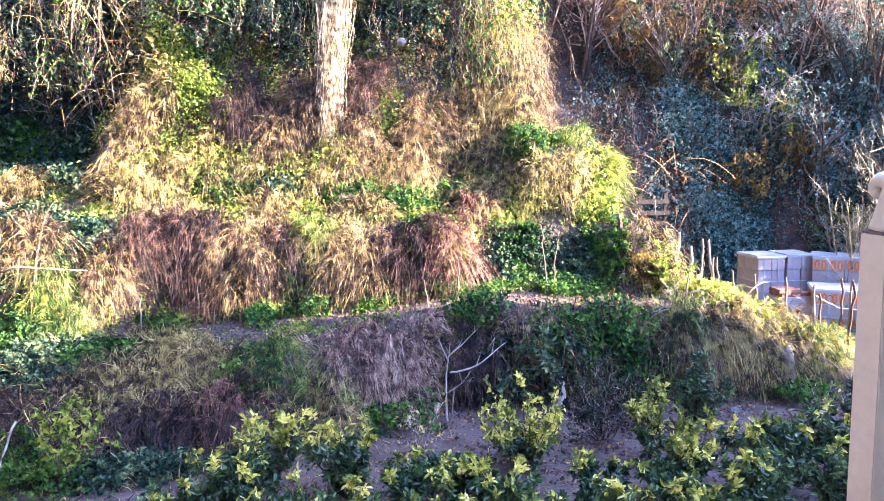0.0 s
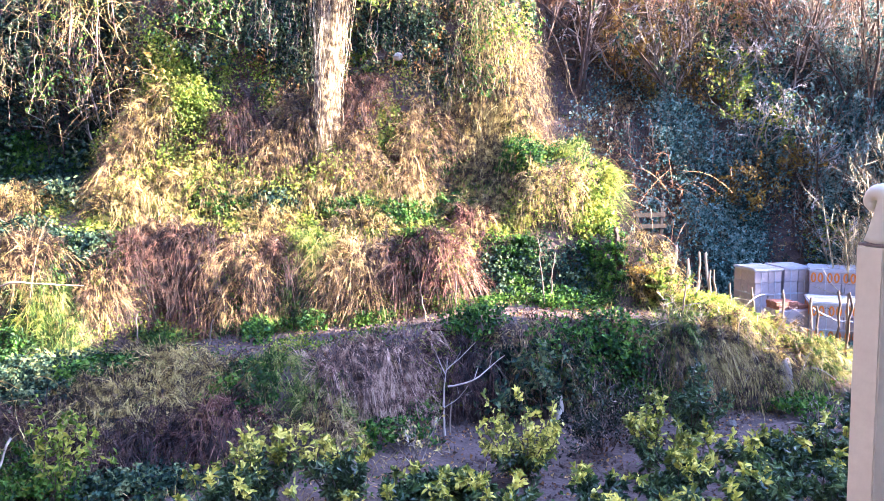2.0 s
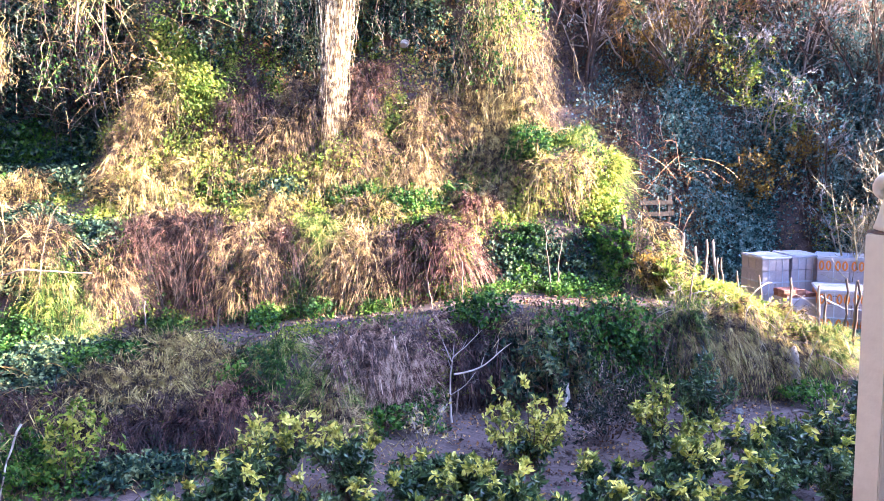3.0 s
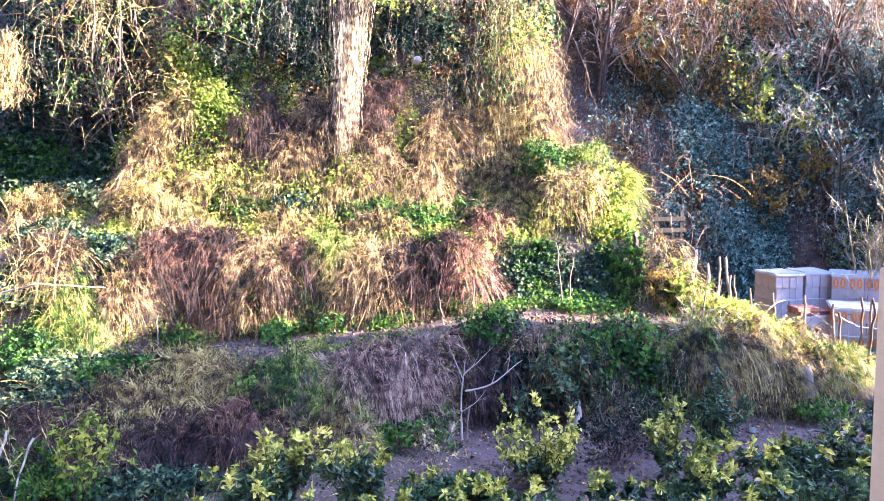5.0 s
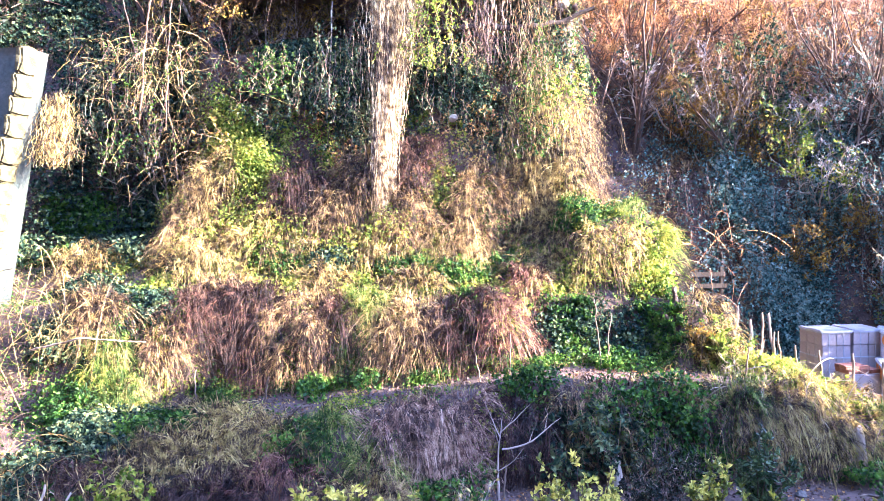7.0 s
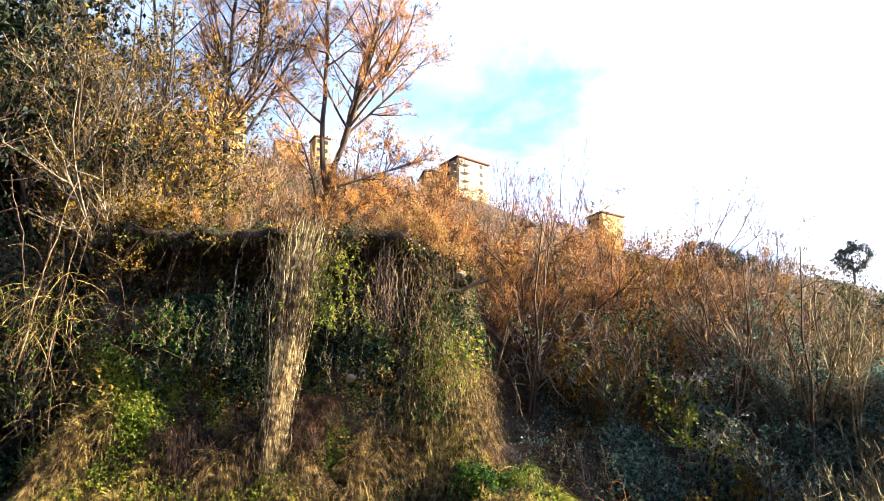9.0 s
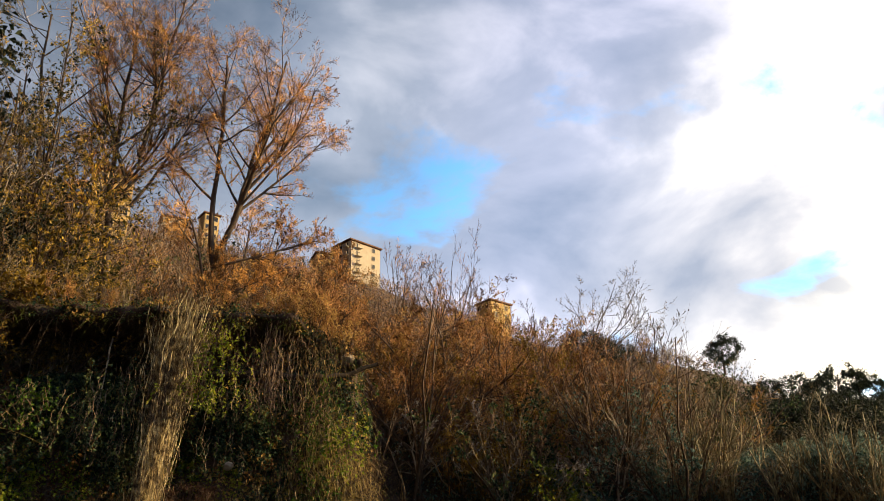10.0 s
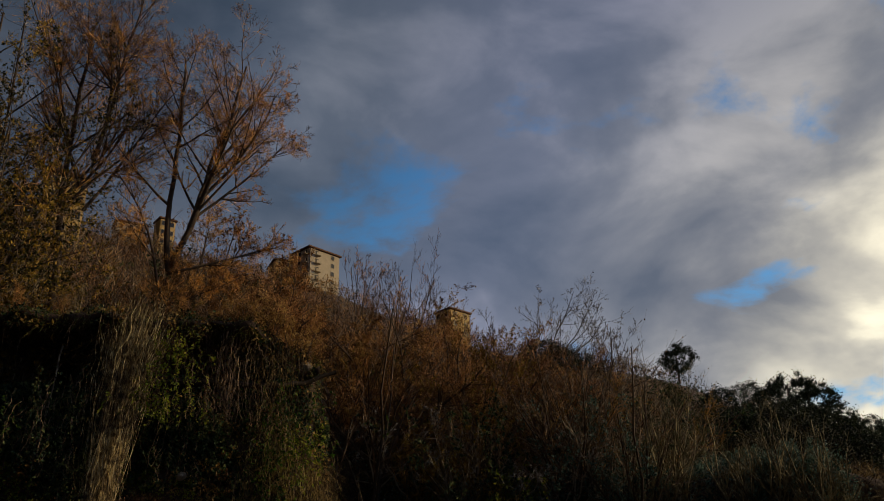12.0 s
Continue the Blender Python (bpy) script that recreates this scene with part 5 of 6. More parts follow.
# ---------------------------------------------------------------- hanging vines on the steep face
def hanging(name, x, y, top, low, wide_top, wide_low, n, mat, label, lean=0.0, thick=(0.006, 0.016), leaf=None, bow=0.6, flare=0.0, power=1.0):
    """A curtain of strands that hang from the ledge."""
    rng = next_rng()
    a = rng.normal(0, 0.38, n) + 0.12 * rng.standard_t(3, n)
    k = 10
    s = np.linspace(0, 1, k)
    # strands of every length start and end at all heights
    mid = rng.uniform(0, 1, n)
    span = rng.uniform(0.18, 0.75, n)
    head = np.maximum(mid - span / 2, rng.uniform(-0.08, 0.1, n))
    tail = np.minimum(mid + span / 2, rng.uniform(0.85, 1.03, n))
    u = head[:, None] + (tail - head)[:, None] * s[None]
    wid = wide_low + (wide_top - wide_low) * np.clip(1 - u, 0, 1.1) ** power
    px = x + a[:, None] * wid + lean * u + flare * np.clip(1 - u, 0, 1.1) ** 2 + np.cumsum(rng.normal(0, 0.042, (n, k)), 1)
    pz = top + (low - top) * u
    py = y + rng.normal(0, 0.13, n)[:, None] + np.cumsum(rng.normal(0, 0.022, (n, k)), 1) - bow * np.clip(u, 0, 2) ** 1.3
    line = np.stack([px, py, pz], -1)
    base = np.array([x, y, low])
    side = unit(rng.normal(size=(n, 3)) * np.array([1, 0.6, 0.1]))
    v, f = ribbons(line - base, taper(n, k, rng.uniform(*thick, n), 0.5), side)
    ob = new(name)
    ob.location = base
    tagged(ob, label, "hanging vines")
    tagged(link("strand_curtain", mesh_of("strand_curtain", v, f, mat, False, (VINE,), np.repeat(rng.uniform(0, 1, n) < 0.2, k - 1)), ob), kind="stuff")
    if leaf is not None:
        tagged(link("foliage", leaf_mesh("foliage", rng, line - base, 12, 0.085, leaf, 0.0), ob), kind="stuff")
    return ob


hanging("vine_column", -2.40, 17.7, 10.05, 4.15, 0.88, 0.1, 1500, PALESTRAW, "tall pale column of dead vines hanging from the ledge", 0.06, (0.005, 0.015), bow=1.25, flare=0.32, power=2.0)
hanging("vine_curtain", 1.75, 17.7, 7.0, 4.6, 0.45, 0.55, 360, VINE, "straw-coloured dead vines on the corner of the bank", 0.25, (0.005, 0.013))
hanging("vine_curtain", 1.20, 17.5, 7.6, 4.5, 0.75, 0.9, 480, STRAW, "straw-coloured curtain of dead vines on the corner of the bank", 0.2, (0.005, 0.013))
hanging("vine_curtain", -0.1, 17.8, 9.7, 7.4, 0.8, 1.0, 200, TWIG, "brown dead stems hanging over the dark limb", 0.0)


def ledge_lip():
    """The overhanging edge of the ledge: matted roots and earth, bearded with dead stems."""
    rng = next_rng()
    nx, ny = 90, 14
    xs = np.linspace(-7.6, 2.05, nx)
    front = 17.72 + 0.25 * ripple(xs, xs * 0 + 3, 0.8, 1.4) + 0.5 * smooth(xs, 0.2, 1.6) + 1.2 * smooth(-xs, 6.4, 7.6)
    v = np.linspace(0, 1, ny)
    X = np.repeat(xs[:, None], ny, 1)
    Y = front[:, None] + (21.6 - front)[:, None] * v[None]
    crest = 10.2 - 0.9 * smooth(X, 0.2, 1.9) + 0.09 * ripple(X, Y, 0.8, 2.2) + 0.09 * ripple(X, Y, 0.22, 5.2)
    top = crest - 0.22 * (1 - smooth(v, 0, 0.12))[None]
    low = crest - 0.32 - 0.16 * ripple(X, Y, 0.5, 7.1) - 0.25 * smooth(v, 0.3, 1)[None]
    n = nx * ny
    verts = np.concatenate([np.stack([X, Y, top], -1).reshape(-1, 3), np.stack([X, Y + 0.1, low], -1).reshape(-1, 3)])
    i, j = np.meshgrid(np.arange(nx - 1), np.arange(ny - 1), indexing="ij")
    q = np.stack([i * ny + j, (i + 1) * ny + j, (i + 1) * ny + j + 1, i * ny + j + 1], -1).reshape(-1, 4)
    e = np.arange(nx - 1) * ny
    rim = np.stack([e, e + n, e + ny + n, e + ny], -1)
    c = np.arange(ny - 1)
    ends = np.concatenate([np.stack([c, c + 1, c + 1 + n, c + n], -1), np.stack([c, c + n, c + 1 + n, c + 1], -1) + (nx - 1) * ny])
    ob = new("ledge_overhang", mesh_of("ledge_overhang", verts, np.concatenate([q, (q + n)[:, ::-1], rim, ends]), SOIL, True))
    tagged(ob, "overhanging edge of the ledge, dark earth matted with roots", "ground", kind="structure")
    for name, mat, n, lo, hi, fall, label in (("lip_stems", DARKVINE, 1400, 0.1, 0.35, 1.1, "brown dead stems matted over the edge of the ledge"), ("lip_straw", GRASS, 2600, 0.1, 0.32, 0.9, "thin grass on the edge of the ledge"), ("lip_twigs", DARKVINE, 900, 0.2, 0.8, 1.4, "thin grey roots and stems hanging from the ledge")):
        k = rng.integers(0, nx, n)
        w = np.minimum(np.abs(rng.normal(0, 0.14, n)), 1) * (rng.uniform(0, 1, n) < 0.85) + 0.0
        p = np.stack([xs[k] + rng.uniform(-0.06, 0.06, n), front[k] + (21.6 - front[k]) * w, crest[k, np.minimum((w * (ny - 1)).astype(int), ny - 1)] - 0.18 * (w < 0.06)], -1)
        p[:, 2] -= rng.uniform(0, 0.35, n) * (w < 0.03)
        way = unit(rand_dirs(rng, n) * 0.8 + np.array([0, -0.55, 0.25]))
        L = rng.uniform(lo, hi, n)
        line = blade_lines(rng, p, way, L, rng.uniform(0.4, 1.0, n) * fall, 5, 0.3)
        vv, ff = ribbons(line, taper(n, 5, rng.uniform(0.005, 0.014, n)), unit(np.cross(way, rand_dirs(rng, n))))
        tagged(new(name, mesh_of(name, vv, ff, mat)), label, "dead vines", kind="stuff")


    for name, mat, n, size, label, category in (("lip_ivy", IVY, 2600, 0.085, "ivy leaves over the edge of the ledge", "ivy"), ("lip_leaves", RUST, 1500, 0.08, "withered leaves caught on the edge of the ledge", "dead leaves")):
        k = rng.integers(0, nx, n)
        keep = rng.uniform(0, 1, n) < clumpy(xs[k], xs[k] * 0 + size * 90, 0.5, 1.7) ** 2
        k = k[keep]
        n = len(k)
        p = np.stack([xs[k] + rng.uniform(-0.06, 0.06, n), front[k] + rng.uniform(-0.12, 0.3, n), crest[k, 0] - rng.uniform(-0.05, 0.45, n)], -1)
        L = rng.uniform(0.6, 1.3, n) * size
        vv, ff = leaves(p, unit(rand_dirs(rng, n) + np.array([0, 0, -0.6])), unit(rand_dirs(rng, n) + np.array([0, -0.8, 0.3])), L, L * 0.75)
        tagged(new(name, mesh_of(name, vv, ff, mat)), label, category, kind="stuff")


ledge_lip()
dry = shrub("dry_bush", (0.9, 18.4, 9.75), 1.3, 1.1, "rusty dead-leaved bush on the edge of the ledge", RUSTTWIG, RUST, 8, (7, 7), 2, 0.06, group="dry bushes on the ledge")
for x, y, z, size, turn in ((0.3, 18.0, 9.9, 0.8, 60), (0.8, 18.05, 9.65, 0.9, 90), (1.3, 18.1, 9.35, 0.9, 10), (1.6, 18.4, 9.2, 0.95, 140), (1.9, 18.6, 9.0, 0.8, 200), (-0.5, 18.3, 10.1, 0.6, 250), (-1.2, 18.6, 10.15, 0.6, 300), (-4.7, 18.1, 10.1, 0.55, 20), (-5.4, 18.0, 10.1, 0.6, 110), (-3.9, 18.2, 10.1, 0.45, 160)):
    copy_thing(dry, pose(x, y, z, 0, 0, turn) @ Matrix.Scale(size, 4))
for x, y, k, size, turn in ((-6.9, 18.6, 2, 0.42, 10), (-6.2, 18.3, 2, 0.38, 80), (-5.6, 18.5, 0, 0.36, 150), (-4.9, 18.3, 2, 0.3, 200), (-4.3, 18.7, 0, 0.34, 250), (-3.6, 18.4, 2, 0.24, 300), (-7.4, 19.2, 0, 0.5, 40), (-0.9, 18.6, 0, 0.26, 120), (0.1, 18.5, 2, 0.24, 20)):
    copy_thing(thickets[k], pose(x, y, 10.1, 0, 0, turn) @ Matrix.Scale(size, 4))


def canes(x, y, z, n, reach, mat, label):
    """A tangle of dead canes that arch out of the slope and hang."""
    rng = next_rng()
    start = rng.normal(0, 1, (n, 3)) * np.array([0.75, 0.2, 0.45])
    way = unit(rng.normal(0, 1, (n, 3)) * np.array([1.0, 0.4, 0.5]) + np.array([0, -0.7, 0.7]))
    L = rng.uniform(0.4, 1.0, n) * reach
    line = blade_lines(rng, start, way, L, rng.uniform(0.5, 1.3, n), 8, 0.35)
    v, f = ribbons(line, taper(n, 8, rng.uniform(0.005, 0.017, n), 0.5), unit(rng.normal(size=(n, 3))))
    ob = new("cane_tangle", mesh_of("cane_tangle", v, f, mat))
    ob.location = (x, y, z)
    tagged(ob, label, "dead canes", kind="stuff")


canes(-7.5, 17.0, 7.9, 170, 1.2, STRAW, "tangle of pale arching canes beside the ledge")
canes(-7.9, 16.9, 7.9, 60, 1.1, PALEVINE, "tangle of pale arching canes beside the ledge")
canes(-7.2, 17.3, 8.3, 30, 1.2, TWIG, "tangle of grey dead canes beside the ledge")
shrub("amber_bush", (-5.5, 17.95, 9.9), 0.9, 0.9, "small bush with large withered amber leaves on the ledge", TWIG, AMBER, 7, (5, 4), 3, 0.14, group="amber bushes on the ledge")
shrub("amber_bush", (-6.3, 17.95, 9.95), 0.9, 0.9, "small bush with large withered amber leaves on the ledge", TWIG, AMBER, 7, (5, 4), 2, 0.13, group="amber bushes on the ledge")
canes(-6.9, 16.9, 6.0, 160, 0.9, VINE, "straw-coloured canes arching over the slope")
canes(-8.2, 13.2, 2.7, 200, 1.3, STRAW, "pale dead canes over the dry grass")
canes(4.3, 12.75, 1.1, 110, 1.0, PALETWIG, "dry brushwood hanging over the bank")
canes(5.4, 12.75, 0.8, 90, 0.9, PALETWIG, "dry brushwood hanging over the bank")
canes(3.9, 16.1, 3.6, 90, 1.2, RUSTTWIG, "golden dead stems behind the hump")
canes(-5.8, 9.4, 0.7, 160, 1.1, STRAW, "long dead canes at the foot of the bank")
for x, y, z in ((4.6, 20.4, 4.6), (6.4, 20.0, 3.4), (8.0, 20.6, 4.8), (9.7, 20.2, 4.4), (11.6, 20.4, 5.0), (5.6, 21.4, 6.0), (9.0, 21.6, 6.4)):
    canes(x, y, z, 130, 1.9, VINE, "brown dead creepers hanging in the shaded valley")
# ivy with HERB or SUNNY leaves has sunlight put into its brighter leaf colour
hanging("ivy_curtain", -4.3, 17.7, 8.2, 6.4, 2.0, 2.0, 60, TWIG, "ivy hanging down the steep face", 0.0, leaf=IVY)
hanging("ivy_curtain", -5.2, 17.7, 8.3, 7.0, 1.3, 1.3, 55, TWIG, "sunlit ivy trailing over the hollow in the face", 0.0, leaf=HERB)
hanging("ivy_curtain", -3.6, 17.6, 8.8, 6.6, 0.8, 0.8, 50, TWIG, "sunlit ivy trailing over the hollow in the face", 0.0, leaf=IVY)
hanging("ivy_curtain", -8.9, 18.3, 9.0, 5.2, 2.2, 2.2, 70, TWIG, "dark ivy hanging beside the stone wall", 0.0, leaf=IVY)
hanging("ivy_curtain", -8.1, 17.5, 8.8, 5.4, 1.3, 1.1, 45, TWIG, "green ivy strands trailing in the gully", 0.0, leaf=HERB)
hanging("ivy_curtain", -3.1, 17.9, 8.6, 5.6, 0.8, 0.7, 40, TWIG, "ivy hanging down the steep face", 0.0, leaf=IVY)
hanging("ivy_curtain", -1.35, 17.55, 9.7, 7.4, 0.9, 1.1, 80, TWIG, "ivy hanging down the steep face, coloured as sunlit", 0.0, leaf=SUNNY)
hanging("ivy_curtain", -0.9, 17.9, 8.2, 6.2, 1.5, 1.4, 60, TWIG, "ivy hanging down the steep face", 0.0, leaf=IVY)
hanging("vine_curtain", 0.9, 17.75, 9.6, 7.3, 0.9, 1.0, 170, VINE, "brown dead stems hanging from the ledge", 0.0)
hanging("ivy_curtain", 1.0, 17.2, 6.9, 5.4, 0.9, 0.8, 26, TWIG, "ivy leaves among the dead vines on the corner", 0.0, leaf=HERB)
hanging("ivy_curtain", 1.6, 17.25, 7.6, 6.0, 0.7, 0.7, 26, TWIG, "yellow-green ivy on the corner of the bank", 0.0, leaf=SUNNY)
hanging("vine_curtain", 1.2, 17.3, 6.6, 4.2, 1.5, 1.6, 260, VINE, "brown dead vines over the corner of the bank", 0.1, (0.006, 0.016))
hanging("ivy_curtain", 1.2, 17.7, 8.6, 6.6, 1.3, 1.2, 70, TWIG, "ivy hanging down the steep face", 0.0, leaf=HERB)
for x, y, top, low in ((5.2, 19.6, 5.4, 1.2), (6.6, 19.6, 4.8, 1.0), (8.2, 19.8, 5.0, 1.0), (9.8, 19.5, 5.2, 1.2), (11.5, 19.5, 5.5, 1.5), (7.3, 21.0, 6.5, 3.0), (10.3, 20.8, 6.5, 3.0)):
    hanging("ivy_curtain", x, y, top, low, 1.6, 1.6, 170, TWIG, "shaded ivy and creepers hanging over the valley side", 0.0, leaf=HAZECREEPER)


# ---------------------------------------------------------------- garden shrubs
def citrus(place, height, width, shoots, young, label, dark=BROADLEAF):
    """A citrus bush: stems, dark inner leaves and pale young shoots on top."""
    rng = next_rng()
    ob = thing("citrus_bush", place, label, "bush", "citrus bushes")
    a = rng.uniform(0, 2 * np.pi, shoots)
    lean = np.sqrt(rng.uniform(0, 1, shoots)) * width / height * 0.7
    main = branch_lines(rng, np.zeros((shoots, 3)), unit(np.stack([np.cos(a) * lean, np.sin(a) * lean, np.ones(shoots)], 1)), height * rng.uniform(0.6, 1.0, shoots), 7, 0.11, 0.05)
    r0 = np.full(shoots, 0.011 * height)
    l1, r1, n1 = fork(rng, main, r0, np.full(shoots, height), 8, 42, 0.30, 0.07, 5, 0.14, 0.12)
    for i in range(shoots):
        link("stem", stem_mesh("stem", [(main[i:i + 1], r0[i:i + 1], 5), (l1[i * 8:i * 8 + 8], r1[i * 8:i * 8 + 8], 4)], BARK), ob)
    z = l1[:, -1, 2]
    fresh = (z > np.quantile(z, 1 - young)) if young > 0 else np.zeros(len(z), bool)
    tagged(link("foliage", leaf_mesh("foliage", rng, np.concatenate([l1[~fresh], l1[~fresh]]), 9, 0.085, dark, 0.05, round_leaves, 0.5), ob), kind="stuff")
    if young > 0:
        tagged(link("young_foliage", leaf_mesh("young_foliage", rng, np.concatenate([l1[fresh], main[:, [2, 3, 4, 5, 6]][rng.uniform(0, 1, shoots) < young]]), 12, 0.085, YOUNG, 0.05, round_leaves, 0.52), ob, "pale yellow-green young leaves"), kind="stuff")
    return ob


citrus(at_ground(1.05, 9.6), 1.2, 1.9, 15, 0.7, "citrus bush with pale yellow young leaves on bare soil")
citrus(at_ground(-2.15, 9.0), 1.1, 1.6, 12, 0.5, "citrus bush with yellow-tipped shoots below the bank")
citrus(at_ground(2.72, 9.75), 1.1, 0.7, 7, 0.6, "slender citrus bush with pale yellow shoots")
citrus(at_ground(3.05, 9.1), 0.95, 0.9, 9, 0.5, "small citrus bush with bright yellow young leaves")
citrus(at_ground(3.6, 10.8), 1.15, 1.3, 12, 0.0, "dark leafy citrus bush on the dug plot")
citrus(at_ground(-1.2, 8.75), 1.0, 1.4, 13, 0.2, "low citrus bush with a few yellow tips")
for x, y, h, w, k in ((-0.4, 8.35, 0.75, 1.3, 0.15), (1.7, 8.4, 0.65, 1.3, 0.1), (2.6, 8.3, 0.8, 1.3, 0.12), (3.9, 8.7, 0.95, 1.3, 0.06), (4.9, 9.2, 1.0, 1.3, 0.1), (5.8, 10.0, 0.95, 1.2, 0.04), (5.2, 8.6, 1.1, 1.3, 0.08), (-2.4, 8.2, 0.8, 1.4, 0.1), (0.6, 8.2, 0.7, 1.3, 0.12), (5.9, 9.2, 1.0, 1.2, 0.04),
                      (-1.9, 7.7, 0.75, 1.3, 0.06), (-1.0, 7.6, 0.7, 1.3, 0.05), (-0.1, 7.65, 0.62, 1.2, 0.08), (0.9, 7.6, 0.6, 1.3, 0.06), (1.8, 7.6, 0.66, 1.3, 0.08), (2.7, 7.6, 0.7, 1.2, 0.1), (3.4, 7.9, 0.8, 1.3, 0.05), (4.3, 8.0, 0.95, 1.3, 0.06), (-2.9, 7.75, 0.7, 1.2, 0.03), (0.2, 8.9, 0.5, 0.9, 0.1), (4.4, 9.6, 0.7, 0.9, 0.15)):
    citrus(at_ground(x, y), h, w, 15, k, "dark green citrus bush in the lower garden")
shrub("grey_shrub", at_ground(2.3, 10.6), 1.0, 1.3, "round grey-green dense shrub on bare soil", TWIG, DARKLEAF, 16, (6, 6), 5, 0.05, "shrub")
shrub("leafy_shrub", at_ground(-4.6, 8.9), 1.1, 0.8, "young shrub with bright yellow-green leaves", TWIG, SUNNY, 7, (5, 4), 4, 0.09, "shrub")
shrub("leafy_shrub", at_ground(-5.6, 9.2), 0.9, 1.2, "leafy dark green shrub under dry grass", TWIG, HERB, 9, (5, 5), 4, 0.08, "shrub")
shrub("leafy_shrub", at_ground(1.75, 12.0), 1.25, 1.1, "dark broad-leaved shrub against the bank", TWIG, IVY, 11, (5, 5), 5, 0.11, "shrub")
shrub("leafy_shrub", at_ground(1.05, 12.1), 1.1, 0.8, "blue-green broad-leaved shrub against the bank", TWIG, IVY, 8, (5, 4), 4, 0.14, "shrub")
shrub("leafy_shrub", at_ground(4.1, 13.9), 0.9, 0.35, "yellow-green leafy shrub on the corner of the bank", TWIG, SUNNY, 8, (5, 5), 4, 0.08, "shrub")
shrub("leafy_shrub", at_ground(3.75, 14.0), 0.8, 0.35, "half-dry brown shrub on the corner of the bank", TWIG, OLIVE, 9, (6, 5), 4, 0.08, "shrub")
shrub("bare_shrub", at_ground(3.75, 15.9), 1.6, 1.0, "bare golden twigs standing on the sunlit hump", RUSTTWIG, None, 12, (4, 3), 0, category="shrub")
shrub("bare_shrub", at_ground(4.2, 12.75), 0.9, 1.3, "dry bare twigs leaning over the bank", PALETWIG, None, 8, (4, 3), 0, category="shrub")
shrub("bare_shrub", at_ground(5.9, 11.6), 0.7, 1.2, "dry bare brushwood on the soil", PALETWIG, None, 8, (4, 3), 0, category="shrub")
shrub("bare_shrub", at_ground(-0.3, 10.2), 0.9, 0.8, "small bare shrub with a few dry leaves", PALETWIG, STRAW, 8, (4, 4), 1, 0.08, category="shrub")

# forked sapling on the plot
bare_tree("forked_sapling", at_ground(0.05, 11.2), [((0, 0, 0), (0.0, 0, 1), 1.2), ((0.02, 0, 0.95), (-0.5, 0, 1), 0.6), ((0.02, 0, 1.0), (0.75, 0, 0.9), 0.62), ((0.0, 0, 0.45), (1.0, 0.1, 0.5), 0.5), ((0.05, 0.05, 0.75), (1, 0, 0.1), 1.0)],
          "leafless forked sapling on the dug plot", PALETWIG, None, per=(2, 2, 1), spread=40, thick=0.016, bark=CORK)


# ---------------------------------------------------------------- stakes, stump, fence posts
def stake(name, place, height, lean, turn, radius, label, mat=WOOD, group="stakes", category="stake"):
    """A cut branch driven into the ground: slightly crooked, knotted, with a sloping cut end."""
    rng = next_rng()
    k = 8
    s = np.linspace(-0.12, 1, k)
    a = radians(turn)
    d = np.array([math.sin(radians(lean)) * math.cos(a), math.sin(radians(lean)) * math.sin(a), math.cos(radians(lean))])
    line = s[:, None] * height * d + rng.normal(0, 0.012, (k, 3)) * height ** 0.5
    r = radius * (1.1 - 0.35 * s) * (1 + rng.normal(0, 0.07, k))
    v, f = tubes(line[None], r[None], 7)
    v[-7:] += np.outer(v[-7:, 0] - line[-1, 0], d) * 0.9
    cap = np.array([[len(v) - 7, len(v) - 6, len(v) - 5, len(v) - 4], [len(v) - 7, len(v) - 4, len(v) - 3, len(v) - 2], [len(v) - 7, len(v) - 2, len(v) - 1, len(v) - 7]])
    ob = new(name, mesh_of(name, v, np.concatenate([f, cap[:2]]), mat, True))
    ob.location = place
    return tagged(ob, label, category, group)


for x, y, h, lean, turn, r in ((-1.9, 14.15, 0.62, 22, 170, 0.016), (0.28, 13.75, 0.72, 2, 0, 0.016), (-5.2, 13.0, 0.75, 2, 90, 0.014), (-3.93, 12.7, 0.6, 14, 20, 0.016), (1.9, 13.85, 1.3, 4, 190, 0.014), (2.02, 13.9, 1.0, 5, 20, 0.012), (4.14, 12.95, 0.55, 6, 10, 0.016), (-0.25, 13.3, 0.5, 8, 160, 0.010), (-1.15, 13.95, 0.45, 5, 60, 0.012), (0.12, 11.3, 0.5, 4, 0, 0.014)):
    stake("wooden_stake", at_ground(x, y), h, lean, turn, r, "thin weathered stake standing on the terrace")
for x, y, h, lean in ((4.3, 14.2, 0.85, 3), (5.0, 14.0, 0.95, 5), (5.55, 13.35, 1.0, 3), (5.95, 13.1, 0.9, 2), (6.35, 12.9, 0.95, 4), (6.75, 12.85, 1.3, 5), (6.95, 12.95, 1.2, 3), (5.3, 13.7, 0.9, 8), (7.2, 12.8, 1.1, 4), (5.75, 13.5, 0.7, 12), (4.7, 13.9, 1.2, 12), (5.15, 14.1, 1.1, 7), (6.1, 13.4, 0.8, 6), (6.55, 13.1, 0.8, 9), (6.85, 12.75, 1.5, 10)):
    stake("fence_stake", at_ground(x, y), h, lean, x * 90, 0.024, "rough wooden fence stake on the edge of the terrace", group="fence stakes")
for x, y, h, lean in ((4.6, 17.3, 1.6, 4), (5.1, 17.0, 1.9, 8), (5.6, 17.2, 1.5, 5), (6.2, 17.2, 1.7, 10)):
    stake("leaning_pole", at_ground(x, y), h, lean, x * 77, 0.035, "pale pole leaning in the shaded valley", CORK, "leaning poles", "pole")


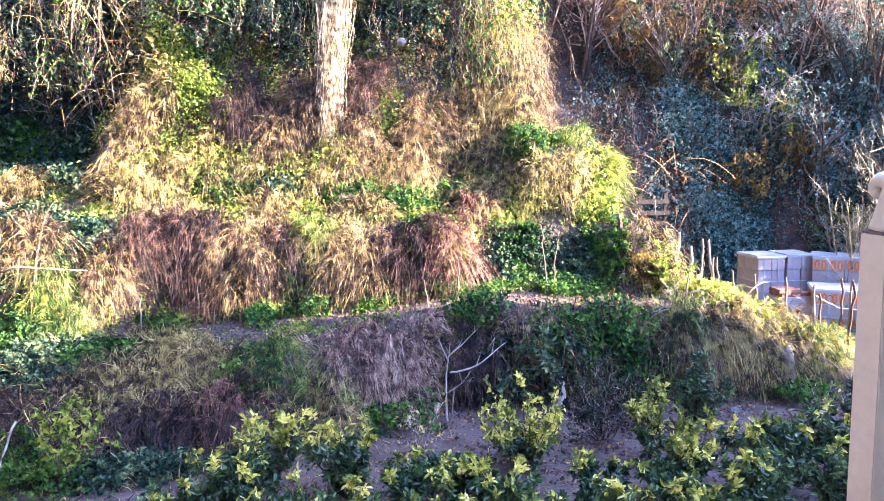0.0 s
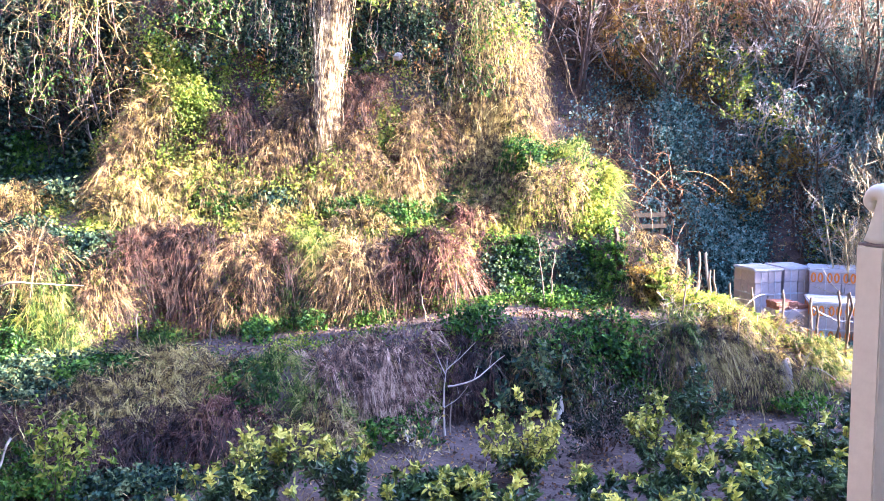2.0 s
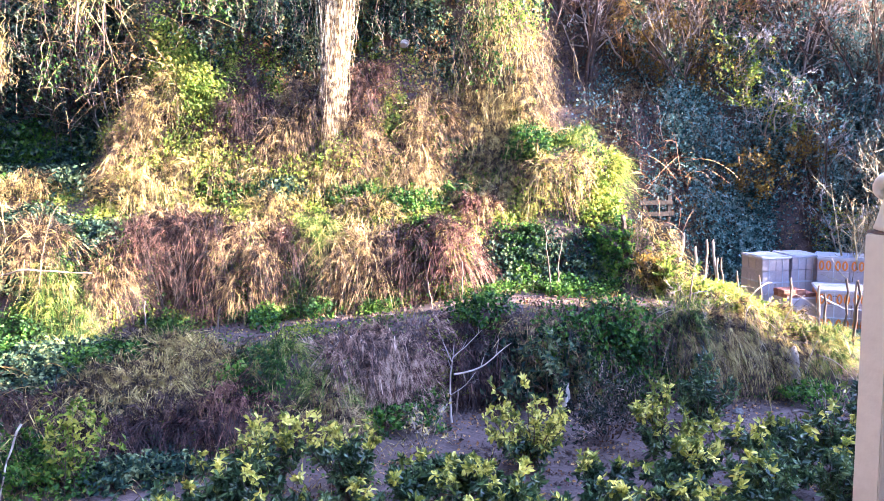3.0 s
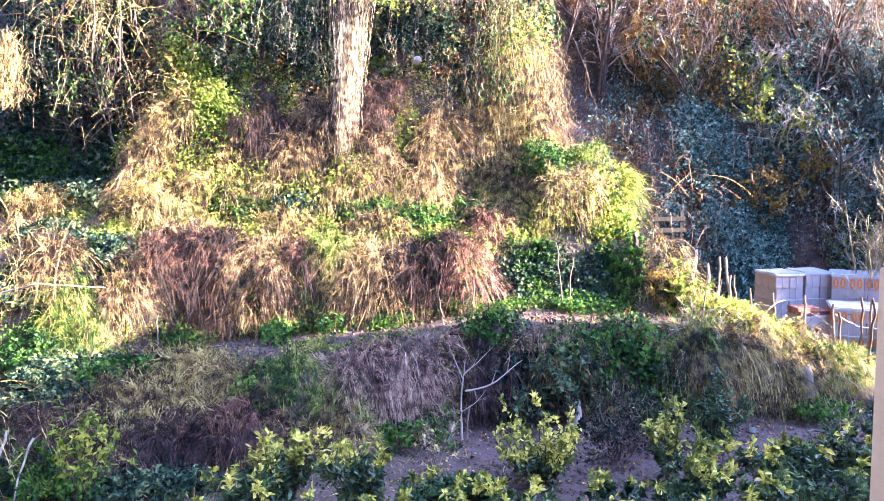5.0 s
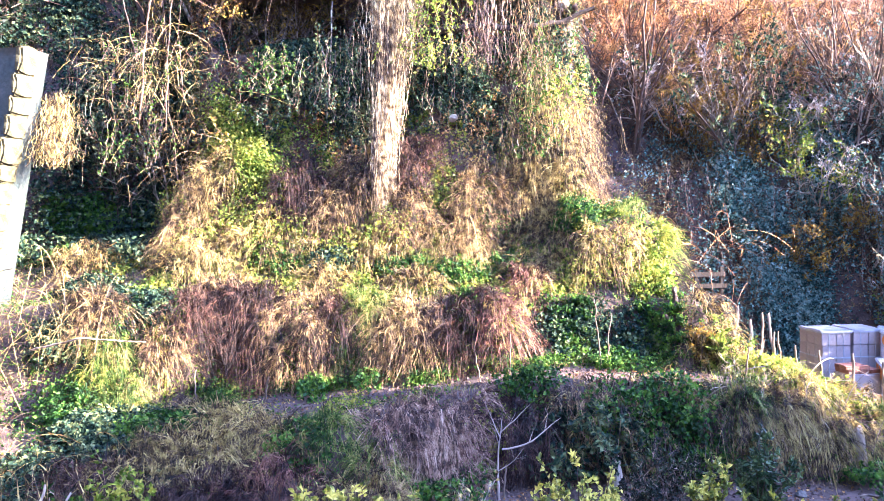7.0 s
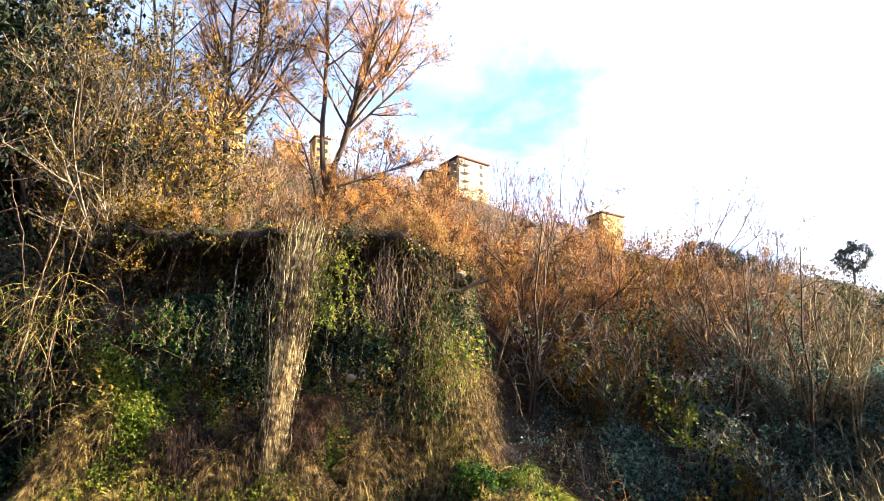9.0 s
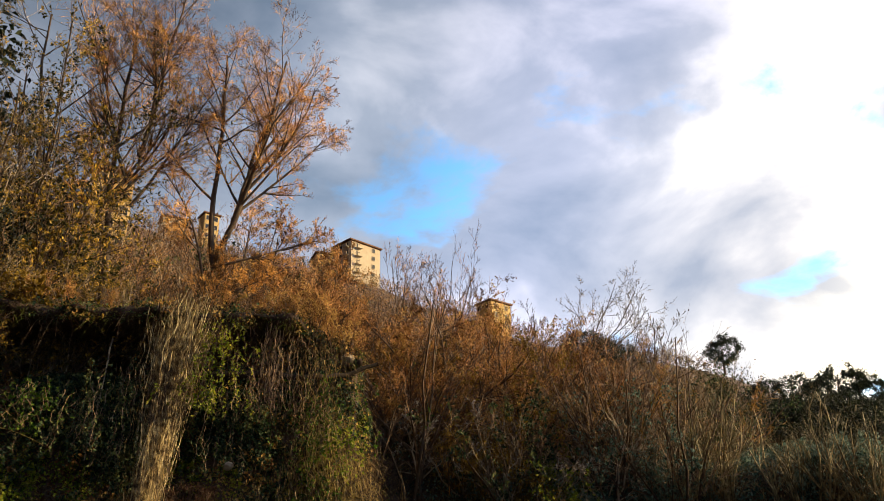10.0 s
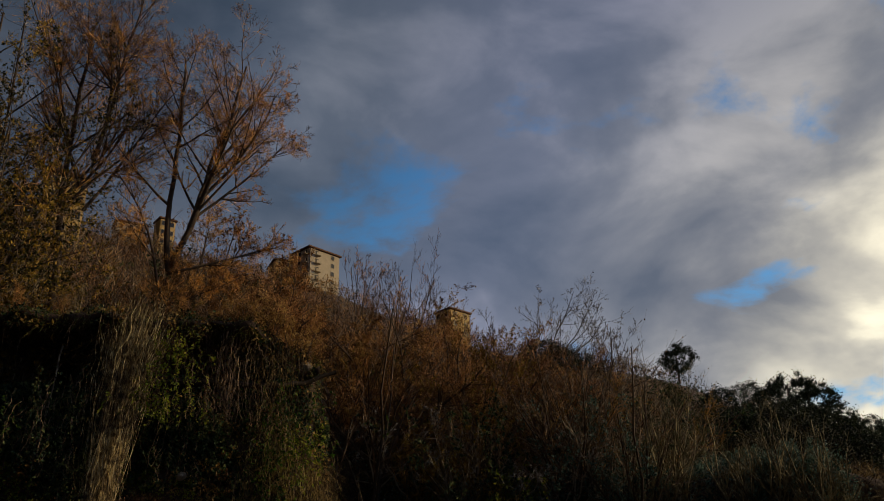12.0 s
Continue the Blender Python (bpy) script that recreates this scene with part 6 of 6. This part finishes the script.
def stump(name, place, height, radius, label, mat):
    rng = next_rng()
    k, sides = 9, 12
    s = np.linspace(-0.1, 1, k)
    ang = np.arange(sides) / sides * 2 * np.pi
    knob = 1 + 0.16 * np.sin(ang * 3 + 1)[None] + 0.12 * np.sin(s * 9)[:, None] + rng.normal(0, 0.06, (k, sides))
    flare = 1 + 0.7 * np.clip(0.25 - s, 0, 1)[:, None] * 2
    rr = radius * knob * flare * (1 - 0.2 * s)[:, None]
    sway = 0.12 * height * np.sin(s * 4)
    v = np.stack([rr * np.cos(ang) + sway[:, None] * 0.4, rr * np.sin(ang), np.repeat((s * height)[:, None], sides, 1) + rng.normal(0, 0.012, (k, sides))], -1)
    v[-1, :, 2] += 0.05 * np.sin(ang * 2)
    v = np.concatenate([v.reshape(-1, 3), v[-1].mean(0)[None] - np.array([[0, 0, 0.03]])])
    i, j = np.meshgrid(np.arange(k - 1), np.arange(sides), indexing="ij")
    f = np.stack([i * sides + j, i * sides + (j + 1) % sides, (i + 1) * sides + (j + 1) % sides, (i + 1) * sides + j], -1).reshape(-1, 4)
    top = (k - 1) * sides
    cap = np.array([[top + q, top + (q + 1) % sides, top + (q + 2) % sides, len(v) - 1] for q in range(0, sides, 2)])
    ob = new(name, mesh_of(name, v, np.concatenate([f, cap]), mat, True))
    ob.location = place
    return tagged(ob, label, "stump")


stump("tree_stump", at_ground(3.2, 14.45), 0.5, 0.10, "short dark tree stump on the corner of the shelf", BARK)
stump("tree_stump", at_ground(3.36, 14.5), 0.35, 0.05, "thin dark cut stem beside the stump", BARK)
stump("bleached_stump", at_ground(5.73, 12.45), 0.78, 0.085, "bleached twisted stump standing below the terrace", CORK)
stump("bleached_stump", at_ground(1.86, 11.9), 0.42, 0.07, "small bleached stump at the foot of the bank", CORK)


def bough(name, points, radius, label, mat=BARK, wild=0.5):
    """A single crooked limb through the given places."""
    rng = next_rng()
    pts = np.array(points, float)
    t = np.linspace(0, len(pts) - 1, 4 * len(pts))
    line = np.stack([np.interp(t, np.arange(len(pts)), pts[:, c]) for c in range(3)], -1) + rng.normal(0, radius * wild, (len(t), 3))
    v, f = tubes((line - pts[0])[None], (radius * np.linspace(1, 0.45, len(t)))[None], 7)
    ob = new(name, mesh_of(name, v, f, mat, True))
    ob.location = pts[0]
    return tagged(ob, label, "branch")


bough("dead_branch", [(-2.1, 18.2, 8.6), (-1.2, 17.8, 8.55), (-0.4, 17.7, 8.62), (0.7, 17.8, 8.58), (1.7, 18.0, 8.72), (2.4, 18.0, 9.05)], 0.1, "thick dark limb lying along the ledge", DARKBARK, 0.2)
bough("dead_branch", [(-8.1, 12.9, 2.0), (-7.0, 12.6, 2.25), (-6.0, 12.9, 2.15)], 0.022, "long pale dead cane arching over dry grass", PALETWIG)
bough("dead_branch", [(5.2, 11.3, 0.1), (5.7, 11.0, 0.2), (6.2, 11.3, 0.12)], 0.02, "pale dead branch lying on the soil", PALETWIG)
bough("dead_branch", [(-5.6, 9.2, 0.9), (-5.7, 8.9, 0.4), (-5.85, 8.6, 0.0)], 0.02, "pale dead cane leaning on the bank", PALETWIG)
bough("dead_branch", [(-5.3, 9.2, 0.8), (-5.35, 8.9, 0.4), (-5.3, 8.6, 0.0)], 0.016, "pale dead cane leaning on the bank", PALETWIG)
bough("dead_sapling", [(-7.15, 17.2, 5.2), (-7.3, 17.2, 7.0), (-7.45, 17.3, 9.6)], 0.016, "crooked bare stem standing on the slope", BARK, 1.3)
for foot, mid, tip, r in (((-8.0, 17.2, 6.6), (-7.8, 17.2, 8.6), (-7.4, 17.3, 11.0), 0.024), ((-7.4, 17.2, 6.4), (-7.3, 17.2, 8.4), (-7.05, 17.3, 10.6), 0.018), ((-8.1, 17.3, 8.0), (-8.4, 17.3, 9.6), (-8.95, 17.4, 11.2), 0.02), ((-7.0, 17.3, 7.0), (-7.1, 17.3, 8.6), (-6.95, 17.4, 10.0), 0.014)):
    bough("dead_sapling", [foot, mid, tip], r, "slender dead stem rising past the ledge", TWIG, 0.9)
bough("hanging_creeper", [(-3.62, 17.75, 9.3), (-3.66, 17.7, 8.0), (-3.78, 17.6, 6.6)], 0.02, "thin creeper stem hanging down the steep face", PALETWIG)


# ---------------------------------------------------------------- goods stored in the yard
def box_mesh(name, sx, sy, sz, mat, round_by=0.012, crumple=0.0):
    bm = bmesh.new()
    bmesh.ops.create_cube(bm, size=1.0)
    bmesh.ops.scale(bm, vec=(sx, sy, sz), verts=bm.verts)
    bmesh.ops.bevel(bm, geom=bm.edges[:], offset=round_by, segments=2, affect="EDGES")
    if crumple:
        bmesh.ops.subdivide_edges(bm, edges=bm.edges[:], cuts=2, use_grid_fill=True)
        for v in bm.verts:
            v.co += noise.noise_vector(v.co * 5) * crumple
    me = bpy.data.meshes.new(name)
    bm.to_mesh(me)
    bm.free()
    me.materials.append(mat)
    return me


def slab(name, sx, sy, sz, mat, parent, place, label=""):
    ob = link(name, box_mesh(name, sx, sy, sz, mat, min(sx, sy, sz) * 0.04), parent, label)
    ob.location = place
    return ob


def oval_mark(name, wide, high, stroke):
    """A printed upright oval ring, a few millimetres thick."""
    a = np.arange(16) / 16 * 2 * np.pi
    outer = np.stack([np.cos(a) * wide / 2, a * 0, np.sin(a) * high / 2], -1)
    inner = np.stack([np.cos(a) * (wide / 2 - stroke), a * 0, np.sin(a) * (high / 2 - stroke)], -1)
    k, n = np.arange(16), (np.arange(16) + 1) % 16
    v = np.concatenate([outer - [0, 0.003, 0], inner - [0, 0.003, 0], outer + [0, 0.002, 0]])
    f = np.concatenate([np.stack([k, n, n + 16, k + 16], -1), np.stack([k, k + 32, n + 32, n], -1)])
    return mesh_of(name, v, f, ORANGE)


def pallet_stack(place, turn, across, deep, rows, label, covered=True, printed=True):
    """Cartons of tiles on a wooden pallet, wrapped, with orange ovals printed on the cartons."""
    ob = thing("pallet_stack", place, label, "pallet", "pallets of cartons", turn=turn)
    w, dp, h = across * 0.29, deep * 0.29, 0.24
    board = box_mesh("deck_board", 0.1, deep * 0.29 + 0.04, 0.022, WOOD, 0.004)
    runner = box_mesh("runner", across * 0.29 + 0.02, 0.09, 0.1, WOOD, 0.006)
    for i in range(across * 2):
        link("deck_board", board, ob).location = ((i - across + 0.5) * 0.145, 0, 0.115)
    for s in (-1, 0, 1):
        link("runner", runner, ob).location = (0, s * (dp / 2 - 0.06), 0.05)
    carton, oval = box_mesh("carton", 0.284, 0.284, h - 0.006, CARTON, 0.008), oval_mark("print_mark", 0.105, 0.2, 0.034)
    rng = next_rng()
    for i in range(across):
        for j in range(deep):
            for k in range(rows):
                if 0 < i < across - 1 and 0 < j < deep - 1 and k < rows - 1:
                    continue
                c = link("carton", carton, ob)
                c.matrix_basis = pose((i - (across - 1) / 2) * 0.29 + rng.uniform(-0.006, 0.006), (j - (deep - 1) / 2) * 0.29 + rng.uniform(-0.006, 0.006), 0.13 + h * (k + 0.5), 0, 0, rng.uniform(-1, 1))
                if printed and (rows - 1 - k) % 2 == 0:
                    for q in (-0.065, 0.06):
                        if j == 0:
                            link("print_mark", oval, c, "orange printed oval").location = (q, -0.1455, 0.0)
                        if i == 0:
                            link("print_mark", oval, c, "orange printed oval").matrix_basis = pose(-0.1455, q, 0.0, 0, 0, -90)
    if covered:
        link("wrap", box_mesh("wrap", w + 0.05, dp + 0.05, 0.06, WRAP, 0.02, 0.02), ob, "crumpled white plastic wrap").location = (0, 0, 0.13 + h * rows + 0.024)
        for s in (-1, 1):
            link("strap", box_mesh("strap", 0.016, dp + 0.012, h * rows + 0.09, WRAP, 0.002), ob, "white plastic strap").location = (s * w * 0.25, 0, 0.13 + h * rows / 2)
        for k in range(1, rows):
            if (rows - k) % 2 == 0:
                link("wrap_edge", box_mesh("wrap_edge", w + 0.025, dp + 0.025, 0.03, WRAP, 0.01, 0.008), ob, "white plastic sheet between layers").location = (0, 0, 0.13 + h * k)
    return ob


yard_z = 0.3
for x, y, rows, across, deep, turn, cov in ((6.50, 15.9, 6, 2, 3, 6, True), (7.20, 16.05, 6, 2, 3, 2, True), (8.05, 15.55, 6, 4, 3, -24, True), (7.55, 14.55, 4, 4, 3, -20, True), (8.15, 13.75, 3, 4, 3, -20, True), (9.15, 14.75, 5, 3, 3, -16, True)):
    pallet_stack((x + 0.14, y, yard_z - 0.02), turn, across, deep, rows, "wrapped cartons with orange prints stacked on a wooden pallet" if across > 2 else "plain grey wrapped cartons stacked on a wooden pallet", cov, across > 2)


def brick_pile(place):
    ob = thing("brick_pile", place, "small pile of red clay bricks on a pallet in the yard", "bricks", turn=12)
    brick = box_mesh("brick", 0.24, 0.12, 0.07, CLAY, 0.006)
    rng = next_rng()
    link("plinth", box_mesh("plinth", 0.66, 0.5, 0.95, CARTON, 0.02), ob, "grey carton under the bricks").location = (0, 0, 0.475)
    for k in range(2):
        for i in range(3 - (k == 1)):
            for j in range(3):
                b = link("brick", brick, ob)
                b.matrix_basis = pose((i - 1) * 0.215 + rng.uniform(-0.02, 0.02), (j - 1) * 0.14, 0.99 + k * 0.074, 0, 0, rng.uniform(-7, 7))


def timber_rack(place, turn):
    """A rack of boards nailed to two posts, coloured dark in place of shade."""
    ob = thing("timber_rack", place, "rack of weathered boards, its shade put into the dark colour", "rack", turn=turn)
    for x in (-0.3, 0.3):
        slab("post", 0.07, 0.07, 2.5, DARKWOOD, ob, (x, 0, 1.2))
    for k, z in enumerate((1.55, 1.78, 2.02, 2.28)):
        slab("board", 0.8, 0.025, 0.1, DARKWOOD, ob, (0.02 * (-1) ** k, -0.048, z))


timber_rack((4.85, 17.7, 0.62), 8)
brick_pile((6.75, 14.75, yard_z - 0.02))
bough("white_hose", [(6.9, 14.0, 1.35), (7.25, 13.9, 1.15), (7.7, 13.6, 1.1), (8.2, 13.7, 1.3)], 0.018, "white plastic hose lying over the cartons", WRAP)


# ---------------------------------------------------------------- battered stone wall beside the slope
def buttress(place, high, lean, back, label):
    """A battered wall of rough grey render; its sunlit leaning edge is put in as pale stones."""
    ob = thing("stone_wall", place, label, "wall", "battered walls", turn=-8)
    rng = next_rng()
    nz, nx = 26, 22
    zs, us = np.linspace(-2.0, high, nz), np.linspace(0, 1, nx)
    edge = lean * zs
    X = edge[:, None] - 0.12 - 3.6 * us[None] ** 1.3
    Z = np.repeat(zs[:, None], nx, 1)
    Y = back * Z + 0.05 * ripple(X, Z, 0.5, 1.2) + 0.03 * ripple(X, Z, 0.17, 3.3) + 0.05
    front = np.stack([X, Y, Z], -1).reshape(-1, 3)
    rear = front * [1, 0, 1] + [0, 0.75 + back * high, 0]
    n = nz * nx
    i, j = np.meshgrid(np.arange(nz - 1), np.arange(nx - 1), indexing="ij")
    q = np.stack([i * nx + j, i * nx + j + 1, (i + 1) * nx + j + 1, (i + 1) * nx + j], -1).reshape(-1, 4)
    a, b = np.arange(nz - 1) * nx, (nz - 1) * nx + np.arange(nx - 1)
    side = np.stack([a, a + nx, a + nx + n, a + n], -1)
    top = np.stack([b, b + 1, b + 1 + n, b + n], -1)
    link("core", mesh_of("core", np.concatenate([front, rear]), np.concatenate([q[:, ::-1], q + n, side, top]), MORTAR, True), ob, "rough grey mossy render")
    z, k = -1.6, 0
    shapes = [box_mesh("coping_stone", w * 0.8, 0.52, h, LITEDGE, 0.04, 0.05) for w, h in ((0.17, 0.44), (0.14, 0.36), (0.20, 0.52))]
    heights = (0.44, 0.36, 0.52)
    while z < high - 0.1:
        h = heights[k % 3]
        b = link("coping_stone", shapes[k % 3], ob)
        b.matrix_basis = pose(lean * (z + h / 2) - 0.1 + rng.uniform(-0.03, 0.03), 0.2 + back * z, z + h / 2, 0, math.degrees(math.atan(lean)) + rng.uniform(-3, 3), rng.uniform(-4, 4))
        z += h * 0.97
        k += 1 + (rng.uniform() < 0.3)


buttress((-9.66, 14.05, 3.3), 4.3, 0.215, 0.04, "battered retaining wall, its sunlit edge put in as pale stones")
buttress((-10.75, 14.6, 7.2), 3.4, 0.12, 0.05, "upper tier of the battered wall, sunlit edge put in as pale stones")
hanging("grass_beard", -8.65, 15.0, 6.8, 5.3, 0.32, 0.45, 420, STRAW, "golden tuft of dry grass hanging beside the stone wall", 0.1, (0.008, 0.02))


# ---------------------------------------------------------------- more growth on the sunny bank
mound("DARKVINE", -4.75, 14.62, 0.42, 0.40, 1.4)
mound("DARKVINE", -4.45, 14.45, 0.34, 0.32, 1.2)
mound("GRASS", -6.75, 13.40, 0.42, 0.34, 0.9)
mound("SUNNYGRASS", -6.95, 13.25, 0.32, 0.26, 0.7)
mound("GRASS", -2.75, 14.55, 0.30, 0.36, 1.0)
mound("DARKVINE", -0.1, 14.75, 0.34, 0.36, 1.0)
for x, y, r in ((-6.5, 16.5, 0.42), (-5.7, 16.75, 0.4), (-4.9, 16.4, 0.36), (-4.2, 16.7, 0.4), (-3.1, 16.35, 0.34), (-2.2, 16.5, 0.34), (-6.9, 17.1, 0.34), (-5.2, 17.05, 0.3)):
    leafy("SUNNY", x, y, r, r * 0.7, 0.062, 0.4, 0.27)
for x, y, r in ((2.45, 12.62, 0.42), (2.9, 12.7, 0.3), (1.75, 12.6, 0.25)):
    leafy("HERB", x, y, r, r * 0.8, 0.08, 0.9, 0.22)
leafy("IVY", -3.3, 16.0, 0.34, 0.26, 0.075, 0.9, 0.25)


# ---------------------------------------------------------------- small pale and blue things on the slope
def rock(place, size, label, mat=CORK):
    bm = bmesh.new()
    bmesh.ops.create_icosphere(bm, subdivisions=2, radius=size)
    for v in bm.verts:
        v.co += noise.noise_vector(v.co * (1.6 / size)) * size * 0.45
        v.co.z *= 0.75
    me = bpy.data.meshes.new("rock")
    bm.to_mesh(me)
    bm.free()
    me.materials.append(mat)
    ob = new("rock", me)
    ob.location = place
    tagged(ob, label, "rock")


rock((1.72, 18.5, 9.26), 0.17, "pale rock on the lip of the ledge")
rock((-0.86, 17.75, 6.55), 0.11, "small pale stone on the steep face")
rock(at_ground(2.6, 11.2, 0.02), 0.06, "small stone on the dug plot", STONE)
rock(at_ground(4.5, 11.6, 0.02), 0.08, "small stone on the dug plot", STONE)


def tarp(place, wide, high, tilt, label):
    """A crumpled scrap of plastic sheet."""
    bm = bmesh.new()
    bmesh.ops.create_grid(bm, x_segments=10, y_segments=8, size=0.5)
    for v in bm.verts:
        v.co = Vector((v.co.x * wide, v.co.y * high, 0.0)) + noise.noise_vector(v.co * 6) * 0.07 + noise.noise_vector(v.co * 15) * 0.03
    bmesh.ops.solidify(bm, geom=bm.faces[:], thickness=0.004)
    me = bpy.data.meshes.new("plastic_sheet")
    bm.to_mesh(me)
    bm.free()
    me.materials.append(BLUE)
    ob = new("plastic_sheet", me)
    ob.matrix_world = pose(*place, tilt, 0, 10)
    tagged(ob, label, "plastic sheet")


tarp(at_ground(-6.75, 13.75, 0.2), 0.26, 0.3, 60, "crumpled blue-grey plastic sheet in dry grass")
tarp(at_ground(-3.05, 11.05, 0.15), 0.18, 0.2, 55, "scrap of light blue plastic under dry grass")
# ---------------------------------------------------------------- far houses on the hill
def far_house(name, az, r, lift, wide, deep, storeys, bays, turn, wall, label, balconies=False):
    x, y, z = polar(az, r, lift)
    ob = thing(name, (x, y, z), label, "house", turn=turn)
    h = storeys * 3.0
    slab("wall", wide, deep, h + 6, wall, ob, (0, 0, h / 2 - 3))
    roof = slab("roof", wide + 0.8, deep + 0.8, 0.5, ROOF, ob, (0, 0, h + 0.25))
    slab("chimney", 0.8, 0.8, 1.4, wall, roof, (wide * 0.2, 0, 0.9))
    frame_me, pane_me, deck, rail = box_mesh("window", 1.5, 0.16, 1.7, PLASTER, 0.02), box_mesh("pane", 1.25, 0.1, 1.45, PANE, 0.01), box_mesh("balcony", 2.2, 1.2, 0.18, PLASTER, 0.03), box_mesh("parapet", 2.2, 0.12, 0.9, wall, 0.02)
    for k in range(storeys):
        zz = 3.0 * k + 1.6
        for side, span, count, rot in ((-1, wide, bays, 0), (1, deep, max(2, bays - 1), 90)):
            for i in range(count):
                u = (i + 0.5) / count * span - span / 2
                w = link("window", frame_me, ob)
                w.matrix_basis = pose(u, -deep / 2 - 0.02, zz) if rot == 0 else pose(wide / 2 + 0.02, u, zz, 0, 0, 90)
                link("pane", pane_me, w, "dark glass pane").location = (0, -0.06, 0)
                if balconies and i % 2 == 0:
                    b = link("balcony", deck, ob)
                    b.matrix_basis = pose(u, -deep / 2 - 0.6, zz - 1.05) if rot == 0 else pose(wide / 2 + 0.6, u, zz - 1.05, 0, 0, 90)
                    link("parapet", rail, b).location = (0, -0.54, 0.5)
    return ob


far_house("apartment_building", 5.75, 250, 0.2, 10.5, 13.5, 4, 3, -58, PLASTER, "pale apartment building with balconies on the hilltop", True)
far_house("apartment_building", 3.6, 262, -4.5, 12, 10, 4, 4, 10, OCHRE, "brownish apartment building on the hilltop", True)
far_house("small_house", 16.6, 235, 0.4, 7, 9, 3, 2, -62, OCHRE, "small ochre house on the hillside", False)
far_house("tower_house", -5.9, 235, 1.5, 5, 5, 3, 2, 25, OCHRE, "pale tower-like house on the hilltop", False)
far_house("small_house", -8.4, 240, -0.6, 9, 7, 2, 3, 15, PLASTER, "low pale house on the hilltop", False)
far_house("ochre_house", -13.2, 140, 0.5, 6.5, 6, 5, 3, 20, OCHRE, "ochre house among trees above the ledge", False)


# ---------------------------------------------------------------- the balcony and its house
def wall_block(name, size, place, mat, label, category):
    ob = new(name, box_mesh(name, *size, mat, 0.01))
    ob.location = place
    return tagged(ob, label, category, kind="structure")


wall_block("wall_south", (12, 0.3, 9.0), (-1.5, -1.35, 4.4), PLASTER, "plain plastered house wall behind the balcony", "wall")
wall_block("wall_east", (0.3, 2.7, 9.0), (3.35, 0.17, 4.4), PLASTER, "plain plastered wing of the house beside the balcony", "wall")
wall_block("balcony_floor", (4.6, 3.3, 0.18), (0.3, 0.46, 2.29), TERRACOTTA, "tiled balcony floor slab", "floor")


def scroll_post(place, turn):
    """A cream post with a flat collar and a curled finial."""
    ob = thing("balcony_post", place, "cream-painted square post with a curled scroll finial on the balcony", "post", turn=turn)
    h = POST_H
    slab("shaft", 0.058, 0.058, h, CREAM, ob, (0, 0, h / 2))
    slab("collar", 0.054, 0.054, 0.005, CHIPPED, ob, (0, 0, h + 0.004), "worn paint at the joint")
    # finial: a tapering blade that rolls over into a small spiral
    pts, rad = [], []
    for i in range(10):
        s = i / 9
        pts.append((0.0 + 0.010 * s, 0, h + 0.008 + 0.072 * s))
        rad.append(0.030 - 0.012 * s ** 0.7)
    for i in range(1, 15):
        a = i / 14 * 4.6
        q = 0.022 - 0.0010 * i
        pts.append((0.010 - 0.020 + q * math.cos(a), 0, h + 0.080 + q * math.sin(a)))
        rad.append(0.019 - 0.0006 * i)
    bm = bmesh.new()
    rings = []
    for i, (p, w) in enumerate(zip(pts, rad)):
        a, b = Vector(pts[max(i - 1, 0)]), Vector(pts[min(i + 1, len(pts) - 1)])
        t = (b - a).normalized()
        n = Vector((t.z, 0, -t.x))
        wy = 0.029 - 0.010 * min(i / 9, 1)
        q = Vector(p)
        rings.append([bm.verts.new(q + n * w * math.cos(c) + Vector((0, wy * math.sin(c), 0))) for c in [k * math.pi / 6 for k in range(12)]])
    for r1, r2 in zip(rings, rings[1:]):
        for k in range(12):
            bm.faces.new((r1[k], r1[(k + 1) % 12], r2[(k + 1) % 12], r2[k]))
    bm.faces.new(rings[0][::-1])
    bm.faces.new(rings[-1])
    bmesh.ops.recalc_face_normals(bm, faces=bm.faces[:])
    me = bpy.data.meshes.new("finial")
    bm.to_mesh(me)
    bm.free()
    for p in me.polygons:
        p.use_smooth = True
    me.materials.append(CREAM)
    link("finial", me, ob)
    slab("base_plate", 0.12, 0.1, 0.012, CREAM, ob, (0, 0, 0.006))


POST_H = 1.47
scroll_post((0.803, 1.385, 2.38), -72)


def shutter():
    """An open dark wooden shutter leaf that leans outwards on its stay."""
    ob = thing("wooden_shutter", (0, 0, 0), "dark stained wooden shutter leaf standing open on the balcony", "shutter")
    low, high = Vector((1.057, 0.805, 4.0)), Vector((1.140, 0.684, 5.4))
    up = (high - low).normalized()
    out = Vector((0.93, -0.35, 0.0)).normalized()
    depth = up.cross(out).normalized()
    turn = Matrix((out, depth, up)).transposed().to_4x4()
    ob.matrix_world = Matrix.Translation(low) @ turn
    for x in (0.03, 0.57):
        slab("stile", 0.06, 0.035, 3.37, DARKWOOD, ob, (x, 0, 0.06))
    for z in (-1.5, 0.25, 1.7):
        slab("rail", 0.48, 0.033, 0.09, DARKWOOD, ob, (0.3, 0, z))
    for z, h in ((-0.625, 1.66), (0.975, 1.36)):
        slab("panel", 0.48, 0.018, h, DARKWOOD, ob, (0.3, 0, z))


shutter()
